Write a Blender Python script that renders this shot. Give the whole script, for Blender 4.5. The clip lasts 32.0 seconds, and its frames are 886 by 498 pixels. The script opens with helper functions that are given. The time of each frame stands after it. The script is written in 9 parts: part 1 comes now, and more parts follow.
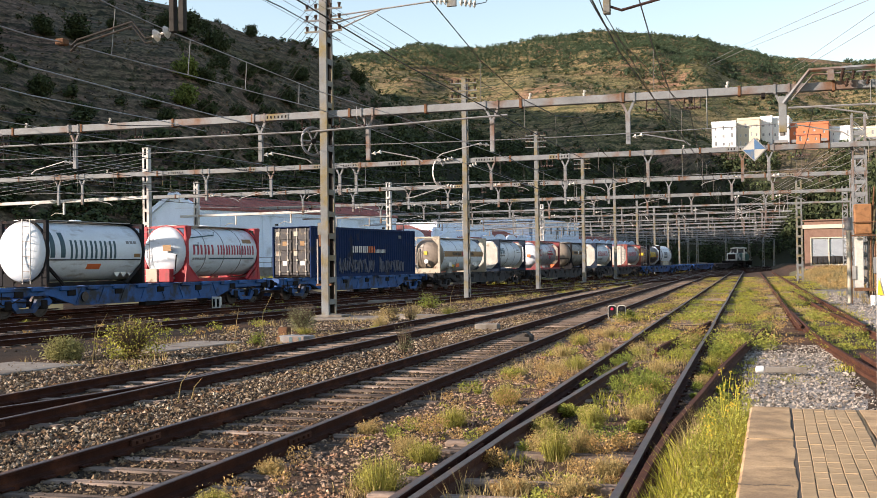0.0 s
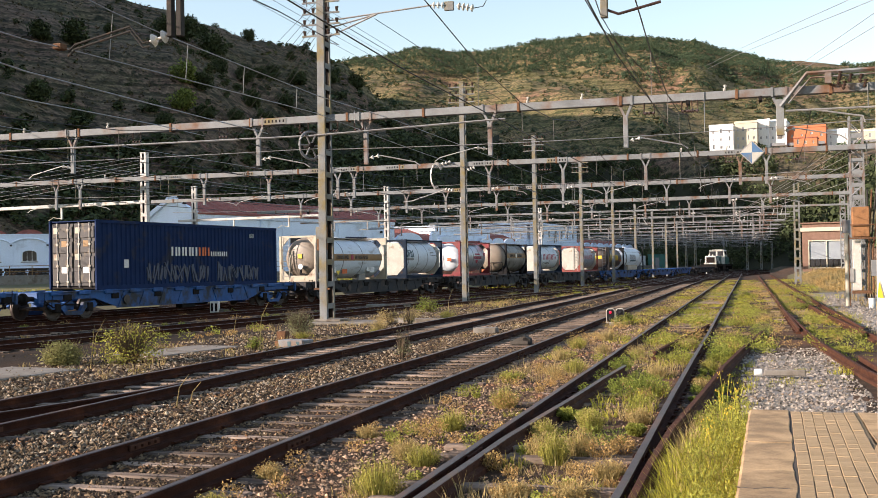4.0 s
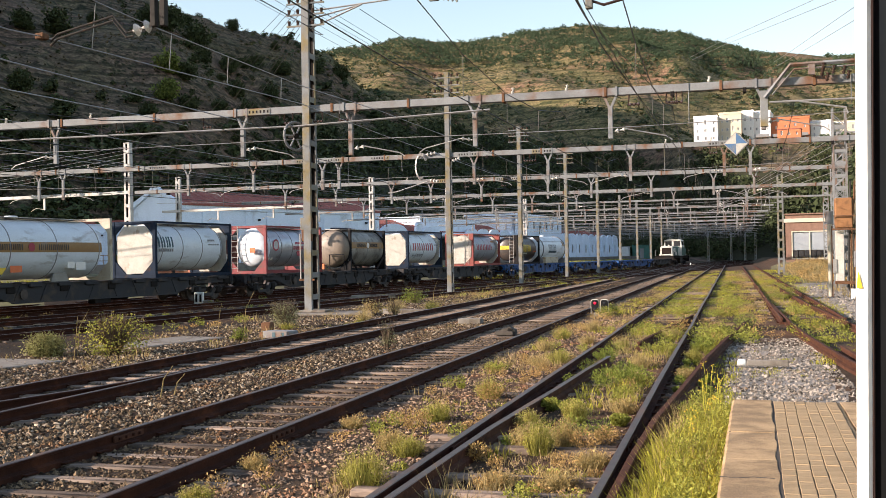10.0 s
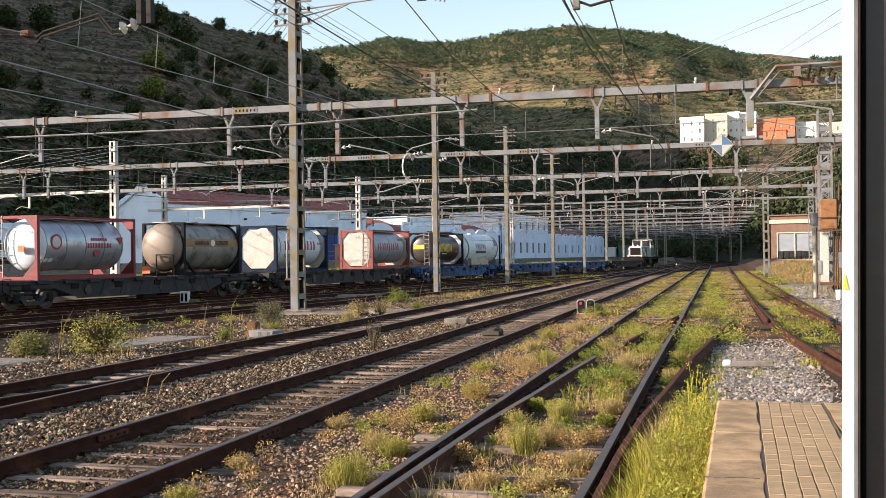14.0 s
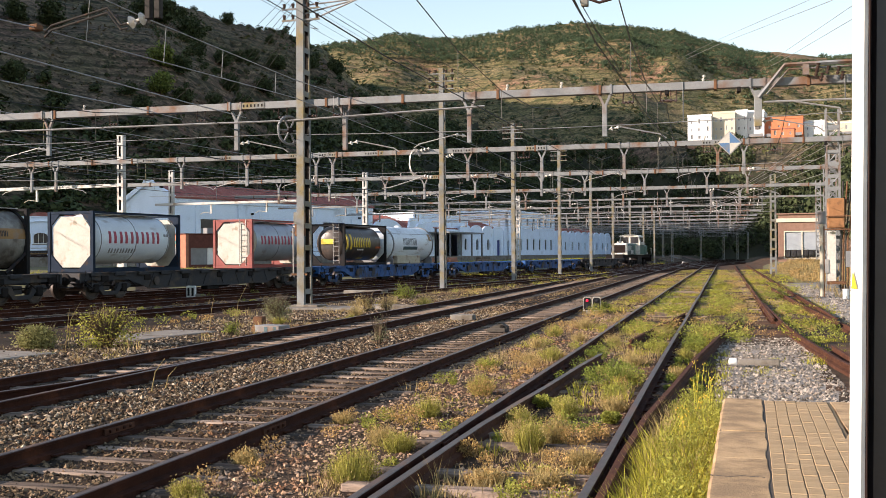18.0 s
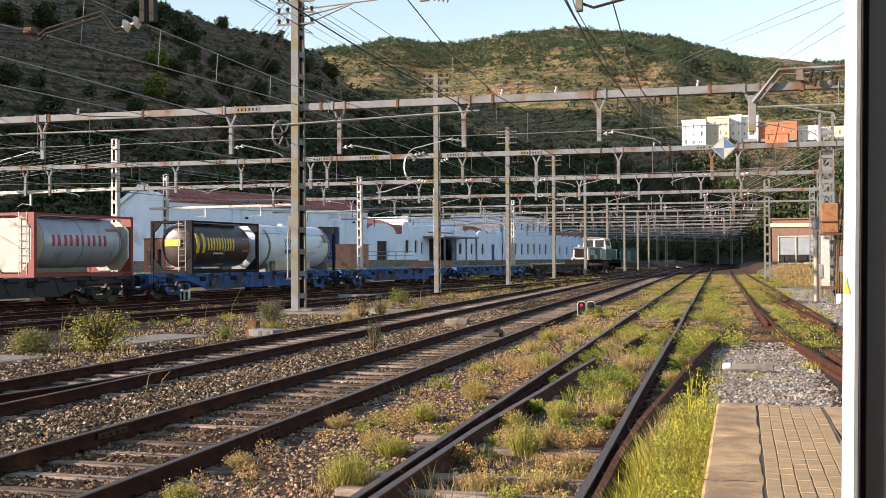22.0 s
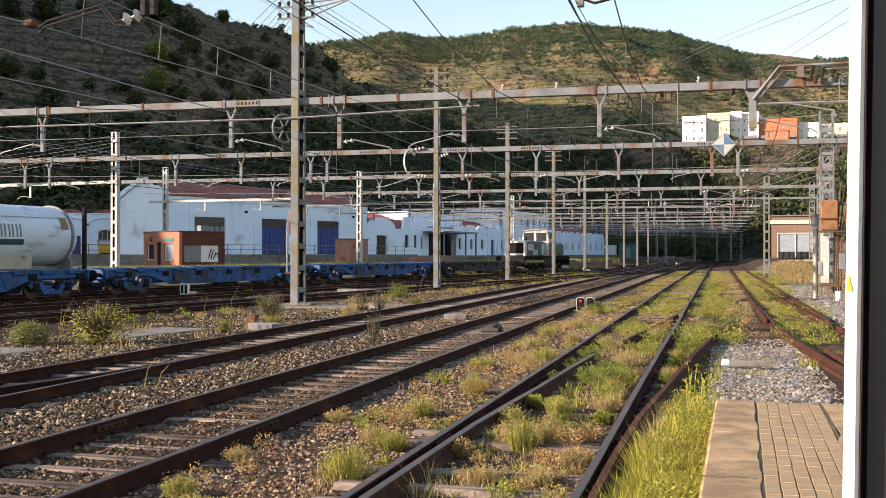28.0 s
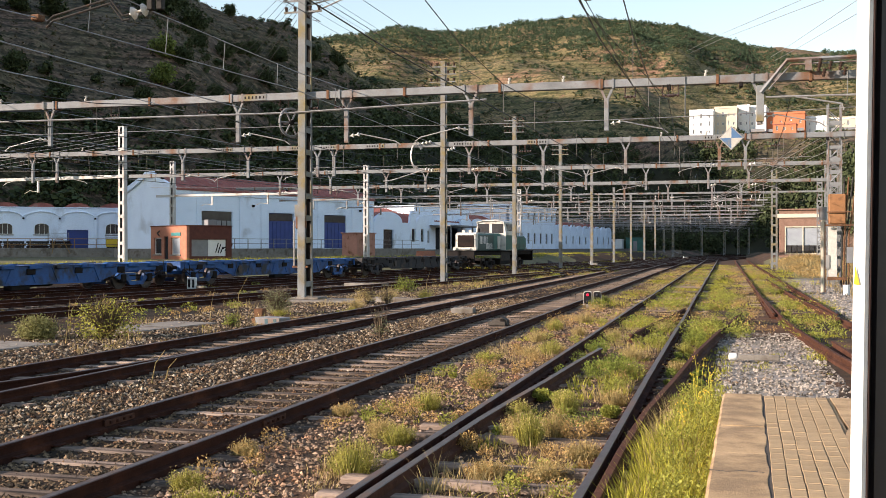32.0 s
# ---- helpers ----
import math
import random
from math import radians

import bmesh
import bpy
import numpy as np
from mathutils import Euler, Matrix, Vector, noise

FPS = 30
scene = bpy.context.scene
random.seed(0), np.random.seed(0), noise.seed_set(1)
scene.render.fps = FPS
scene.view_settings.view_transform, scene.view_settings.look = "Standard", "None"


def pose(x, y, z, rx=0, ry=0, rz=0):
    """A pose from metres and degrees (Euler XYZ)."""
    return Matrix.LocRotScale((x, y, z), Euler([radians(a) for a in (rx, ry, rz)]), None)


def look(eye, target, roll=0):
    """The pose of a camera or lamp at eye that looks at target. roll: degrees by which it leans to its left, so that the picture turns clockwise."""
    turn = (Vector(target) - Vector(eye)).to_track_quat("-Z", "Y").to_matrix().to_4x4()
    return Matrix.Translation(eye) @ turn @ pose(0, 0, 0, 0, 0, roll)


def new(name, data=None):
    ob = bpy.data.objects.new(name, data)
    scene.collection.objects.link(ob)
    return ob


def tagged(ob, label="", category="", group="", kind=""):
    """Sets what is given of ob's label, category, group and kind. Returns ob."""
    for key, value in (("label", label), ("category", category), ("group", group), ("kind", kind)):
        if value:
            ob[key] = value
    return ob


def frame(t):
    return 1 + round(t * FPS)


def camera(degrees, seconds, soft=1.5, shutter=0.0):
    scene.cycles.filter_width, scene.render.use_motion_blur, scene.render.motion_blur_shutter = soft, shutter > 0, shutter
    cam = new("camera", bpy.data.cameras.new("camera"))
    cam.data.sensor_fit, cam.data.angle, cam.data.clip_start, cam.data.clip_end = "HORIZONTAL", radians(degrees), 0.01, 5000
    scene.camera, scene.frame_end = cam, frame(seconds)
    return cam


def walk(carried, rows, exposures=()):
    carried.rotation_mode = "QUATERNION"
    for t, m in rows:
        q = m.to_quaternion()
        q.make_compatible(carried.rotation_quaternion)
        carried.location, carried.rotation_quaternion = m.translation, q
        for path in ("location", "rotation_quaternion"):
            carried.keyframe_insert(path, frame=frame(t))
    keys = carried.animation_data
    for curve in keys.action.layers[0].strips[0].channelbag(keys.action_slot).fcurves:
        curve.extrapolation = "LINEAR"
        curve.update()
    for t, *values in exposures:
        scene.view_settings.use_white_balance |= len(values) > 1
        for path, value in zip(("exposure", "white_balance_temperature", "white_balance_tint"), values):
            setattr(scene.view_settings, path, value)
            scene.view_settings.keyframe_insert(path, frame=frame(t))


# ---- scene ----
# camera and its walk: a hand-held view from the low platform
cam = camera(45.0, 32.0, soft=0.85)
walk(cam, [
    (0, pose(0.0024, 0.0007, 2.000, 90.789, 0.850, 16.036)),
    (0.5, pose(0.0025, 0.0007, 2.000, 90.785, 0.873, 16.096)),
    (1, pose(0.0024, 0.0007, 2.000, 90.697, 0.879, 16.126)),
    (1.5, pose(0.0023, 0.0006, 2.000, 90.693, 0.882, 16.095)),
    (2, pose(0.0021, 0.0006, 2.000, 90.778, 0.909, 16.112)),
    (2.5, pose(0.0017, 0.0005, 2.000, 90.872, 0.937, 16.055)),
    (3, pose(0.0012, 0.0003, 2.000, 90.949, 0.954, 15.991)),
    (3.5, pose(0.0008, 0.0002, 2.000, 90.999, 0.972, 15.971)),
    (5.5, pose(0.0006, 0.0002, 2.000, 90.825, 1.086, 15.787)),
    (6, pose(0.0013, 0.0004, 2.000, 90.746, 1.091, 15.767)),
    (6.5, pose(0.0016, 0.0004, 2.000, 90.738, 1.072, 15.701)),
    (7, pose(0.0019, 0.0005, 2.000, 90.623, 1.047, 15.361)),
    (7.5, pose(0.0016, 0.0004, 2.000, 90.559, 1.021, 15.186)),
    (8, pose(0.0013, 0.0004, 2.000, 90.571, 1.015, 15.175)),
    (8.5, pose(0.0014, 0.0005, 2.000, 90.639, 0.965, 15.231)),
    (9, pose(0.0017, 0.0005, 2.000, 90.548, 0.967, 15.226)),
    (9.5, pose(0.0024, 0.0007, 2.000, 90.513, 0.946, 15.208)),
    (10, pose(0.0032, 0.0009, 2.000, 90.490, 1.018, 15.133)),
    (10.5, pose(0.0034, 0.0010, 2.000, 90.534, 1.030, 15.131)),
    (11, pose(0.0037, 0.0011, 2.000, 90.580, 1.024, 15.062)),
    (11.5, pose(0.0035, 0.0010, 2.000, 90.629, 1.051, 14.990)),
    (12, pose(0.0033, 0.0010, 2.000, 90.629, 1.022, 14.809)),
    (12.5, pose(0.0030, 0.0008, 2.000, 90.672, 1.021, 14.734)),
    (13, pose(0.0026, 0.0007, 2.000, 90.691, 0.946, 14.483)),
    (13.5, pose(0.0025, 0.0006, 2.000, 90.549, 0.871, 14.412)),
    (14, pose(0.0019, 0.0005, 2.000, 90.471, 0.813, 14.410)),
    (14.5, pose(0.0018, 0.0005, 2.000, 90.373, 0.738, 14.502)),
    (16.5, pose(0.0016, 0.0004, 2.000, 90.215, 0.578, 14.572)),
    (17, pose(0.0016, 0.0004, 2.000, 90.174, 0.536, 14.731)),
    (17.5, pose(0.0013, 0.0004, 2.000, 90.213, 0.433, 14.757)),
    (18, pose(0.0009, 0.0003, 2.000, 90.275, 0.415, 14.750)),
    (18.5, pose(0.0010, 0.0003, 2.000, 90.288, 0.351, 14.762)),
    (19, pose(0.0011, 0.0003, 2.000, 90.302, 0.348, 14.692)),
    (19.5, pose(0.0014, 0.0003, 2.000, 90.306, 0.350, 14.665)),
    (20, pose(0.0016, 0.0004, 2.000, 90.434, 0.331, 14.634)),
    (20.5, pose(0.0018, 0.0004, 2.000, 90.434, 0.333, 14.629)),
    (21, pose(0.0017, 0.0005, 2.000, 90.520, 0.352, 14.629)),
    (21.5, pose(0.0017, 0.0004, 2.000, 90.505, 0.353, 14.495)),
    (22, pose(0.0017, 0.0005, 2.000, 90.506, 0.327, 14.453)),
    (22.5, pose(0.0011, 0.0002, 2.000, 90.562, 0.317, 14.374)),
    (23, pose(0.0012, 0.0003, 2.000, 90.451, 0.285, 14.330)),
    (23.5, pose(0.0012, 0.0003, 2.000, 90.368, 0.266, 14.381)),
    (24, pose(0.0011, 0.0003, 2.000, 90.307, 0.247, 14.346)),
    (24.5, pose(0.0009, 0.0002, 2.000, 90.290, 0.224, 14.297)),
    (25, pose(0.0008, 0.0002, 2.000, 90.293, 0.189, 14.335)),
    (25.5, pose(0.0003, 0.0001, 2.000, 90.366, 0.133, 14.125)),
    (27.5, pose(-0.0007, -0.0002, 2.000, 90.174, -0.015, 14.406)),
    (28, pose(-0.0008, -0.0002, 2.000, 90.237, -0.002, 14.423)),
    (28.5, pose(-0.0007, -0.0002, 2.000, 89.973, -0.048, 14.311)),
    (29, pose(-0.0008, -0.0002, 2.000, 89.991, -0.049, 14.403)),
    (29.5, pose(-0.0008, -0.0002, 2.000, 89.892, -0.049, 14.392)),
    (30, pose(-0.0008, -0.0002, 2.000, 89.817, -0.032, 14.300)),
    (30.5, pose(-0.0008, -0.0002, 2.000, 89.798, -0.027, 14.429)),
    (31, pose(-0.0009, -0.0002, 2.000, 89.886, -0.030, 14.529)),
    (31.5, pose(-0.0007, -0.0002, 2.000, 89.861, -0.012, 14.636)),
    (32, pose(-0.0006, -0.0002, 2.000, 89.914, 0.041, 14.790)),
], exposures=[(0, 0.94, 6480, 18), (32, 0.94, 6480, 18)])

# ---- light ----
SUN_WAY = Vector((-0.80, -0.50, 0.345)).normalized()
world = bpy.data.worlds.new("sky")
scene.world = world
world.use_nodes = True
wn = world.node_tree
sky = wn.nodes.new("ShaderNodeTexSky")
sky.sky_type, sky.sun_disc = "NISHITA", False
sky.sun_elevation = math.asin(SUN_WAY.z)
sky.sun_rotation = math.atan2(SUN_WAY.x, SUN_WAY.y)
sky.air_density, sky.dust_density, sky.ozone_density = 1.36, 0.5, 0.85
wn.links.new(sky.outputs[0], wn.nodes["Background"].inputs[0])
wn.nodes["Background"].inputs[1].default_value = 0.130
sun = new("sun", bpy.data.lights.new("sun", "SUN"))
sun.data.energy, sun.data.angle, sun.data.color = 5.2, radians(0.5), (1.0, 0.87, 0.72)
sun.matrix_world = look(SUN_WAY * 50, (0, 0, 0))


# ---- materials ----
def mat(name, a, b=None, scale=3.0, rough=0.8, metal=0.0, bump=0.2, fine=40.0, stain=None, amount=0.3, stain_scale=1.5, rnd=0.0, island=0.0, glow=0.0, stretch=(1, 1, 1), thin=0.0, spots=None, bands=None):
    m = bpy.data.materials.new(name)
    m.use_nodes = True
    nt = m.node_tree
    N, L = nt.nodes, nt.links
    bs = N["Principled BSDF"]
    b = b or tuple(c * 0.7 for c in a)
    tc = N.new("ShaderNodeTexCoord")
    mp = N.new("ShaderNodeMapping")
    mp.inputs["Scale"].default_value = stretch
    L.new(tc.outputs["Object"], mp.inputs[0])

    def noise_tex(s, detail=6.0):
        n = N.new("ShaderNodeTexNoise")
        n.inputs["Scale"].default_value, n.inputs["Detail"].default_value, n.inputs["Roughness"].default_value = s, detail, 0.6
        L.new(mp.outputs[0], n.inputs["Vector"])
        return n

    def ramp(src, p0, p1):
        r = N.new("ShaderNodeMapRange")
        r.inputs[1].default_value, r.inputs[2].default_value = p0, p1
        L.new(src, r.inputs[0])
        return r.outputs[0]

    def mix(fac, c1, c2, mode="MIX"):
        x = N.new("ShaderNodeMix")
        x.data_type, x.blend_type = "RGBA", mode
        for i, v in ((0, fac), (6, c1), (7, c2)):
            if isinstance(v, (int, float)):
                x.inputs[i].default_value = v
            elif isinstance(v, tuple):
                x.inputs[i].default_value = (*v, 1)
            else:
                L.new(v, x.inputs[i])
        return x.outputs[2]

    n1, n2 = noise_tex(scale), noise_tex(fine, 3.0)
    col = mix(ramp(n1.outputs[0], 0.32, 0.68), a, b)
    if stain:
        n3 = noise_tex(stain_scale, 8.0)
        col = mix(ramp(n3.outputs[0], 0.66 - amount * 0.4, 0.74 - amount * 0.25), col, stain)
    if bands:
        mp2 = N.new("ShaderNodeMapping")
        mp2.inputs["Scale"].default_value = bands[1]
        L.new(tc.outputs["Object"], mp2.inputs[0])
        n4 = N.new("ShaderNodeTexNoise")
        n4.inputs["Scale"].default_value, n4.inputs["Detail"].default_value = 1.0, 4.0
        L.new(mp2.outputs[0], n4.inputs["Vector"])
        col = mix(ramp(n4.outputs[0], 0.46, 0.64), col, bands[0])
    if spots:
        vo = N.new("ShaderNodeTexVoronoi")
        vo.inputs["Scale"].default_value = spots[1]
        L.new(mp.outputs[0], vo.inputs["Vector"])
        col = mix(ramp(vo.outputs["Distance"], spots[2], spots[2] * 0.6), col, spots[0])
    hsv = N.new("ShaderNodeHueSaturation")
    L.new(col, hsv.inputs["Color"])
    add = N.new("ShaderNodeMapRange")
    add.inputs[1].default_value, add.inputs[2].default_value, add.inputs[3].default_value, add.inputs[4].default_value = 0.25, 0.75, 0.82, 1.18
    L.new(n2.outputs[0], add.inputs[0])
    value = add.outputs[0]
    for amount_, src in ((rnd, "ShaderNodeObjectInfo"), (island, "ShaderNodeNewGeometry")):
        if amount_:
            o = N.new(src)
            r = N.new("ShaderNodeMapRange")
            r.inputs[3].default_value, r.inputs[4].default_value = 1 - amount_, 1 + amount_
            L.new(o.outputs["Random" if src == "ShaderNodeObjectInfo" else "Random Per Island"], r.inputs[0])
            mu = N.new("ShaderNodeMath")
            mu.operation = "MULTIPLY"
            L.new(value, mu.inputs[0]), L.new(r.outputs[0], mu.inputs[1])
            value = mu.outputs[0]
    L.new(value, hsv.inputs["Value"])
    L.new(hsv.outputs[0], bs.inputs["Base Color"])
    bs.inputs["Roughness"].default_value, bs.inputs["Metallic"].default_value = rough, metal
    bs.inputs["Specular IOR Level"].default_value = 0.15 if rough >= 0.8 else 0.5
    if bump:
        bp = N.new("ShaderNodeBump")
        bp.inputs["Strength"].default_value, bp.inputs["Distance"].default_value = bump, 0.02
        L.new(n2.outputs[0], bp.inputs["Height"])
        L.new(bp.outputs[0], bs.inputs["Normal"])
    if thin:
        tr = N.new("ShaderNodeBsdfTranslucent")
        L.new(hsv.outputs[0], tr.inputs["Color"])
        ms = N.new("ShaderNodeMixShader")
        ms.inputs[0].default_value = thin
        L.new(bs.outputs[0], ms.inputs[1]), L.new(tr.outputs[0], ms.inputs[2])
        L.new(ms.outputs[0], N["Material Output"].inputs["Surface"])
    if glow:
        bs.inputs["Emission Color"].default_value, bs.inputs["Emission Strength"].default_value = (*a, 1), glow
    return m


RUST, GRIME = (0.16, 0.07, 0.03), (0.09, 0.075, 0.06)
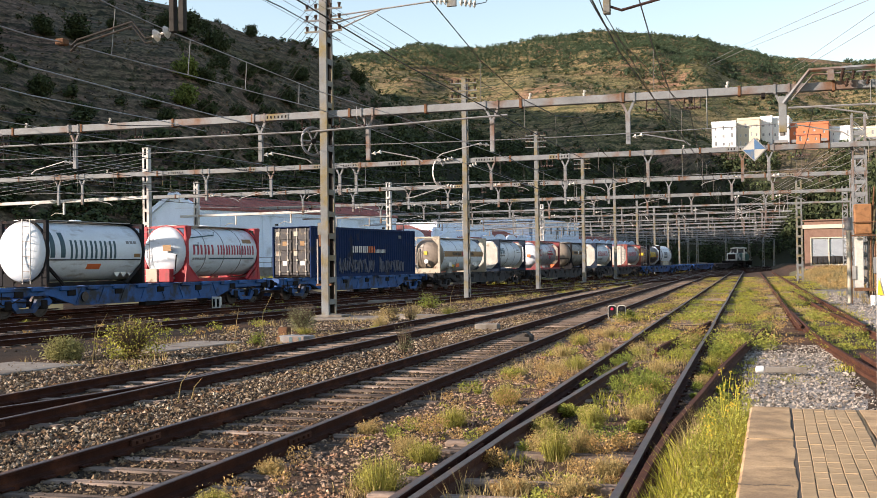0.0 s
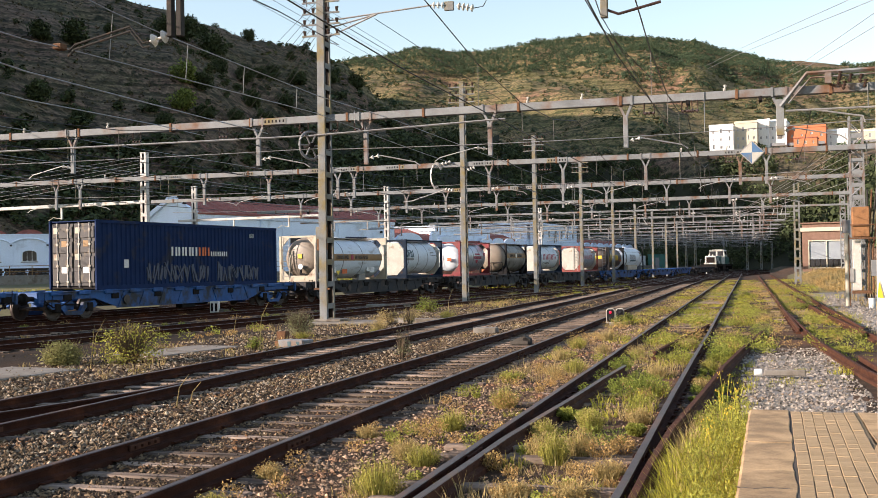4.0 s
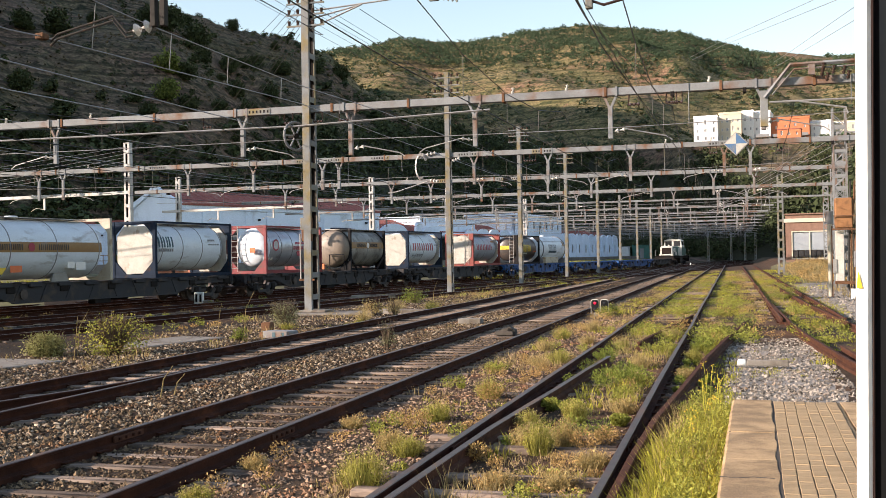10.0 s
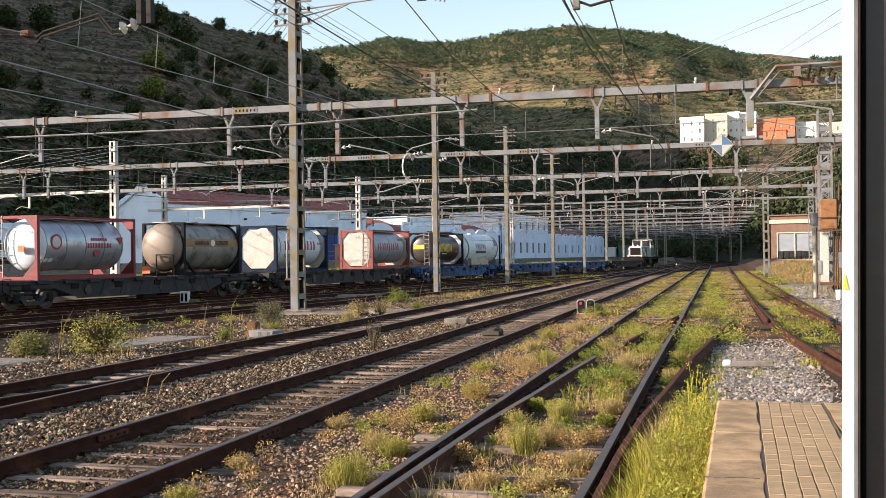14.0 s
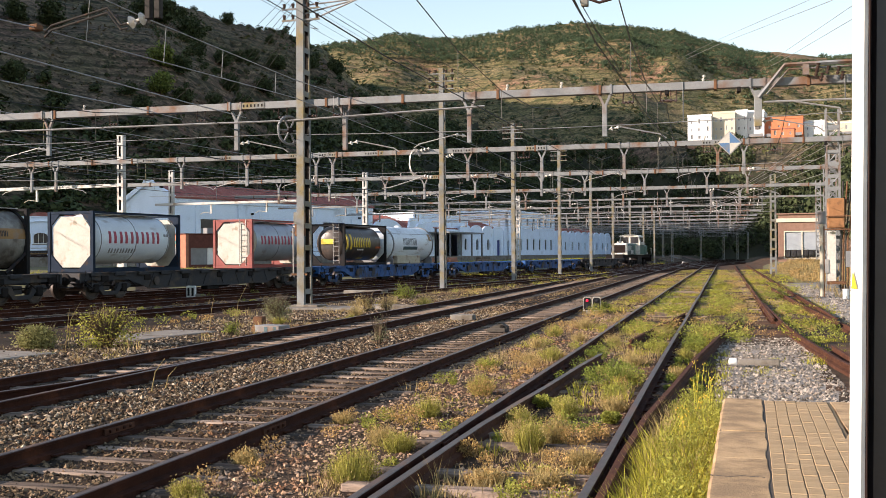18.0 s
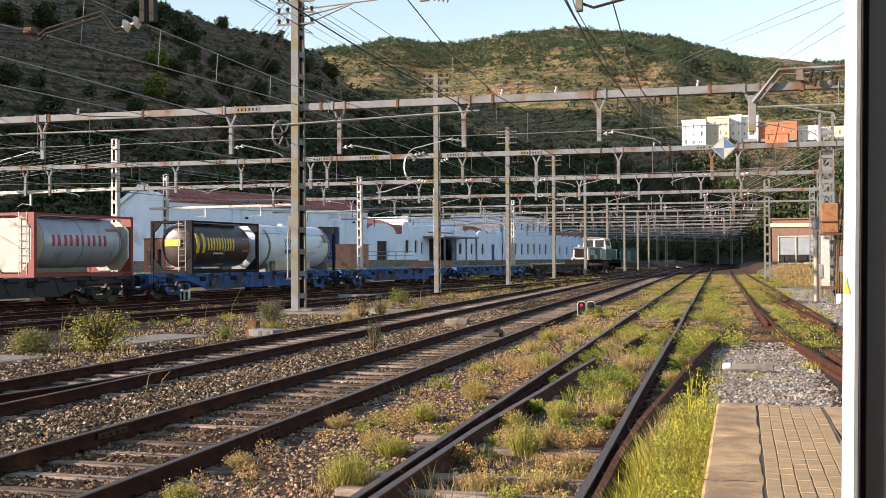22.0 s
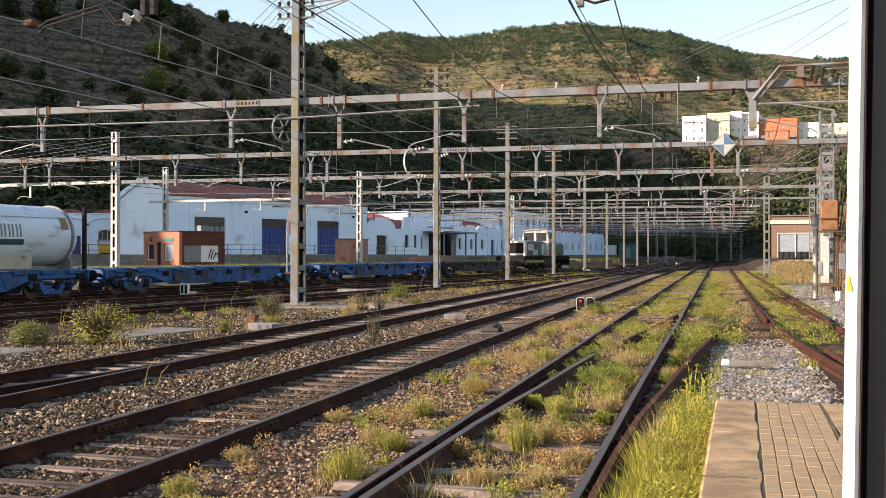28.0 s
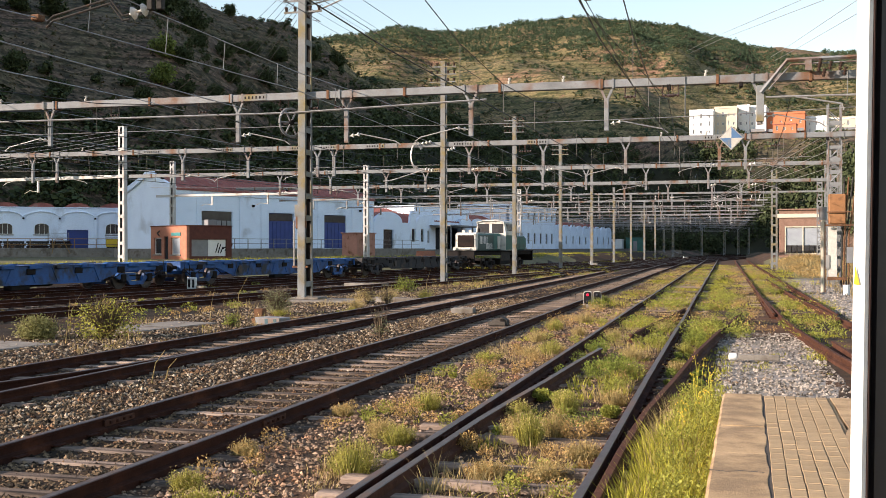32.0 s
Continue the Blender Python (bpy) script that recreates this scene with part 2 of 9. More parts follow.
M = dict(
        ballast=mat("ballast", (0.03672, 0.02476, 0.01544), (0.01496, 0.01058, 0.006708), 1.3, 0.95, bump=0.9, fine=22, stain=(0.0560, 0.0309, 0.0166), amount=0.5, stain_scale=0.25),
    earth=mat("track_earth", (0.07699, 0.05086, 0.03142), (0.03666, 0.02468, 0.01571), 1.8, 0.95, bump=1.0, fine=26, stain=(0.125, 0.065, 0.036), amount=0.45, stain_scale=0.5),
    stonew=mat("stone_warm", (0.3846, 0.2632, 0.1736), (0.0905, 0.06048, 0.0392), 9, 0.9, bump=0.4, island=0.8, stain=(0.25, 0.13, 0.07), amount=0.4),
    stone=mat("stone", (0.1819, 0.126, 0.07383), (0.04907, 0.03358, 0.01905), 9, 0.9, bump=0.4, island=0.95, stain=(0.14, 0.07, 0.033), amount=0.32),
    stoneg=mat("stone_grey", (0.32, 0.275, 0.225), (0.16, 0.135, 0.108), 9, 0.9, bump=0.4, island=0.75, stain=(0.22, 0.14, 0.08), amount=0.25),
    yard=mat("yard", (0.17, 0.145, 0.085), (0.10, 0.10, 0.04), 0.25, 0.95, bump=0.5, fine=6),
        rail=mat("rail", (0.052, 0.0175, 0.0095), (0.028, 0.0100, 0.0058), 5, 0.95, 0.0, 0.3, stain=(0.0887, 0.0301, 0.0144), amount=0.3),
    railtop=mat("railtop", (0.110, 0.074, 0.058), (0.055, 0.034, 0.026), 6, 0.38, 0.4, 0.1, stain=RUST, amount=0.4),
    railrust=mat("railrust", (0.1, 0.042, 0.02408), (0.0496, 0.021, 0.0129), 6, 0.9, 0.0, 0.3),
    sleeper=mat("sleeper", (0.2966, 0.2222, 0.1676), (0.09337, 0.06729, 0.052), 4, 0.9, bump=0.8, fine=30, rnd=0.5, stretch=(0.25, 3, 1), stain=(0.04, 0.031, 0.024), amount=0.30, stain_scale=3),
    mast=mat("mast", (0.2313, 0.2374, 0.2326), (0.1571, 0.1601, 0.1544), 1.6, 0.8, 0.0, 0.25, stain=(0.21, 0.165, 0.08), amount=0.5, stain_scale=1.1),
    beam=mat("beam", (0.2218, 0.2294, 0.2285), (0.1589, 0.1622, 0.1595), 1.6, 0.75, 0.0, 0.25, stain=(0.15, 0.075, 0.038), amount=0.40, stain_scale=0.55),
        rust=mat("rust", (0.20, 0.10, 0.052), (0.11, 0.06, 0.036), 6, 0.9, 0.1, 0.4),
    insul=mat("insulator", (0.6120, 0.5780, 0.5100), (0.5100, 0.4675, 0.4080), 8, 0.25, bump=0.0),
    insuld=mat("insulator_brown", (0.060, 0.036, 0.028), (0.04, 0.025, 0.02), 8, 0.25, bump=0.0),
    wire=mat("wire", (0.06, 0.055, 0.05), (0.04, 0.035, 0.03), 3, 0.6, 0.5, 0.0),
    wirel=mat("wire_bright", (0.42, 0.40, 0.37), (0.3, 0.28, 0.26), 3, 0.5, 0.5, 0.0),
    concrete=mat("concrete", (0.2550, 0.2295, 0.1955), (0.1785, 0.1573, 0.1318), 2.2, 0.9, bump=0.4, stain=(0.1275, 0.1020, 0.0765), amount=0.35),
        kerb=mat("platform_kerb", (0.475, 0.324, 0.1777), (0.3657, 0.2434, 0.1315), 2.5, 0.9, bump=0.4, fine=60, stain=(0.2565, 0.1751, 0.1008), amount=0.58, stain_scale=2.6),
        tile=mat("platform_tile", (0.4324, 0.3046, 0.1704), (0.3243, 0.2248, 0.1247), 5, 0.85, bump=0.7, fine=14, rnd=0.07, stain=(0.2632, 0.1851, 0.1109), amount=0.40, stain_scale=2.5, stretch=(0.35, 5, 1)),
    tilebed=mat("tile_bed", (0.2025, 0.1476, 0.0891), (0.1425, 0.1044, 0.0627), 6, 0.95),
    # leaf litter with the hill's shade darkened into its colour
    shadedfloor=mat("shaded_wood_floor", (0.036, 0.0374, 0.0187), (0.0234, 0.0238, 0.0136), 0.2, 0.95, bump=0.6, fine=2.0),
    joint=mat("joint", (0.10, 0.085, 0.07), (0.07, 0.06, 0.05), 6, 0.95),
    white=mat("white_wall", (0.7971, 0.8760, 0.9771), (0.7274, 0.8044, 0.9035), 0.7, 0.85, bump=0.15, fine=12, stain=(0.5480, 0.5841, 0.6304), amount=0.2, stain_scale=0.35),
    roof=mat("roof_tile", (0.3375, 0.1207, 0.09775), (0.2375, 0.08625, 0.069), 1.2, 0.85, bump=0.5, fine=5, stain=(0.32, 0.17, 0.14), amount=0.3),
    bluedoor=mat("blue_door", (0.0240, 0.0520, 0.2240), (0.0200, 0.0400, 0.1680), 1.2, 0.6, bump=0.1),
    darkglass=mat("dark_opening", (0.035, 0.035, 0.04), (0.02, 0.02, 0.025), 2, 0.2, bump=0.0),
    # kiosk brick again, darkened for the walls turned from the sun
    brickshade=mat("brick_shaded_red", (0.135, 0.052, 0.040), (0.095, 0.038, 0.030), 3, 0.9, bump=0.3, fine=14),
    brickor=mat("brick_orange", (0.42, 0.185, 0.115), (0.33, 0.14, 0.09), 3, 0.9, bump=0.3, fine=14),
    brickbr=mat("brick_brown", (0.2430, 0.1485, 0.1080), (0.1800, 0.1080, 0.0792), 3, 0.9, bump=0.3, fine=14, rnd=0.15),
    cream=mat("cream_wall", (0.62, 0.55, 0.42), (0.54, 0.47, 0.36), 0.5, 0.85, bump=0.1),
    orange=mat("orange_wall", (0.55, 0.20, 0.10), (0.48, 0.17, 0.08), 0.4, 0.85, bump=0.1),
    wagblue=mat("wagon_blue", (0.009, 0.090, 0.29), (0.008, 0.050, 0.165), 1.4, 0.6, 0.0, 0.15, stain=(0.014, 0.018, 0.026), amount=0.42, stain_scale=1.3),
    wagdark=mat("wagon_dark", (0.0224, 0.0224, 0.0264), (0.0136, 0.0128, 0.0136), 1.5, 0.75, 0.0, 0.2, stain=(0.0560, 0.0400, 0.0288), amount=0.35),
    under=mat("bogie_black", (0.0120, 0.0108, 0.0108), (0.0216, 0.0174, 0.0150), 3, 0.8, 0.2, 0.3),
    wheel=mat("wheel", (0.09, 0.07, 0.06), (0.05, 0.04, 0.035), 5, 0.55, 0.5, 0.2),
    black=mat("black_paint", (0.010, 0.010, 0.011), (0.014, 0.014, 0.014), 3, 0.85, 0.0, 0.1),
    dark=mat("dark_rubber", (0.022, 0.020, 0.024), (0.018, 0.017, 0.02), 6, 0.45, 0.0, 0.05),
    whitep=mat("white_paint", (0.74, 0.73, 0.69), (0.68, 0.67, 0.63), 2, 0.45, 0.0, 0.05),
    tankw=mat("tank_white", (0.68, 0.735, 0.775), (0.59, 0.635, 0.665), 1.3, 0.42, 0.0, 0.08, stain=(0.33, 0.32, 0.30), amount=0.26, stain_scale=1.1, stretch=(0.6, 0.6, 2)),
    tanks=mat("tank_silver", (0.4704, 0.4959, 0.5336), (0.3696, 0.3915, 0.4324), 1.1, 0.34, 0.55, 0.08, stain=(0.2184, 0.2088, 0.2024), amount=0.28),
    tankg=mat("tank_grey_blue", (0.36, 0.40, 0.44), (0.30, 0.33, 0.37), 1.2, 0.4, 0.25, 0.08, stain=(0.22, 0.20, 0.19), amount=0.25),
    tankd=mat("tank_dirty_grey", (0.33, 0.32, 0.28), (0.20, 0.19, 0.17), 1.0, 0.55, 0.2, 0.1, stain=(0.11, 0.095, 0.08), amount=0.45),
    tankb=mat("tank_black_brown", (0.045, 0.036, 0.032), (0.06, 0.045, 0.035), 1.0, 0.4, 0.1, 0.08, stain=(0.12, 0.07, 0.045), amount=0.25),
    frred=mat("frame_red", (0.215, 0.018, 0.022), (0.16, 0.018, 0.02), 2, 0.6, 0.0, 0.15, stain=(0.10, 0.035, 0.025), amount=0.3),
    frnavy=mat("frame_navy", (0.0176, 0.0288, 0.0496), (0.0144, 0.0224, 0.0368), 2, 0.85, 0.0, 0.15, stain=(0.0560, 0.0360, 0.0240), amount=0.2),
    frblack=mat("frame_black", (0.016, 0.016, 0.018), (0.022, 0.020, 0.019), 2, 0.9, 0.0, 0.15, stain=(0.06, 0.03, 0.02), amount=0.2),
    frtan=mat("frame_tan", (0.46, 0.41, 0.30), (0.38, 0.33, 0.25), 2, 0.6, 0.0, 0.15, stain=RUST, amount=0.25),
    gold=mat("gold_band", (0.2852, 0.1505, 0.04), (0.2294, 0.119, 0.036), 1.2, 0.55, 0.0, 0.08, stain=(0.22, 0.15, 0.09), amount=0.3),
    yellow=mat("yellow_paint", (0.72, 0.50, 0.03), (0.62, 0.42, 0.03), 2, 0.5, 0.0, 0.05),
    crimson=mat("crimson_paint", (0.36, 0.025, 0.055), (0.30, 0.03, 0.05), 2, 0.5, 0.0, 0.05),
    petrol=mat("petrol_paint", (0.018, 0.075, 0.095), (0.02, 0.06, 0.075), 2, 0.5, 0.0, 0.05),
    orangep=mat("orange_paint", (0.70, 0.16, 0.04), (0.6, 0.14, 0.04), 2, 0.5, 0.0, 0.05),
    greyp=mat("grey_paint", (0.22, 0.22, 0.22), (0.17, 0.17, 0.17), 2, 0.55, 0.0, 0.05),
    boxblue=mat("container_blue", (0.0119, 0.0289, 0.0892), (0.0093, 0.0221, 0.0680), 1.0, 0.8, 0.0, 0.08, stain=(0.0340, 0.0365, 0.0510), amount=0.28, stain_scale=0.9),
    doorbrown=mat("container_door", (0.0465, 0.0403, 0.0372), (0.0310, 0.0279, 0.0279), 2.5, 0.6, 0.1, 0.1, stain=(0.1364, 0.0992, 0.0558), amount=0.3, stain_scale=3),
    graffiti=mat("graffiti_grey", (0.075, 0.085, 0.115), (0.05, 0.058, 0.085), 3, 0.6, 0.0, 0.05),
    locogreen=mat("loco_green", (0.014, 0.125, 0.100), (0.011, 0.095, 0.078), 1.5, 0.45, 0.0, 0.08, stain=(0.045, 0.068, 0.056), amount=0.25),
    locodark=mat("loco_dark_teal", (0.012, 0.062, 0.058), (0.010, 0.048, 0.046), 1.5, 0.45, 0.0, 0.08),
    lococream=mat("loco_cream", (0.58, 0.57, 0.51), (0.50, 0.49, 0.44), 1.5, 0.45, 0.0, 0.08, stain=(0.28, 0.24, 0.2), amount=0.3),
    grille=mat("grille_brown", (0.035, 0.020, 0.016), (0.025, 0.015, 0.013), 4, 0.8, 0.1, 0.3),
    teal=mat("teal_paint", (0.03, 0.20, 0.19), (0.025, 0.15, 0.15), 2, 0.5, 0.0, 0.1),
        pink=mat("faded_red", (0.46, 0.23, 0.165), (0.37, 0.18, 0.125), 1.4, 0.8, 0.0, 0.2, stain=RUST, amount=0.25),
    redlamp=mat("red_lamp", (0.85, 0.012, 0.05), (0.8, 0.01, 0.04), 2, 0.3, bump=0.0, glow=0.25),
    grass=mat("grass", (0.3893, 0.3491, 0.04725), (0.229, 0.228, 0.02835), 1.6, 0.8, bump=0.0, island=0.6, thin=0.25),
        grassd=mat("grass_dry", (0.40, 0.295, 0.135), (0.27, 0.205, 0.085), 1.2, 0.85, bump=0.0, island=0.5, thin=0.25),
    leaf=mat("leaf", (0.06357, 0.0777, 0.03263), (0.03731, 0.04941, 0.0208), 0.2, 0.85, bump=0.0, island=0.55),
        leafb=mat("leaf_bright", (0.2400, 0.2702, 0.0540), (0.1500, 0.1782, 0.0342), 0.2, 0.85, bump=0.0, island=0.5, thin=0.3),
        leafg=mat("leaf_grey", (0.235, 0.225, 0.120), (0.165, 0.165, 0.085), 2, 0.85, bump=0.0, island=0.45, thin=0.3),
    flower=mat("flower_yellow", (0.6375, 0.416, 0.02), (0.5525, 0.36, 0.02), 2, 0.7, bump=0.0),
    twig=mat("twig", (0.14, 0.10, 0.065), (0.09, 0.065, 0.045), 5, 0.9),
        signblue=mat("sign_blue", (0.075, 0.16, 0.29), (0.065, 0.14, 0.26), 2, 0.6, bump=0.0, stain=(0.16, 0.17, 0.18), amount=0.3),
        bushleaf=mat("bush_leaf", (0.3352, 0.3267, 0.0662), (0.2117, 0.2257, 0.0431), 2, 0.85, bump=0.0, island=0.5, thin=0.3),
    greydome=mat("dome_grey", (0.2448, 0.1950, 0.1449), (0.1836, 0.1476, 0.1122), 1.4, 0.5, 0.0, 0.08, stain=(0.1224, 0.0896, 0.0655), amount=0.3),
    masth=mat("mast_pale", (0.52, 0.505, 0.47), (0.40, 0.385, 0.355), 1.6, 0.7, 0.0, 0.15, stain=(0.27, 0.18, 0.11), amount=0.3, stain_scale=0.8),
        pine=mat("pine", (0.08338, 0.1141, 0.06162), (0.05076, 0.07717, 0.04064), 0.05, 0.85, bump=0.0, island=0.45, thin=0.2),
    hilltuft=mat("hill_tuft", (0.153, 0.1187, 0.0644), (0.06324, 0.0551, 0.0299), 0.05, 0.9, bump=0.0, island=0.5, thin=0.15),
    drybloom=mat("dry_bloom", (0.4856, 0.3034, 0.1166), (0.3353, 0.2247, 0.08268), 2, 0.85, bump=0.0, island=0.5, thin=0.25),
    frredf=mat("frame_faded_red", (0.235, 0.042, 0.032), (0.19, 0.036, 0.028), 2, 0.65, 0.0, 0.15, stain=RUST, amount=0.25),
    path=mat("gravel_path", (0.29, 0.262, 0.23), (0.20, 0.18, 0.155), 2.0, 0.95, bump=0.9, fine=28, stain=(0.16, 0.14, 0.10), amount=0.35, stain_scale=0.6),
    oldsteel=mat("old_steel", (0.05175, 0.04576, 0.03927), (0.03375, 0.03016, 0.02677), 4, 0.8, 0.1, 0.3, stain=(0.16, 0.085, 0.045), amount=0.25),
    endplate=mat("dirty_white", (0.50, 0.48, 0.42), (0.40, 0.37, 0.31), 2.2, 0.7, 0.0, 0.1, stain=(0.30, 0.24, 0.17), amount=0.24, stain_scale=2.5),
    cabinet=mat("cabinet_brown", (0.336, 0.1674, 0.075), (0.252, 0.1178, 0.051), 3, 0.8, 0.0, 0.2, stain=(0.14, 0.08, 0.045), amount=0.3),
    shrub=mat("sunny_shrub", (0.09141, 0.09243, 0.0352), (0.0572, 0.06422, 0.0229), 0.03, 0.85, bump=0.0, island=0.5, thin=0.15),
    hillpane=mat("house_pane", (0.34, 0.34, 0.34), (0.22, 0.22, 0.23), 0.3, 0.3, bump=0.0, rnd=0.5),
    bushmix=mat("bush_mixed", (0.4391, 0.421, 0.0726), (0.2335, 0.242, 0.04598), 2.5, 0.85, bump=0.0, island=0.6, thin=0.25, stain=(0.23, 0.125, 0.07), amount=0.35, stain_scale=3.0),
    bushgrey=mat("bush_grey_green", (0.3, 0.2773, 0.11), (0.18, 0.177, 0.066), 2, 0.85, bump=0.0, island=0.5, thin=0.25),
    # leaf colour lightened for sun on the crowns
    sunlitbush=mat("sunlit_bush", (0.185, 0.215, 0.050), (0.095, 0.120, 0.030), 0.3, 0.85, bump=0.0, island=0.6, thin=0.2),
    stonep=mat("stone_pale", (0.3869, 0.3091, 0.2215), (0.2149, 0.1649, 0.1108), 9, 0.9, bump=0.4, island=0.65, stain=(0.21, 0.12, 0.065), amount=0.28),
    tuft=mat("tuft_green", (0.3876, 0.3452, 0.08208), (0.2372, 0.2277, 0.04925), 1.6, 0.85, bump=0.0, island=0.55, thin=0.3),
    tuftdry=mat("tuft_straw", (0.4887, 0.375, 0.1644), (0.3299, 0.254, 0.1021), 1.6, 0.85, bump=0.0, island=0.5, thin=0.3),
    frbright=mat("frame_bright_red", (0.40, 0.022, 0.030), (0.30, 0.020, 0.026), 2, 0.6, 0.0, 0.12, stain=(0.14, 0.03, 0.025), amount=0.25),
    sheet=mat("window_sheet", (0.315, 0.3431, 0.364), (0.27, 0.292, 0.322), 1.0, 0.3, bump=0.05),
)


def hill_mat(name, soils, wall, lip, step, mix_wall, spots):
    """Dry hillside: patches of three soils, old terraces drawn in colour as level dark lines with pale lips, and dots
    of low brush.
    """
    m = bpy.data.materials.new(name)
    m.use_nodes = True
    N, L = m.node_tree.nodes, m.node_tree.links
    bs = N["Principled BSDF"]
    tc = N.new("ShaderNodeTexCoord")

    def tex(scale, detail=6.0):
        n = N.new("ShaderNodeTexNoise")
        n.inputs["Scale"].default_value, n.inputs["Detail"].default_value, n.inputs["Roughness"].default_value = scale, detail, 0.65
        L.new(tc.outputs["Object"], n.inputs["Vector"])
        return n.outputs[0]

    def span(src, p0, p1, lo=0.0, hi=1.0):
        r = N.new("ShaderNodeMapRange")
        for i, v in enumerate((p0, p1, lo, hi)):
            r.inputs[i + 1].default_value = v
        L.new(src, r.inputs[0])
        return r.outputs[0]

    def math_(op, a, b):
        n = N.new("ShaderNodeMath")
        n.operation = op
        for i, v in ((0, a), (1, b)):
            if isinstance(v, (int, float)):
                n.inputs[i].default_value = v
            else:
                L.new(v, n.inputs[i])
        return n.outputs[0]

    def mix(fac, c1, c2):
        x = N.new("ShaderNodeMix")
        x.data_type = "RGBA"
        L.new(fac, x.inputs[0])
        for i, v in ((6, c1), (7, c2)):
            if isinstance(v, tuple):
                x.inputs[i].default_value = (*v, 1)
            else:
                L.new(v, x.inputs[i])
        return x.outputs[2]

    col = mix(span(tex(0.035), 0.38, 0.62), soils[0], soils[1])
    col = mix(span(tex(0.016, 8.0), 0.52, 0.66), col, soils[2])
    col = mix(span(tex(0.13, 5.0), 0.55, 0.68), col, soils[1])
    col = mix(span(tex(0.09, 8.0), 0.60, 0.66), col, soils[2])
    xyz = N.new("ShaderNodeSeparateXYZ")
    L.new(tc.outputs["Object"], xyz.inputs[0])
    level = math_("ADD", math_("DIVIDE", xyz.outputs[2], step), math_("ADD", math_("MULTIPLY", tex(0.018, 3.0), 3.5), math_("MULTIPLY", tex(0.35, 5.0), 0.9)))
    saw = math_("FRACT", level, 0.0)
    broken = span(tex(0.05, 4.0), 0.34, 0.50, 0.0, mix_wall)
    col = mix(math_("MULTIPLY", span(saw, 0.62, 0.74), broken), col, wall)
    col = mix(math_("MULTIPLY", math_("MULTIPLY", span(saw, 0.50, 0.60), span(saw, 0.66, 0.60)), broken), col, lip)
    for colour, scale, size in spots:
        vo = N.new("ShaderNodeTexVoronoi")
        vo.inputs["Scale"].default_value = scale
        L.new(tc.outputs["Object"], vo.inputs["Vector"])
        col = mix(math_("MULTIPLY", span(vo.outputs["Distance"], size, size * 0.55), span(tex(scale * 0.12, 3.0), 0.42, 0.56)), col, colour)
    hsv = N.new("ShaderNodeHueSaturation")
    L.new(col, hsv.inputs["Color"])
    L.new(math_("MULTIPLY", span(tex(0.7, 6.0), 0.34, 0.66, 0.42, 1.5), span(tex(2.6, 6.0), 0.34, 0.66, 0.45, 1.5)), hsv.inputs["Value"])
    L.new(hsv.outputs[0], bs.inputs["Base Color"])
    bs.inputs["Roughness"].default_value, bs.inputs["Specular IOR Level"].default_value = 0.95, 0.15
    bp = N.new("ShaderNodeBump")
    bp.inputs["Strength"].default_value, bp.inputs["Distance"].default_value = 1.0, 0.5
    L.new(tex(0.7, 6.0), bp.inputs["Height"])
    L.new(bp.outputs[0], bs.inputs["Normal"])
    return m


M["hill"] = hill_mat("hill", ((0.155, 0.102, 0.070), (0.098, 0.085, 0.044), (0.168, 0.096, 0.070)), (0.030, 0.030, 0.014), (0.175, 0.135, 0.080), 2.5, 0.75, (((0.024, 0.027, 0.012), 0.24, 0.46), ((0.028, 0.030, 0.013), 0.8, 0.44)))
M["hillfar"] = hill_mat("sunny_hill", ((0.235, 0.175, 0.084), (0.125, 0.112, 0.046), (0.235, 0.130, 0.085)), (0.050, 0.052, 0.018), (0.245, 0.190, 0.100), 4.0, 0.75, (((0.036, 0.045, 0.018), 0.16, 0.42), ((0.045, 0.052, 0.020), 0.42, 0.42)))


# ---- geometry helpers ----
class Geo:
    """Collects vertices and faces for one mesh."""

    def __init__(self):
        self.v, self.f, self.k, self.i = [], [], 0, []

    def add(self, verts, faces):
        n = len(self.v)
        self.v += [tuple(p) for p in verts]
        self.f += [tuple(n + i for i in q) for q in faces]
        self.i += [self.k] * len(faces)
        return self

    def box(self, x0, x1, y0, y1, z0, z1, ch=0.0, m=None):
        if ch <= 0:
            vs = [(x, y, z) for z in (z0, z1) for y in (y0, y1) for x in (x0, x1)]
            fs = [(0, 2, 3, 1), (4, 5, 7, 6), (0, 1, 5, 4), (2, 6, 7, 3), (0, 4, 6, 2), (1, 3, 7, 5)]
        else:
            ch = min(ch, (x1 - x0) * 0.45, (y1 - y0) * 0.45, (z1 - z0) * 0.45)
            lo, hi = (x0, y0, z0), (x1, y1, z1)
            vs, ix = [], {}
            for c in range(8):
                s = [(c >> a) & 1 for a in range(3)]
                for a in range(3):
                    p = [(hi[b] if s[b] else lo[b]) if b == a else (hi[b] - ch if s[b] else lo[b] + ch) for b in range(3)]
                    ix[c, a] = len(vs)
                    vs.append(p)
            fs = []
            for a in range(3):
                b, c = (a + 1) % 3, (a + 2) % 3
                for s in (0, 1):
                    q = [ix[(s << a) | (i << b) | (j << c), a] for i, j in ((0, 0), (1, 0), (1, 1), (0, 1))]
                    fs.append(tuple(q if s else q[::-1]))
                for i in (0, 1):
                    for j in (0, 1):
                        k0, k1 = (i << b) | (j << c), (1 << a) | (i << b) | (j << c)
                        q = [ix[k0, b], ix[k1, b], ix[k1, c], ix[k0, c]]
                        fs.append(tuple(q if (i ^ j) else q[::-1]))
            for c in range(8):
                q = (ix[c, 0], ix[c, 1], ix[c, 2])
                odd = bin(c).count("1") % 2
                fs.append(q if odd else q[::-1])
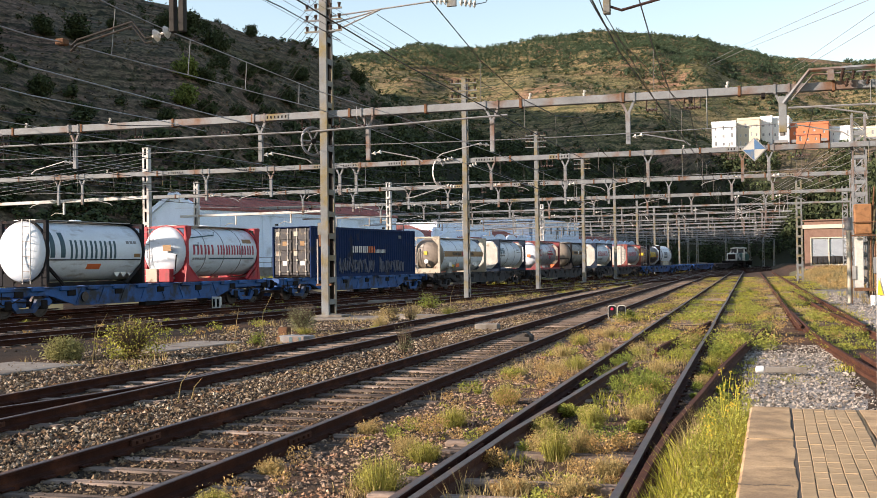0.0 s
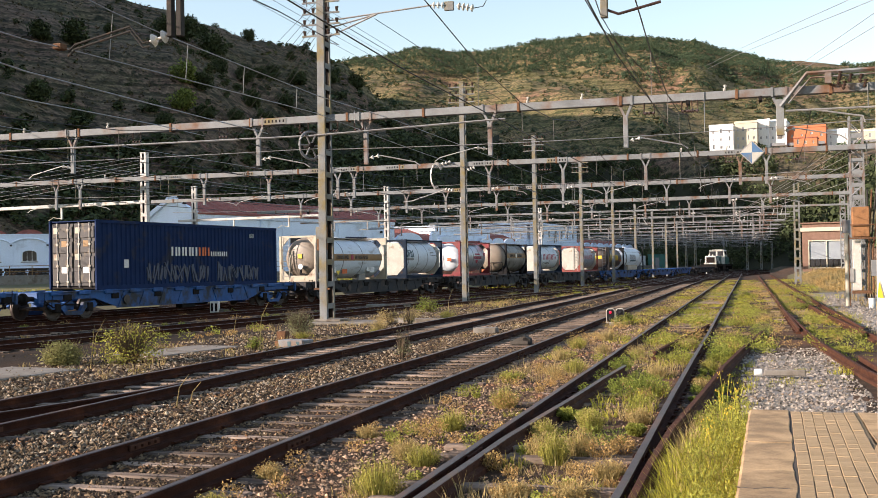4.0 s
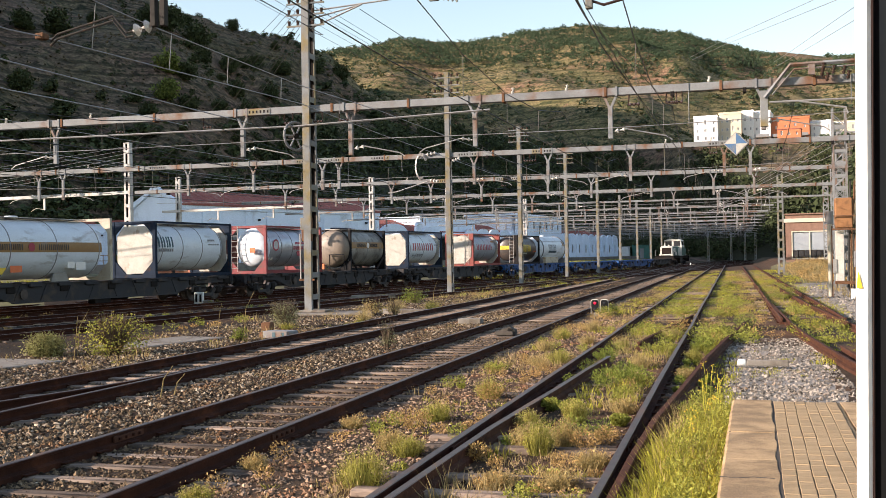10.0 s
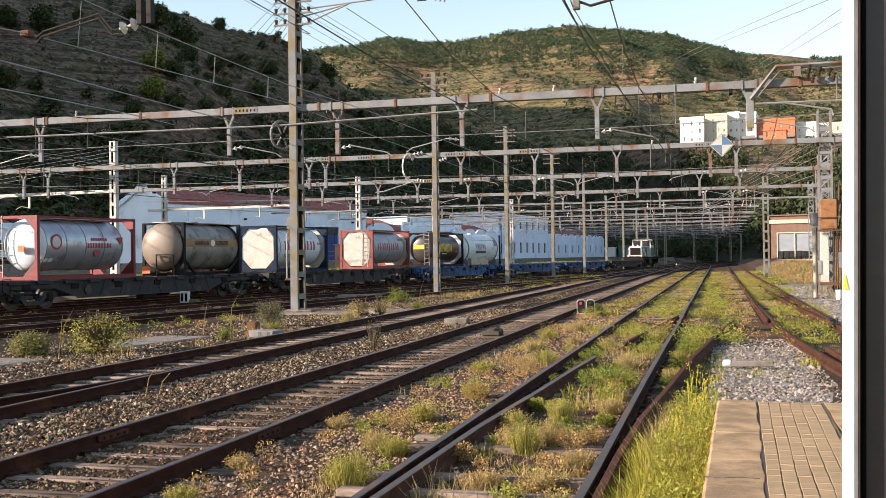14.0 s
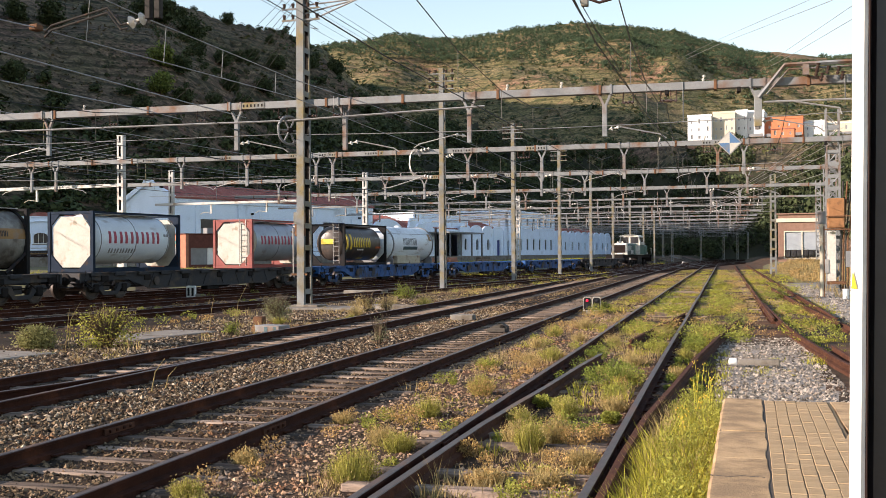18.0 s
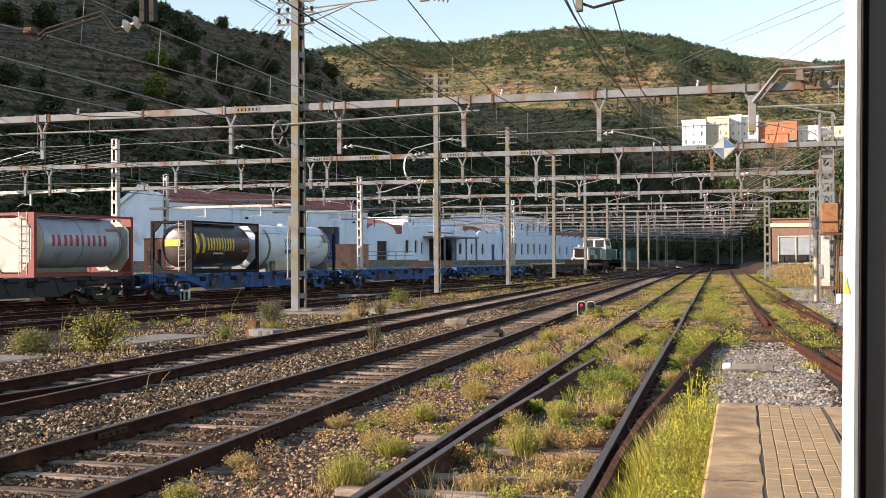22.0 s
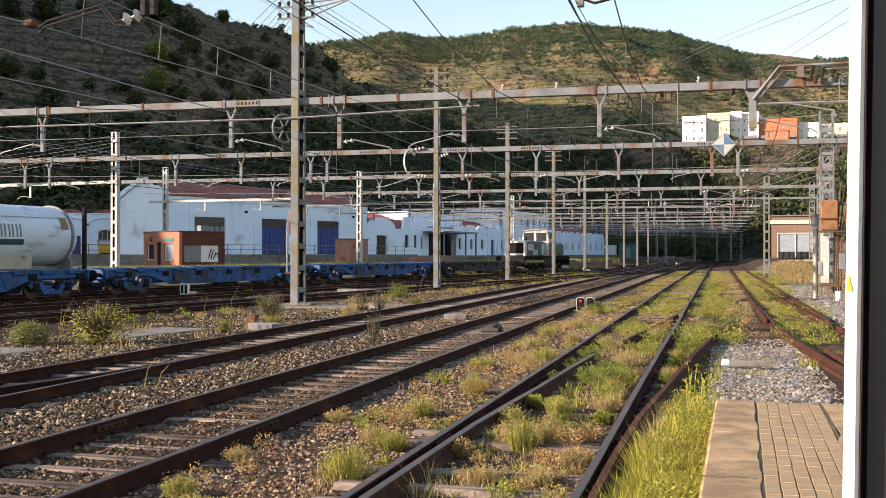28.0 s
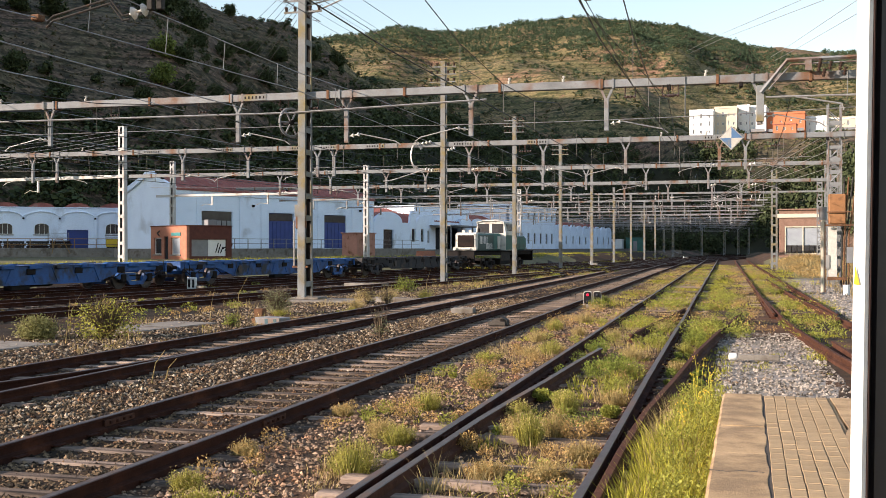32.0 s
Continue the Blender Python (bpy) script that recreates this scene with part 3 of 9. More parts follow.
        if m is not None:
            vs = [m @ Vector(p) for p in vs]
        return self.add(vs, fs)

    def tube(self, pts, r, n=6, caps=True, r1=None):
        pts = [Vector(p) for p in pts]
        rings = []
        for i, p in enumerate(pts):
            d = (pts[min(i + 1, len(pts) - 1)] - pts[max(i - 1, 0)]).normalized()
            up = Vector((0, 0, 1)) if abs(d.z) < 0.9 else Vector((0, 1, 0))
            a = d.cross(up).normalized()
            b = a.cross(d).normalized()
            rr = r if r1 is None else r + (r1 - r) * i / (len(pts) - 1)
            rings.append([p + (a * math.cos(2 * math.pi * k / n) + b * math.sin(2 * math.pi * k / n)) * rr for k in range(n)])
        vs = [q for ring in rings for q in ring]
        fs = [(i * n + k, i * n + (k + 1) % n, (i + 1) * n + (k + 1) % n, (i + 1) * n + k) for i in range(len(pts) - 1) for k in range(n)]
        if caps:
            fs += [tuple(range(n))[::-1], tuple((len(pts) - 1) * n + k for k in range(n))]
        return self.add(vs, fs)

    def lathe(self, prof, n=24, m=None):
        """prof: (along, radius) pairs; the axis is local y."""
        vs = [(r * math.cos(2 * math.pi * k / n), a, r * math.sin(2 * math.pi * k / n)) for a, r in prof for k in range(n)]
        fs = [(i * n + k, (i + 1) * n + k, (i + 1) * n + (k + 1) % n, i * n + (k + 1) % n) for i in range(len(prof) - 1) for k in range(n)]
        fs += [tuple(range(n)), tuple((len(prof) - 1) * n + k for k in range(n))[::-1]]
        if m is not None:
            vs = [m @ Vector(p) for p in vs]
        return self.add(vs, fs)

    def prism(self, poly, lo, hi, axis="y"):
        """poly in the plane across the axis: for y (x, z), for x (y, z), for z (x, y)."""
        def put(p, h):
            return {"y": (p[0], h, p[1]), "x": (h, p[0], p[1]), "z": (p[0], p[1], h)}[axis]
        n = len(poly)
        vs = [put(p, lo) for p in poly] + [put(p, hi) for p in poly]
        fs = [tuple(range(n)), tuple(range(n, 2 * n))[::-1]] + [(i, n + i, n + (i + 1) % n, (i + 1) % n) for i in range(n)]
        return self.add(vs, fs)

    def mesh(self, name, *mats, smooth=False, tidy=True):
        me = bpy.data.meshes.new(name)
        me.from_pydata(self.v, [], self.f)
        for m in mats:
            me.materials.append(m)
        if len(mats) > 1:
            me.polygons.foreach_set("material_index", self.i)
        if tidy:
            bm = bmesh.new()
            bm.from_mesh(me)
            bmesh.ops.recalc_face_normals(bm, faces=bm.faces)
            bm.to_mesh(me)
            bm.free()
        if smooth:
            me.shade_smooth()
            me.set_sharp_from_angle(angle=radians(35))
        return me


def part(name, geo, material, parent=None, label="", smooth=False, m=None):
    me = geo if isinstance(geo, bpy.types.Mesh) else geo.mesh(name, material, smooth=smooth)
    ob = new(name, me)
    if parent is not None:
        ob.parent = parent
    if m is not None:
        ob.matrix_basis = m
    if label:
        tagged(ob, label)
    return ob


def thing(name, label, category, group="", kind="", m=None):
    ob = tagged(new(name), label, category, group, kind)
    if m is not None:
        ob.matrix_basis = m
    return ob


def G():
    return Geo()


# ---- the plan ----
# y runs along the straight main tracks, x to their right; the left sidings fan out by 7.5 degrees
LEAN = radians(7.5)
ACROSS, ALONG = Vector((math.cos(LEAN), -math.sin(LEAN), 0)), Vector((math.sin(LEAN), math.cos(LEAN), 0))
SIDING = Vector((-26.5, 42.26, 0))


def siding(side, s, z=0.0):
    """A point of the fan of sidings: side metres right of the train's track, s metres along it."""
    p = SIDING + ACROSS * side + ALONG * s
    return Vector((p.x, p.y, z))


SWAY = [(30, 0.0), (72, 0.25), (95, 0.5), (132, -1.0), (146, -1.1), (190, 0.0)]


def bend(s):
    """How far the sidings swing to the right of their straight line, s metres along."""
    return (0.013 * (s - 30) ** 2 / (s - 15) if s > 30 else 0.0) + lerp_table(SWAY, s)


def soft(a, b, x):
    u = min(1.0, max(0.0, (x - a) / (b - a)))
    return u * u * (3 - 2 * u)


def lerp_table(table, x):
    for (x0, y0), (x1, y1) in zip(table, table[1:]):
        if x <= x1:
            return y0 + (y1 - y0) * soft(x0, x1, x) if x > x0 else y0
    return table[-1][1]


# the slope of the hills' skylines by bearing from the tracks (degrees, rise per metre)
# below -38 both tables are out of view, invented for the shadows cast
SPUR = [(-120, 0.30), (-75, 0.33), (-67, 0.40), (-60, 0.525), (-52, 0.475), (-46, 0.37), (-41, 0.335), (-38, 0.272), (-36, 0.268), (-34.0, 0.261), (-30.3, 0.247), (-28, 0.233), (-25.8, 0.222), (-23.6, 0.212), (-21.5, 0.197),
        (-18.6, 0.164), (-15.5, 0.132), (-12.5, 0.113), (-8, 0.099), (-2.5, 0.104), (2.2, 0.107), (7, 0.107), (25, 0.11), (60, 0.06), (90, 0.03)]
FAR = [(-75, 0.10), (-62, 0.20), (-48, 0.22), (-42, 0.22), (-38, 0.20), (-35, 0.18), (-25, 0.174), (-22, 0.193), (-19.7, 0.201), (-17.3, 0.207), (-14.3, 0.200), (-12.5, 0.203), (-10.7, 0.210), (-8, 0.213), (-5, 0.212), (-2.7, 0.203),
       (-0.7, 0.192), (2.2, 0.181), (6.6, 0.169), (12, 0.164), (25, 0.114), (60, 0.044), (100, 0.014)]
FOOT = [(-120, 150), (-100, 130), (-60, 112), (-45, 128), (-30, 150), (-20, 195), (-12, 275), (-5, 330), (3, 270), (5, 180), (8, 150), (20, 150), (90, 300)]


def height(x, y):
    r, b = math.hypot(x, y), math.degrees(math.atan2(x, y))
    side = (Vector((x, y, 0)) - SIDING).dot(ACROSS)
    s = (Vector((x, y, 0)) - SIDING).dot(ALONG)
    z = 1.05 * soft(-6.2, -9.5, side) * soft(-60, -20, s) if side < -6 else 0.0
    if x > 3.6 and y > 20:
        z = max(z, 0.9 * soft(4.2, 7.5, x) * soft(55, 105, y))
    foot = lerp_table(FOOT, b)
    if r > foot and abs(b) < 150:
        fade = soft(150, 110, abs(b))
        rough = noise.fractal(Vector((x * 0.012, y * 0.012, 1.3)), 1.0, 2.1, 5) * 9 + noise.fractal(Vector((x * 0.06, y * 0.06, 4.7)), 1.0, 2.0, 3) * 1.3
        # the unseen ridge left of -38 is set back to shade the far hill
        ridge = 330.0 + 90 * soft(-30, -18, b) - 60 * soft(-10, 0, b) + 300 * soft(-38, -45, b) - 145 * soft(-46, -52, b)
        top = lerp_table(SPUR, b) * ridge
        u = (r - foot) / (ridge - foot)
        za = top * (u ** 0.92 if u < 1 else 1 - 0.35 * min(1, (u - 1) * 0.5)) + rough * min(1, u * 2) * (0.35 if 0.8 < u < 1.3 else 1)
        zb = 0
        if r > 380:
            u = (r - 380) / 520
            zb = lerp_table(FAR, b) * 900 * (u ** 1.05 if u < 1 else 1) * soft(3400, 1300, r) + rough * 1.6 * min(1, u * 2) * (0.4 if u > 0.85 else 1)
        # unseen steep hill shoulder added beside the sheds to block their sun
        zs = 61 * max(0.0, 1 - ((r - 170) / 55) ** 2) * soft(-95, -83, b) * soft(-60, -72, b)
        # unseen high shoulder added beyond the arcade to shade the end of the yard
        zt = 92 * max(0.0, 1 - ((r - 225) / 70) ** 2) * soft(-64, -57, b) * soft(-39.5, -46, b)
        z += max(za, zb, zs, zt, 0.0) * fade
    return z


def make_ground():
    bearings = [-180 + 6 * i for i in range(20)] + [-60 + 0.5 * i for i in range(32)] + [-44 + 0.3 * i for i in range(184)] + [11.5 + 2.5 * i for i in range(20)] + [62 + 6 * i for i in range(20)]
    radii = [0.0] + [2.2 * 1.1 ** i for i in range(30)]
    radii += [radii[-1] + 6.0 * i for i in range(1, 60)]
    radii += [radii[-1] + 16.0 * i for i in range(1, 40)] + [1400, 1800, 2600, 3800]
    g = G()
    nb = len(bearings)
    vs = []
    for r in radii:
        for b in bearings:
            x, y = r * math.sin(radians(b)), r * math.cos(radians(b))
            vs.append((x, y, height(x, y)))
    fs, ks = [], []
    for i in range(len(radii) - 1):
        for k in range(nb):
            q = (i * nb + k, i * nb + (k + 1) % nb, (i + 1) * nb + (k + 1) % nb, (i + 1) * nb + k)
            mx = sum(vs[j][0] for j in q) / 4
            my = sum(vs[j][1] for j in q) / 4
            fs.append(q[::-1])
            far = math.hypot(mx, my) > lerp_table(FOOT, math.degrees(math.atan2(mx, my))) - 4
            side = (Vector((mx, my, 0)) - SIDING).dot(ACROSS)
            rr, bb = math.hypot(mx, my), math.degrees(math.atan2(mx, my))
            # ground under the foot woods, coloured dark for litter and shade
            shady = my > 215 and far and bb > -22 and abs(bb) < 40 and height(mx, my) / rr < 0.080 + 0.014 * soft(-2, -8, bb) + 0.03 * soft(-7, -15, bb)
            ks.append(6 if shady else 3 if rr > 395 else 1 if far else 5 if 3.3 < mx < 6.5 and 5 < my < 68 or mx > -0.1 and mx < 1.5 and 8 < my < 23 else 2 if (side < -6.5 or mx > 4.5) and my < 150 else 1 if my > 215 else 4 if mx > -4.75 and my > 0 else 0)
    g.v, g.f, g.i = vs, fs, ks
    me = g.mesh("ground", M["ballast"], M["hill"], M["yard"], M["hillfar"], M["earth"], M["path"], M["shadedfloor"], tidy=False)
    me.shade_smooth()
    return tagged(new("ground", me), "stony brown yard ground rising to scrub-covered hills", "ground", kind="structure")


ground = make_ground()

# ---- tracks ----
GAUGE = 1.668
SLEEPER = G().box(-1.3, 1.3, -0.088, 0.088, -0.12, 0.026, 0.018).mesh("sleeper", M["sleeper"])
PLATE = G().box(-0.12, 0.12, -0.09, 0.09, 0.03, 0.050, 0.006).mesh("tie_plate", M["rail"])


def rail_geo(points, top, geo, head):
    """A flat-bottomed rail along points (x, y)."""
    prof = [(-0.07, -0.01), (-0.07, 0.055), (-0.012, 0.075), (-0.012, 0.135), (-0.036, 0.145), (-0.036, 0.168), (-0.030, 0.175), (0.030, 0.175), (0.036, 0.168), (0.036, 0.145), (0.012, 0.135), (0.012, 0.075), (0.07, 0.055), (0.07, -0.01)]
    n = len(prof)
    pts = [Vector((p[0], p[1], 0)) for p in points]
    vs = []
    for i, p in enumerate(pts):
        d = (pts[min(i + 1, len(pts) - 1)] - pts[max(i - 1, 0)]).normalized()
        a = Vector((d.y, -d.x, 0))
        vs += [(p.x + a.x * u, p.y + a.y * u, w + top) for u, w in prof]
    k0 = len(geo.v)
    geo.v += vs
    for i in range(len(pts) - 1):
        for k in range(n):
            geo.f.append((k0 + i * n + k, k0 + (i + 1) * n + k, k0 + (i + 1) * n + (k + 1) % n, k0 + i * n + (k + 1) % n))
            geo.i.append(1 if head and k in (5, 6, 7) else 0)
    geo.f += [tuple(k0 + k for k in range(n)), tuple(k0 + (len(pts) - 1) * n + k for k in range(n))[::-1]]
    geo.i += [0, 0]
    return geo


def rail(name, points, parent, m="rail", head=True, label=""):
    me = rail_geo(points, 0.0, G(), head).mesh(name, M[m], M["railtop"])
    return part(name, me, None, parent, label)


def track(label, centre, heading, s0, s1, near, m="rail", head=True, gap=0.6, plates=True, swing=lambda s: 0.0):
    """centre: a point of the centre line at s = 0; sleepers nearer than near are pieces of their own."""
    t = thing("railway_track", label, "railway track", "tracks of the yard", m=Matrix.Translation(Vector(centre)) @ Matrix.Rotation(-heading, 4, "Z"))
    for e in (-1, 1):
        x = e * GAUGE / 2
        ob = rail("rail", [(x + swing(s) + 0.012 * math.sin(0.7 * s + e), s) for s in np.linspace(s0, s1, max(2, int((s1 - s0) / 6)))], t, m, head)
        ob["label"] = "dark rusty steel rail with a worn head"
        for k in range(3 if heading == 0 else 0):
            y = s0 + 7.5 + 12.0 * k + (0.4 if e > 0 else 0)
            if y < 40:
                for side in (-1, 1):
                    fish = part("fishplate", G().box(x + side * 0.026 - 0.012, x + side * 0.026 + 0.012, y - 0.3, y + 0.3, 0.07, 0.138, 0.004), M["railrust"], ob)
                    for q in (-0.2, -0.07, 0.07, 0.2):
                        part("bolt", G().box(x + side * 0.046 - 0.010, x + side * 0.046 + 0.010, y + q - 0.014, y + q + 0.014, 0.09, 0.118), M["rail"], fish)
    rest = G()
    rng = random.Random(int(s0 * 7 + centre[0] * 13))
    s = s0 + 0.3
    while s < s1:
        turn, dx = rng.uniform(-1.2, 1.2), rng.uniform(-0.06, 0.06)
        p = Matrix.Translation((dx + swing(s), s, rng.uniform(-0.02, 0.008) - (rng.choice((0, 0.03, 0.05)) if centre[0] > -3 else 0))) @ Matrix.Rotation(radians(turn), 4, "Z")
        if s < near:
            part("sleeper", SLEEPER, None, t, m=p)
            if plates:
                for e in (-1, 1):
                    part("tie_plate", PLATE, None, t, m=Matrix.Translation((e * GAUGE / 2, s, 0)))
        elif s < near + 70:
            rest.box(-1.3, 1.3, -0.12, 0.12, -0.12, 0.03, m=p)
        s += gap
    if rest.v:
        tagged(part("sleeper_bed", rest, M["sleeper"], t), kind="stuff")
    return t


def far_swing(s):
    """The main tracks curve right towards the tunnel."""
    return 0.00056 * max(0.0, s - 140) ** 2


TRACKS = [
    track("dark main track with weathered wooden sleepers", (-5.66, 0, 0), 0, 3, 322, 34, swing=far_swing),
    track("dark main track on grey ballast", (-9.73, 0, 0), 0, 3, 322, 34, swing=far_swing),
    track("rusty overgrown track with wooden sleepers", (-1.89, 0, 0), 0, 3, 172, 26, "rail", True),
    track("brown rusty siding overgrown with weeds", (2.12, 0, 0), 0, 31, 160, 44, "railrust", False),
]
for side, s0 in ((9.2, -40), (4.3, -40), (0, -60), (-4.4, -60)):
    TRACKS.append(track("dark siding of the fan of tracks", siding(side, 0), LEAN, s0, 58 if side > 9 else 100 if side > 4 else 175 if side == 0 else 190, -50, gap=0.65, plates=False, swing=bend))
# the sidings run on across the main tracks, bending right
for side, s0, s1 in ((9.2, 58, 150), (4.3, 100, 178), (0.0, 175, 215), (7.0, 70, 165)):
    t = thing("crossover_track", "dark track crossing over to the main tracks", "railway track", "tracks of the yard")
    for e in (-1, 1):
        rail("rail", [tuple(siding(side + bend(u) + e * GAUGE / 2, u))[:2] for u in np.linspace(s0, s1, 14)], t, "rail", True)
# check rails and turnout rails of the overgrown tracks
chk = thing("turnout_rails", "short rusty turnout and check rails in weeds", "railway track", "tracks of the yard")
rail("guard_rail", [(-2.585, 4), (-2.58, 7.6), (-2.56, 9.6), (-2.54, 11.2), (-2.47, 12.9), (-2.39, 14.6), (-2.30, 17.2), (-2.19, 19.5)], chk, "railrust", True)
rail("turnout_rail", [(-1.92, 22.6), (-1.77, 24.9), (-1.48, 28.6), (-1.17, 33.0)], chk, "railrust", False)
rail("turnout_rail", [(-0.91, 5), (-0.915, 8.1), (-0.91, 9.8), (-0.86, 12.2), (-0.68, 15.3), (-0.46, 19.6), (-0.16, 23.8), (0.40, 30.6)], chk, "railrust", False)
rail("turnout_rail", [(1.32, 40), (1.44, 30), (1.56, 25), (1.70, 22.2), (1.86, 19.2), (2.2, 15.4)], chk, "railrust", False)
rail("turnout_rail", [(2.02, 22), (2.12, 19), (2.4, 15.4)], chk, "railrust", False)
rail("turnout_rail", [(2.27, 64), (2.42, 48), (2.56, 39.7), (2.74, 32.7), (2.92, 27.8), (3.3, 20), (3.8, 14)], chk, "railrust", False)
for k in range(22):
    part("sleeper", SLEEPER, None, chk, m=Matrix.Translation((2.2 + 0.014 * (22 - k), 16.8 + k * 0.64, -0.032)))
for k in range(24):
    part("sleeper", SLEEPER, None, chk, m=Matrix.Translation((-0.2 - 0.02 * (24 - k), 16.6 + k * 0.6, -0.032)))
for y in (10.75, 11.35, 7.4, 8.0, 8.62, 9.3):
    part("sleeper", SLEEPER, None, chk, m=Matrix.Translation((-1.9 + 0.05 * math.sin(y), y, 0.035)))
rail("turnout_rail", [(-10.1, 10.4), (-9.8, 11.6), (-9.54, 12.6), (-9.30, 13.6), (-9.12, 14.8), (-9.02, 16.2), (-8.985, 18)], chk)

# ---- platform ----
plat = tagged(new("platform"), "low platform of worn concrete kerbs and brown tiles", "platform", kind="structure")
plat.matrix_basis = Matrix.Translation((-0.03, 11.74, 0)) @ Matrix.Rotation(radians(-1.15), 4, "Z")
part("platform_core", G().box(0.05, 6.0, -30, -0.02, -0.1, 0.40, 0.01), M["concrete"], plat)
part("joint_bed", G().box(0.33, 1.07, -16, -0.03, 0.4005, 0.4395), M["tilebed"], plat)
rng = random.Random(5)
y = 0.0


def wander(y):
    """The crumbling joint between kerb and tiles."""
    return 0.412 + 0.005 * math.sin(y * 1.9 + 0.4) + 0.005 * math.sin(y * 6.1) - (0.012 if -3.3 < y < -2.7 else 0.0)


while y > -14:
    ln = rng.choice((1.25, 1.6, 2.1, 2.35))
    k = 9
    ys = [y - 0.006 - (ln - 0.012) * i / k for i in range(k + 1)]
    top = 0.45 + rng.uniform(-0.006, 0.004)
    left = [rng.uniform(-0.003, 0.004) for _ in ys]
    right = [wander(q) - 0.006 + rng.uniform(-0.007, 0.007) for q in ys]
    g = G()
    vs = []
    for q, x0, x1 in zip(ys, left, right):
        vs += [(x0, q, 0.05), (x0, q, top - 0.022), (x0 + 0.022, q, top), (x1 - 0.010, q, top), (x1, q, top - 0.012), (x1, q, 0.05)]
    g.add(vs, [(6 * i + j, 6 * i + (j + 1) % 6, 6 * i + 6 + (j + 1) % 6, 6 * i + 6 + j) for i in range(k) for j in range(6)] + [tuple(range(6)), tuple(6 * k + j for j in range(6))[::-1]])
    part("kerb_stone", g, M["kerb"], plat)
    y -= ln
TILE = G().box(-0.0485, 0.0485, -0.099, 0.099, 0.42, 0.447, 0.003).mesh("tile", M["tile"])
for i in range(6):
    for k in range(44):
        part("tile", TILE, None, plat, m=Matrix.Translation((0.468 + i * 0.104 + 0.0025 * math.sin(k * 0.55 + i) + rng.uniform(-0.0012, 0.0012), -0.16 - k * 0.203, rng.uniform(-0.003, 0.003))))
rest = G()
for i in range(6):
    for k in range(44, 76):
        rest.box(0.421 + i * 0.104, 0.515 + i * 0.104, -0.259 - k * 0.203, -0.061 - k * 0.203, 0.42, 0.447)
tagged(part("tile_field", rest, M["tile"], plat), kind="stuff")
# the broken strip right of the tiles, and the plain surface behind it
edge = [1.05 + 0.05 * math.sin(k * 0.9) + 0.028 * math.sin(k * 2.3 + 1) for k in range(26)]
part("platform_surface", G().prism([(6.0, -0.03)] + [(x, -0.03 - 0.62 * k) for k, x in enumerate(edge)] + [(6.0, -0.03 - 0.62 * 25)], 0.40, 0.446, "z"), M["kerb"], plat)
part("platform_surface", G().box(0.06, 6.0, -30, -15.7, 0.4005, 0.446, 0.01), M["kerb"], plat)
part("joint_gap", G().prism([(0.385, -0.02), (0.418, -0.02), (0.418, -14), (0.385, -14)], 0.40, 0.4405, "z"), M["joint"], plat, "dark gap between kerb and tiles")
# cracks in the kerb stones
for y0, pts in ((-2.1, ((0.02, 0.0), (0.10, 0.05), (0.17, 0.03), (0.27, 0.11), (0.36, 0.09))), (-4.05, ((0.0, 0.0), (0.12, -0.03), (0.22, 0.02), (0.37, 0.0))), (-1.1, ((0.20, 0.0), (0.28, 0.12), (0.30, 0.22), (0.38, 0.26)))):
    g = G()
    g.tube([(x, y0 + y, 0.4475) for x, y in pts], 0.004, 4)
    part("crack", g, M["joint"], plat, "dark crack in the kerb")

# white steel door post close to the camera
def near_post():
    d = Vector((0.1066, 0.9943, 0)).normalized()
    at = d * 0.9
    t = thing("door_post", "white painted steel post with a dark rubber edge", "post", m=Matrix.Translation((at.x, at.y, 0.45)) @ Matrix.Rotation(math.atan2(-d.x, d.y), 4, "Z") @ Matrix.Translation((0.001, 0, 1.55)) @ Matrix.Rotation(radians(0.9), 4, "Y") @ Matrix.Translation((0, 0, -1.55)))
    part("post_face", G().box(0.0, 0.0115, -0.012, 0.03, 0, 3.4, 0.003), M["whitep"], t, smooth=True)
    part("seal", G().box(0.0117, 0.0135, -0.010, 0.03, 0, 3.4, 0.0008), M["grille"], t)
    part("panel", G().box(0.0137, 0.55, 0.004, 0.035, 0, 3.4, 0.004), M["dark"], t)
    g = G().prism([(0.0004, 1.521), (0.0048, 1.521), (0.0014, 1.5355)], -0.0129, -0.0124)
    part("warning_sticker", g, M["yellow"], t, "small yellow triangular sticker")


near_post()

# ---- overhead line ----
GANTRY_Y = [37.5, 57.2, 76.2, 95.5, 115, 134, 153, 172, 191, 210, 229, 248, 267, 286]
BEAM_Z = 7.68


def batten_mast(h, w0=0.86, w1=0.62, d=0.28, label="pale steel mast of two channels joined by battens", paint="mast"):
    """A mast of two tapering channels with batten plates between them; base at the origin."""
    t = thing("catenary_mast", label, "mast", "catenary masts")
    for e in (-1, 1):
        a0, a1 = w0 / 2, w1 / 2
        web = part("channel", G().add([(e * a0, -d / 2, 0), (e * (a0 - 0.05), -d / 2, 0), (e * (a0 - 0.05), d / 2, 0), (e * a0, d / 2, 0), (e * a1, -d / 2, h), (e * (a1 - 0.05), -d / 2, h), (e * (a1 - 0.05), d / 2, h), (e * a1, d / 2, h)],
                                      [(0, 1, 2, 3), (7, 6, 5, 4), (0, 4, 5, 1), (1, 5, 6, 2), (2, 6, 7, 3), (3, 7, 4, 0)]), M[paint], t)
        # black plates inside the channels put the mast's inner shade into colour
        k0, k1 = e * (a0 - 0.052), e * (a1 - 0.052)
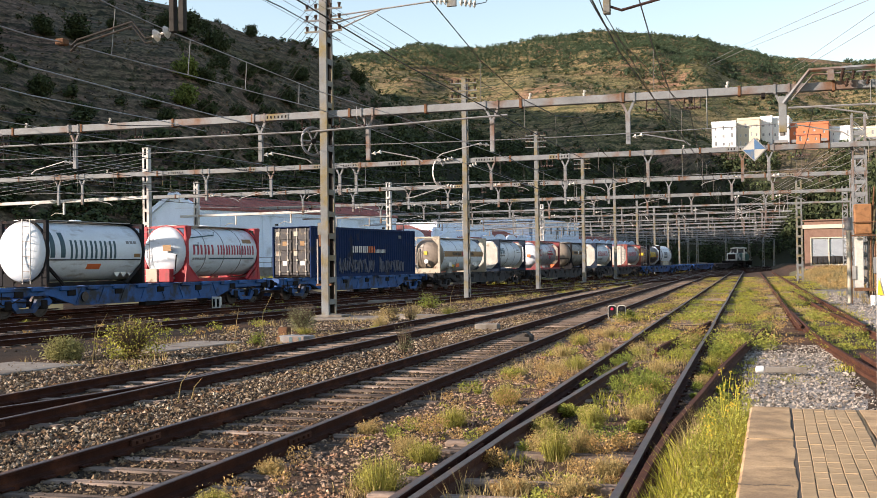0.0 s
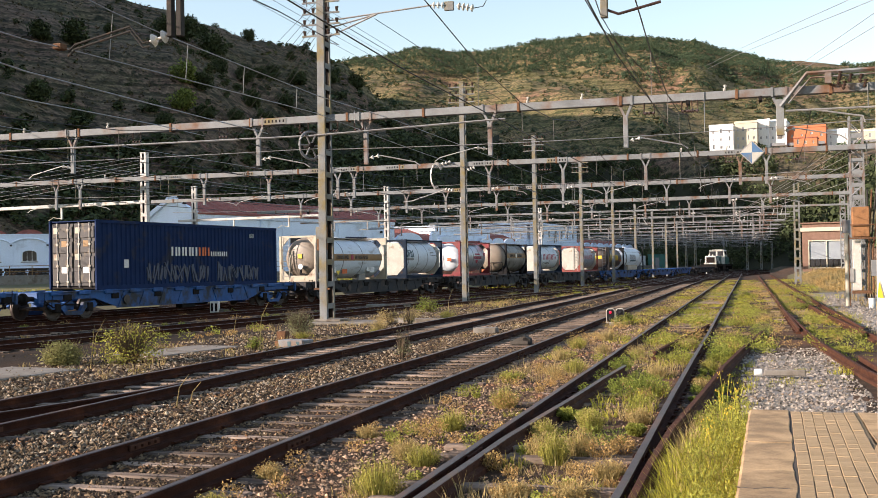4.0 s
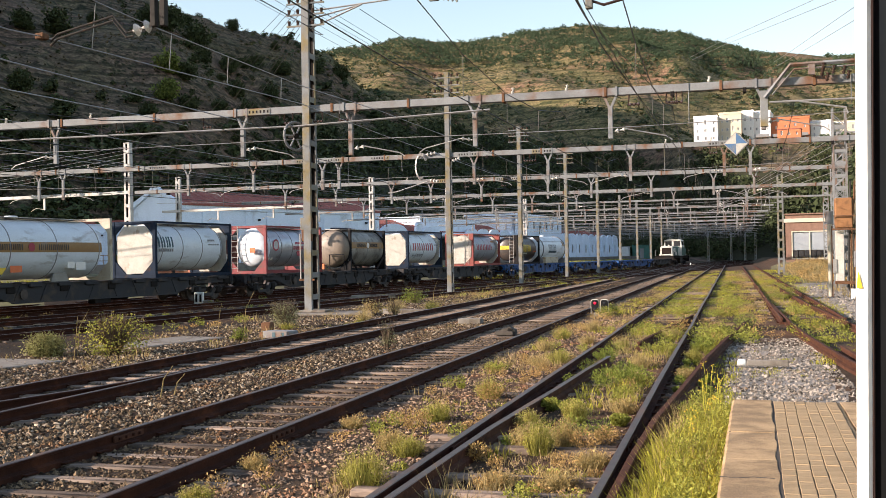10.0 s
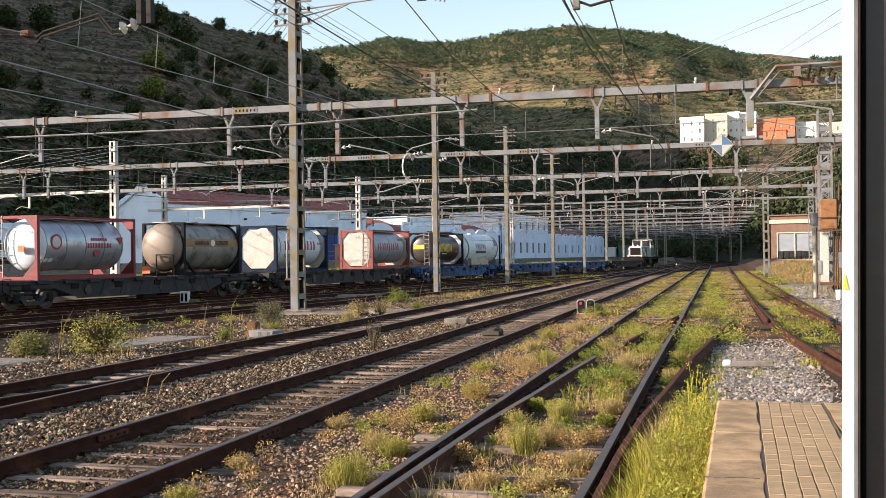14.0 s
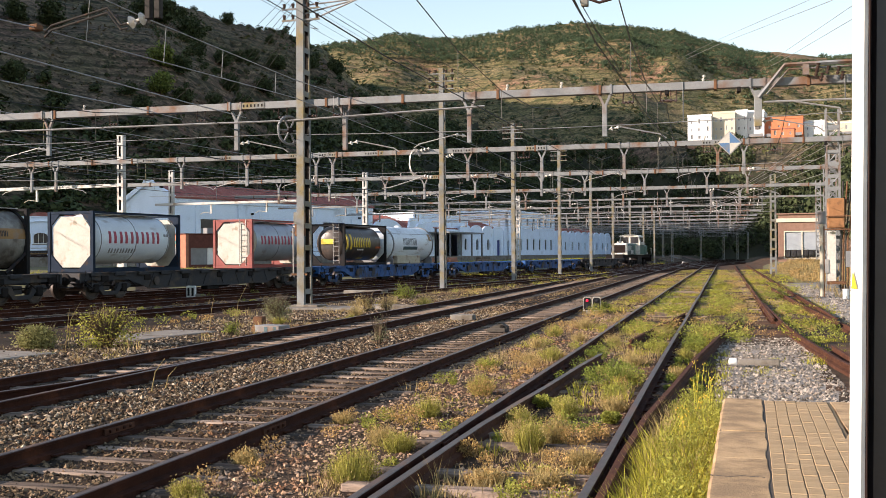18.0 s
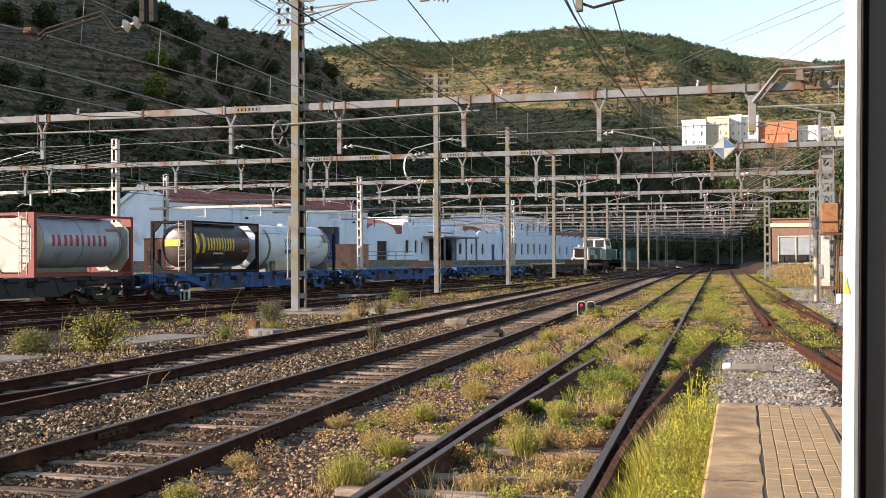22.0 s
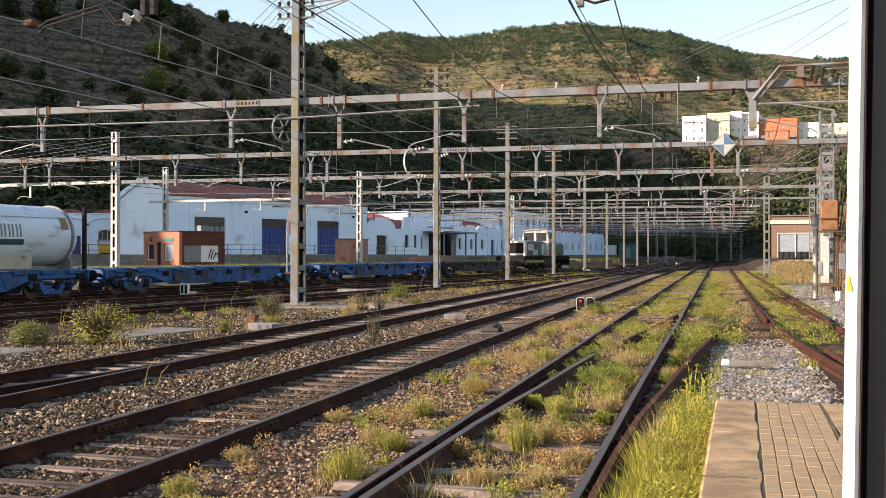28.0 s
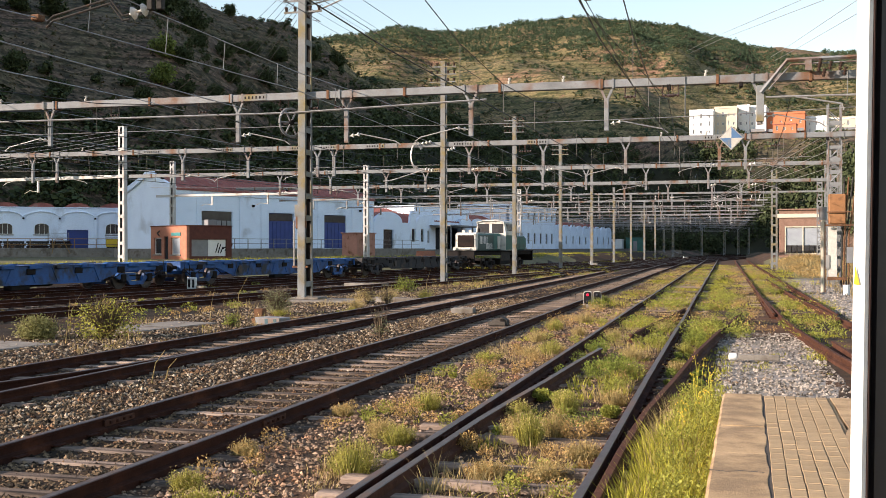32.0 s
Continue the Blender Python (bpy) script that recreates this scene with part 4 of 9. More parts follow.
        part("inner_face", G().add([(k0, -d / 2 + 0.035, 0.05), (k0 - e * 0.012, -d / 2 + 0.035, 0.05), (k0 - e * 0.012, d / 2 - 0.035, 0.05), (k0, d / 2 - 0.035, 0.05), (k1, -d / 2 + 0.035, h - 0.05), (k1 - e * 0.012, -d / 2 + 0.035, h - 0.05), (k1 - e * 0.012, d / 2 - 0.035, h - 0.05), (k1, d / 2 - 0.035, h - 0.05)], [(0, 1, 2, 3), (7, 6, 5, 4), (0, 4, 5, 1), (1, 5, 6, 2), (2, 6, 7, 3), (3, 7, 4, 0)]), M["under"], web, "black plate standing in for the shade inside the mast")
        for ey in (-1, 1):
            y0, y1 = ey * d / 2, ey * (d / 2 - 0.03)
            part("flange", G().add([(e * (a0 - 0.052), y0, 0), (e * (a0 - 0.16), y0, 0), (e * (a0 - 0.16), y1, 0), (e * (a0 - 0.052), y1, 0), (e * (a1 - 0.052), y0, h), (e * (a1 - 0.13), y0, h), (e * (a1 - 0.13), y1, h), (e * (a1 - 0.052), y1, h)],
                                   [(0, 1, 2, 3), (7, 6, 5, 4), (0, 4, 5, 1), (1, 5, 6, 2), (2, 6, 7, 3), (3, 7, 4, 0)]), M[paint], web)
    n = int(h / 0.82)
    for i in range(n):
        z = 0.5 + i * 0.82
        w = (w0 + (w1 - w0) * z / h) / 2 - 0.06
        for ey in (-1, 1):
            part("batten", G().box(-w, w, ey * (d / 2 + 0.008) - 0.006, ey * (d / 2 + 0.008) + 0.006, z - 0.10, z + 0.10), M[paint], t)
    part("cap", G().box(-w1 / 2 - 0.02, w1 / 2 + 0.02, -d / 2 - 0.02, d / 2 + 0.02, h, h + 0.05, 0.01), M[paint], t)
    return t


def lattice_mast(h, w=0.5, label="pale lattice steel mast", fine=True, paint="beam"):
    t = thing("lattice_mast", label, "mast", "catenary masts")
    for ex in (-1, 1):
        for ey in (-1, 1):
            part("leg", G().box(ex * w / 2 - 0.035, ex * w / 2 + 0.035, ey * w / 2 - 0.035, ey * w / 2 + 0.035, 0, h), M[paint], t)
    z, e = 0.2, 1
    tie = G().box(-w / 2, w / 2, -0.015, 0.015, 0, 0.16).mesh("lacing_tie", M[paint])
    bar = G().tube([(-w / 2, 0, 0.1), (w / 2, 0, 0.7)], 0.022, 4).mesh("lacing_bar", M[paint])
    turn = Matrix.Rotation(math.pi, 4, "Z")
    g = G()
    while z < h - 0.6:
        for ey in (-1, 1):
            if fine:
                part("lacing_tie", tie, None, t, m=Matrix.Translation((0, ey * w / 2, z)))
                part("lacing_bar", bar, None, t, m=Matrix.Translation((0, ey * w / 2, z)) @ (turn if e < 0 else Matrix.Identity(4)))
                part("lacing_bar", bar, None, t, m=Matrix.Translation((ey * w / 2, 0, z)) @ Matrix.Rotation(radians(90 * e), 4, "Z"))
            else:
                g.box(-w / 2, w / 2, ey * w / 2 - 0.015, ey * w / 2 + 0.015, z, z + 0.16)
                g.tube([(-e * w / 2, ey * w / 2, z + 0.1), (e * w / 2, ey * w / 2, z + 0.7)], 0.022, 4)
        z, e = z + 0.62, -e
    if g.v:
        tagged(part("lacing", g, M[paint], t), kind="stuff")
    return t


def insulator(geo, a, b, r=0.085, n=3):
    """Sheds of an insulator from a to b."""
    a, b = Vector(a), Vector(b)
    for i in range(n):
        p = a + (b - a) * ((i + 0.5) / n)
        d = (b - a).normalized() * 0.035
        geo.tube([p - d, p, p + d], r * 0.5, 8, r1=r)
    geo.tube([a, b], 0.025, 6)
    return geo


def gantry(y, x0, x1, drops, far, z=BEAM_Z, turn=0.0, thick=0.27):
    """A box girder across the tracks from x0 to x1 with Y-shaped drop brackets."""
    t = thing("gantry", "pale grey steel portal beam with rusty joints over the tracks", "gantry", "portal beams over the tracks", m=Matrix.Translation((0, y, z)) @ Matrix.Rotation(turn, 4, "Z"))
    rng = random.Random(int(y * 10))
    h = thick
    part("girder", G().box(x0, x1, -0.14, 0.14, -h / 2, h / 2, 0.015), M["beam"], t)
    x = x0 + 2
    while x < x1 - 1 and not far:
        part("collar", G().box(x - 0.05, x + 0.05, -0.165, 0.165, -h / 2 - 0.035, h / 2 + 0.035, 0.01), M["rust"], t, "rusty joint collar")
        x += rng.uniform(2.2, 4.2)
    if not far:
        n = int((x1 - x0) / (1.7 if y < 60 else 2.6))
        for k in range(n):
            fx = rng.uniform(x0 + 1, x1 - 0.5)
            kind = rng.random()
            if kind < 0.30:
                part("hanger_loop", G().tube([(fx - 0.16, -0.16, -h / 2), (fx - 0.18, -0.16, -h / 2 - 0.34), (fx + 0.18, -0.16, -h / 2 - 0.34), (fx + 0.16, -0.16, -h / 2)], 0.03, 4), M["insuld"], t, "dark hanging wire loop")
                part("insulator", insulator(G(), (fx - 0.2, -0.16, -h / 2 - 0.36), (fx + 0.2, -0.16, -h / 2 - 0.36), 0.07, 3), M["insuld"], t, "dark brown insulator", smooth=True)
            elif kind < 0.5:
                part("insulator", insulator(G(), (fx, -0.02, h / 2), (fx + 0.05, -0.02, h / 2 + 0.22), 0.065, 2), M["insul"], t, "cream ceramic insulator", smooth=True)
            elif kind < 0.72:
                part("hanger_rod", G().tube([(fx, -0.16, h / 2), (fx, -0.16, -h / 2 - rng.uniform(0.5, 1.4))], 0.016, 4), M["mast"], t)
            elif kind < 0.86:
                part("splice_plate", G().box(fx - 0.55, fx + 0.55, -0.158, -0.142, -h / 2 + 0.02, h / 2 - 0.02), M["mast"], t, "riveted grey splice plate")
                for j in range(7):
                    part("rivet_hole", G().box(fx - 0.48 + j * 0.15, fx - 0.42 + j * 0.15, -0.163, -0.159, -0.05, 0.05), M["under"], t, "dark bolt head")
            else:
                part("cable_clamp", G().box(fx - 0.06, fx + 0.06, -0.2, 0.2, -h / 2 - 0.14, -h / 2 + 0.02, 0.01), M["under"], t, "dark cable clamp")
    for dx in drops:
        g = G()
        zb = -1.55 - rng.uniform(0, 0.25)
        if far:
            g.box(dx - 0.07, dx + 0.07, -0.06, 0.06, zb, -h / 2)
        else:
            g.box(dx - 0.08, dx + 0.08, -0.07, 0.07, zb, -0.5, 0.01)
            for e in (-1, 1):
                m = Matrix.Translation((dx + e * 0.12, 0, -0.34)) @ Matrix.Rotation(e * radians(24), 4, "Y")
                g.box(-0.04, 0.04, -0.06, 0.06, -0.26, 0.24, m=m)
                g.box(dx + e * 0.23 - 0.035, dx + e * 0.23 + 0.035, -0.17, 0.17, -h / 2 - 0.03, h / 2 + 0.03)
        br = part("drop_bracket", g, M["beam"], t, "grey Y-shaped drop bracket")
        e = rng.choice((-1, 1))
        if not far or rng.random() < 0.4:
            part("insulator", insulator(G(), (dx + e * 0.12, 0, zb + 0.25), (dx + e * 0.55, 0, zb + 0.32), n=2), M["insul"], br, "cream ceramic insulator", smooth=True)
            part("registration_arm", G().tube([(dx + e * 0.55, 0, zb + 0.32), (dx + e * 1.9, 0, zb + 0.02), (dx + e * 2.1, 0, zb - 0.12)], 0.022, 5), M["wirel"], br)
    return t


def wire(pts, r=0.012, m="wire", sag=0.0, label="thin dark overhead wire", n=8):
    a, b = Vector(pts[0]), Vector(pts[-1])
    if len(pts) == 2 and sag:
        pts = [a.lerp(b, i / n) - Vector((0, 0, sag * 4 * (i / n) * (1 - i / n))) for i in range(n + 1)]
    ob = new("overhead_wire", G().tube(pts, r, 4).mesh("overhead_wire", M[m]))
    return tagged(ob, label, "cable", "overhead wires")



def mast_at(x, y, z, h, kind="batten", w=0.45):
    if kind == "batten":
        ob = batten_mast(h) if y < 50 else batten_mast(h, 0.62, 0.48, 0.25)
        ob.matrix_basis = Matrix.Translation((x, y, z)) @ Matrix.Rotation(radians(90), 4, "Z")
    else:
        ob = lattice_mast(h, w, fine=y < 125, paint="beam" if y < 125 else "mast")
        ob.matrix_basis = Matrix.Translation((x, y, z))
    return ob


rng = random.Random(11)
DROPS = {
    0: [-33.0, -26.2, -17.98, -13.6, -8.85, -4.0, 1.11],
    1: [-41.2, -39.5, -31.0, -26.8, -22.5, -21.5, -13.6, -9.5, -5.1, -0.3, 1.0],
}
RIGHT = [7.6, 6.3, 7.6, 8.9, 9.8]
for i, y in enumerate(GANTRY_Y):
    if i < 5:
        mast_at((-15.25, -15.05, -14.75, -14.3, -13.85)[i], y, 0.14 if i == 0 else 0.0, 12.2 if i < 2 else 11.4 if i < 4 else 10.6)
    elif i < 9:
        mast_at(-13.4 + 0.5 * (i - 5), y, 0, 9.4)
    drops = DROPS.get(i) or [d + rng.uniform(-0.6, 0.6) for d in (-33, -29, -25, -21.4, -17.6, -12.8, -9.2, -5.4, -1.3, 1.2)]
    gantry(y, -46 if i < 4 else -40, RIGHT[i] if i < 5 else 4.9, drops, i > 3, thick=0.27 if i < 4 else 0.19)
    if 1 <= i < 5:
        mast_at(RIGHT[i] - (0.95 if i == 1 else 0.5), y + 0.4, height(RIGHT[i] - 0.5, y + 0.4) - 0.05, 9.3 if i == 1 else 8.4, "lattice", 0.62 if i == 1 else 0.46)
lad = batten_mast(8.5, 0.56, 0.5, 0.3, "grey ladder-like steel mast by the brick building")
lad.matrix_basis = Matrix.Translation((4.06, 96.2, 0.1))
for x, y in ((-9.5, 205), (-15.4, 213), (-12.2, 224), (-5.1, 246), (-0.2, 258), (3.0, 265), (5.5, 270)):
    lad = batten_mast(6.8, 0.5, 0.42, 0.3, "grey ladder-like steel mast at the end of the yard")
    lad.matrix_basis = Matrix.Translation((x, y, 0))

# nearer gantry above the view, of which only the hanging parts show
gantry(18.0, -18.0, 4.0, [], False)
hang = thing("hanging_bracket", "hanging steel bracket with a pull-off arm and insulators", "bracket")
for e in (-1, 1):
    part("hanger_bar", G().box(-10.31 + e * 0.10 - 0.055, -10.31 + e * 0.10 + 0.055, 17.93, 18.07, 6.45, 7.53, 0.01), M["oldsteel"], hang)
part("insulator", insulator(G(), (-10.42, 18, 6.50), (-10.86, 18, 6.40), 0.13, 2), M["insul"], hang, "cream ceramic insulator", smooth=True)
for dz in (0.0, -0.09):
    part("pull_off_arm", G().tube([(-10.86, 18, 6.40 + dz), (-11.0, 18, 6.38 + dz), (-11.28, 18, 6.72 + dz), (-12.5, 18, 6.46 + dz), (-12.66, 18, 6.33 + dz)], 0.022, 6), M["oldsteel"], hang)
hang = thing("hanging_bracket", "short dark hanging bracket holding the contact wires", "bracket")
part("hanger_bar", G().box(-2.3, -2.18, 17.94, 18.06, 6.15, 7.53, 0.01), M["mast"], hang)
part("clamp_arm", G().tube([(-2.24, 18, 6.3), (-2.0, 18, 6.2), (-1.3, 18, 6.35)], 0.025, 6), M["insuld"], hang)

# gantries over the farther sidings, on lattice masts beyond the train
for s, n in ((14.6, 30), (36.3, 14), (48.0, 9), (66, 12), (92, 12)):
    p = siding(-11.1, s)
    m2 = batten_mast(8.4, 0.5, 0.42, 0.30, "pale ladder-like steel mast beside the sidings", "masth")
    m2.matrix_basis = Matrix.Translation((p.x, p.y, height(p.x, p.y) - 0.1)) @ Matrix.Rotation(-LEAN, 4, "Z")
    b = thing("siding_gantry", "pale weathered steel beam over the far sidings", "gantry", "beams over the far sidings", m=Matrix.Translation((p.x, p.y, 6.35)) @ Matrix.Rotation(-LEAN, 4, "Z"))
    pale = M["masth" if s < 40 else "beam"]
    part("girder", G().box(-n, -0.28, -0.10, 0.10, -0.10 if s < 40 else -0.07, 0.10 if s < 40 else 0.07, 0.015), pale, b)
    for x in (-n * 0.22, -n * 0.6):
        part("drop_bracket", G().box(x - 0.06, x + 0.06, -0.05, 0.05, -0.85, -0.11), pale, b)
        part("pull_off_arm", G().tube([(x - 0.1, 0, -0.8), (x - 0.7, 0, -0.72), (x - 1.1, 0, -0.9)], 0.02, 5), M["frtan"], b)
p = Vector((-45.4, 82.0, 0))
m2 = batten_mast(8.3, 0.48, 0.40, 0.28, "pale ladder-like steel mast beside the sidings", "masth")
m2.matrix_basis = Matrix.Translation((p.x, p.y, height(p.x, p.y) - 0.1))

# fittings of the nearest mast: tension wheel, boxes, top insulators and arms
fit = thing("tension_wheel", "grey spoked tension wheel on the mast", "wheel", m=Matrix.Translation((-15.74, 37.3, 6.68)) @ Matrix.Rotation(radians(60), 4, "Z"))
ring = [(0.52 * math.cos(2 * math.pi * k / 24), 0, 0.52 * math.sin(2 * math.pi * k / 24)) for k in range(25)]
part("rim", G().tube(ring, 0.05, 6, caps=False), M["greyp"], fit, smooth=True)
for k in range(6):
    a = math.pi * k / 3
    part("spoke", G().tube([(0.08 * math.cos(a), 0, 0.08 * math.sin(a)), (0.5 * math.cos(a), 0, 0.5 * math.sin(a))], 0.035, 5), M["greyp"], fit)
part("hub", G().lathe([(-0.09, 0.1), (0.09, 0.1)], 12), M["under"], fit)
part("axle_bracket", G().box(-0.05, 0.05, 0.0, 0.4, -0.06, 0.06), M["under"], fit)
box = thing("mast_box", "rusty control box fixed to the mast", "box", m=Matrix.Translation((-15.3, 37.13, 2.7)))
part("body", G().box(-0.2, 0.2, 0, 0.18, 0, 0.9, 0.03), M["rust"], box)
part("lid", G().box(-0.22, 0.22, -0.02, 0.0, 0.45, 0.9, 0.008), M["mast"], box)
pipe = thing("cable_pipe", "pale cable pipe running down the mast", "pipe")
part("pipe", G().tube([(-15.55, 37.15, 1.3), (-15.55, 37.15, 3.0)], 0.03, 6), M["wirel"], pipe)
part("clip", G().box(-15.6, -15.0, 37.1, 37.18, 1.25, 1.32), M["rust"], pipe)
for y, zt, o in ((37.5, 12.2, 0), (57.2, 12.1, 0.2), (76.2, 11.3, 0.5), (95.5, 11.3, 0.95)):
    top = thing("mast_head_insulators", "row of ceramic insulators at the mast head", "insulator", "mast head insulators")
    for k in range(4 if y < 60 else 3):
        z = zt - 0.15 - k * 0.42
        arm = part("cross_arm", G().box(o - 16.0, o - 14.5, y - 0.26, y - 0.20, z - 0.03, z + 0.03), M["mast"], top)
        for x in (o - 15.9, o - 15.55, o - 14.95, o - 14.6):
            part("insulator", G().tube([(x, y - 0.23, z + 0.03), (x, y - 0.23, z + 0.12), (x, y - 0.23, z + 0.2)], 0.04, 8, r1=0.075), M["insuld"], arm, smooth=True)
arm = thing("cantilever_arm", "thin steel cantilever arm with ceramic insulators", "bracket")
for a, b in (((-15.1, 37.4, 10.7), (-13.05, 37.4, 11.45)), ((-15.1, 37.4, 11.05), (-13.05, 37.4, 11.45)), ((-15.1, 37.4, 11.35), (-10.95, 37.4, 11.60))):
    part("strut", G().tube([a, b], 0.03, 6), M["wirel"], arm)
part("insulator", insulator(G(), (-10.95, 37.4, 11.6), (-10.45, 37.4, 11.56), 0.14, 3), M["insul"], arm, "cream ceramic insulator", smooth=True)
part("link_plate", G().box(-10.45, -10.1, 37.34, 37.46, 11.35, 11.68, 0.01), M["mast"], arm)
part("insulator", insulator(G(), (-10.0, 37.4, 11.5), (-9.35, 37.4, 11.36), 0.15, 4), M["insul"], arm, "cream ceramic insulator", smooth=True)
part("tail_wire", G().tube([(-9.35, 37.4, 11.36), (-9.0, 37.4, 11.4), (-8.6, 37.4, 12.1), (-8.4, 37.4, 13.2)], 0.018, 5), M["wire"], arm)

loop = thing("feeder_loop", "pale looped feeder cables beside the mast", "cable")
for k in range(3):
    ring = [(-16.55 + 0.36 * math.cos(a) * (1 - 0.1 * k), 57.0 - 0.05 * k, 7.1 + 0.75 * math.sin(a) * (1 - 0.08 * k)) for a in [0.5 + 4.6 * j / 16 for j in range(17)]]
    part("cable_loop", G().tube(ring, 0.022, 5), M["wirel"], loop, smooth=True)
part("insulator", insulator(G(), (-16.3, 57.0, 7.75), (-15.7, 57.0, 7.85), 0.11, 3), M["insul"], loop, "cream ceramic insulator", smooth=True)
part("insulator", insulator(G(), (-16.1, 57.0, 6.35), (-15.6, 57.0, 6.25), 0.11, 3), M["insul"], loop, "cream ceramic insulator", smooth=True)
part("insulator", insulator(G(), (-14.8, 57.0, 7.35), (-14.35, 57.0, 7.5), 0.11, 3), M["insul"], loop, "cream ceramic insulator", smooth=True)
part("tube_arm", G().tube([(-16.1, 57.0, 6.35), (-18.6, 57.0, 6.35)], 0.03, 6), M["wirel"], loop)
part("tube_arm", G().tube([(-16.1, 57.0, 6.3), (-18.0, 57.0, 5.75), (-18.5, 57.0, 5.7)], 0.035, 6), M["wirel"], loop)

# angled switch frame at the right end of the nearest gantry
sw = thing("switch_frame", "angled grey steel frame with dark insulators on the gantry", "frame")
part("frame_bar", G().tube([(1.15, 37.2, 7.15), (1.98, 37.2, 8.2), (6.8, 37.2, 8.24)], 0.07, 4), M["beam"], sw)
part("frame_bar", G().tube([(1.4, 37.2, 7.25), (2.1, 37.2, 8.05), (6.8, 37.2, 8.1)], 0.03, 4), M["beam"], sw)
part("frame_post", G().box(2.55, 2.75, 37.15, 37.3, 7.84, 8.2), M["beam"], sw)
part("hanger_post", G().box(1.0, 1.25, 37.2, 37.34, 6.2, 7.4, 0.01), M["mast"], sw)
part("arm_tube", G().tube([(1.3, 37.2, 7.0), (4.4, 37.2, 6.98)], 0.035, 6), M["wirel"], sw)
part("arm_tube", G().tube([(2.25, 37.2, 6.98), (3.7, 37.2, 6.7), (3.75, 37.2, 6.5)], 0.03, 6), M["wirel"], sw)
for x, z in ((2.95, 7.9), (3.1, 7.72), (3.3, 7.95), (3.62, 7.92), (3.75, 7.75), (2.98, 8.05)):
    part("insulator", insulator(G(), (x, 37.1, z - 0.14), (x + 0.06, 37.1, z + 0.14), 0.075, 3), M["insuld"], sw, "dark brown insulator", smooth=True)

# diamond-shaped board on the second gantry
dm = thing("diamond_sign", "blue and white quartered diamond board on the gantry", "sign", m=Matrix.Translation((0.3, 57.02, 7.62)))
part("board", G().prism([(0, -0.62), (0.62, 0), (0, 0.62), (-0.62, 0)], 0.0, 0.03), M["wirel"], dm)
q = 0.56
for a, b, mm in (((-q, 0), (0, q), "endplate"), ((0, q), (q, 0), "signblue"), ((q, 0), (0, -q), "endplate"), ((0, -q), (-q, 0), "signblue")):
    part("field", G().prism([(0, 0), a, b], -0.012, -0.002), M[mm], dm)

# catenary: a carrying wire, a contact wire and droppers over each track
def catenary(a, b, spans, zc=5.55, zm=7.05):
    a, b = Vector(a), Vector(b)
    cat = thing("catenary", "catenary of carrying wire, droppers and contact wire", "overhead wire", "overhead wires")
    c = [a.lerp(b, i / spans) + Vector((0.18 * (-1) ** i, 0, zc)) for i in range(spans + 1)]
    part("contact_wire", G().tube(c, 0.013, 4), M["wire"], cat)
    c2 = []
    for i in range(spans):
        for k in range(4):
            u = (i + k / 4) / spans
            c2.append(a.lerp(b, u) + Vector((0, 0, zm - 0.75 * 4 * (k / 4) * (1 - k / 4))))
    c2.append(b + Vector((0, 0, zm)))
    part("carrying_wire", G().tube(c2, 0.013, 4), M["wire"], cat)
    for i in range(min(5, spans)):
        for k in range(1, 4):
            u = (i + k / 4) / spans
            p = a.lerp(b, u)
            part("dropper", G().tube([p + Vector((0, 0, zc)), p + Vector((0, 0, zm - 0.75 * 4 * (k / 4) * (1 - k / 4)))], 0.008, 3), M["wire"], cat)
    return cat


for x, y in ((-5.66, -1.0), (-1.89, -1.0), (2.12, 37.5), (-9.68, 37.5)):
    catenary((x, y, 0), (x, 286, 0), 15 if y < 0 else 13)
# the pair of wires held by the nearest pull-off arm, with its droppers
near = thing("catenary", "pale carrying wire and contact wire joined by droppers", "overhead wire", "overhead wires")
LA = [Vector(p) for p in ((-13.0, 8, 8.3), (-12.7, 19.8, 7.47), (-12.65, 21.6, 7.4), (-12.44, 30, 7.27), (-12.5, 37.5, 7.5), (-12.4, 57.2, 7.6), (-12.2, 95, 7.5))]
LB = [Vector(p) for p in ((-12.0, 8, 6.1), (-12.48, 16.5, 6.25), (-12.85, 18, 6.44), (-12.45, 30, 6.73), (-12.4, 37.5, 6.6), (-12.4, 57.2, 6.5), (-12.2, 95, 6.4))]
part("carrying_wire", G().tube(LA, 0.013, 4), M["wirel"], near)
part("contact_wire", G().tube(LB, 0.013, 4), M["wirel"], near)
for y in (19.6, 22.6, 25.4, 28.6, 33.0):
    a = LA[2].lerp(LA[3], (y - 21.6) / 8.4)
    b = LB[2].lerp(LB[3], (y - 18) / 12)
    part("dropper", G().tube([a, b], 0.010, 4), M["wirel"], near)
part("wire_clamp", G().box(-12.95, -12.75, 17.9, 18.1, 6.38, 6.5, 0.02), M["rust"], near, "rusty wire clamp")
wire([(-10.6, 8, 5.4), (-13.62, 18, 6.01), (-16.01, 30, 6.74), (-17.6, 37.5, 7.25)], 0.016, "wirel")
wire([(-11.0, 10, 4.9), (-13.62, 18, 5.45), (-17.77, 30, 6.64), (-20.3, 37.5, 7.3)], 0.013, "wirel")
wire([(-13.18, 37.5, 11.31), (-11.77, 57, 10.38), (-9.5, 95, 8.6)], 0.014)
wire([(-6.4, 10, 5.6), (-8.18, 18, 6.75), (-11.71, 30, 8.76), (-14.9, 37.4, 10.5)], 0.012)
wire([(-1.4, -1, 6.6), (-2.3, 18, 6.2), (-2.6, 60, 6.6), (-3.5, 140, 6.9)], 0.009)
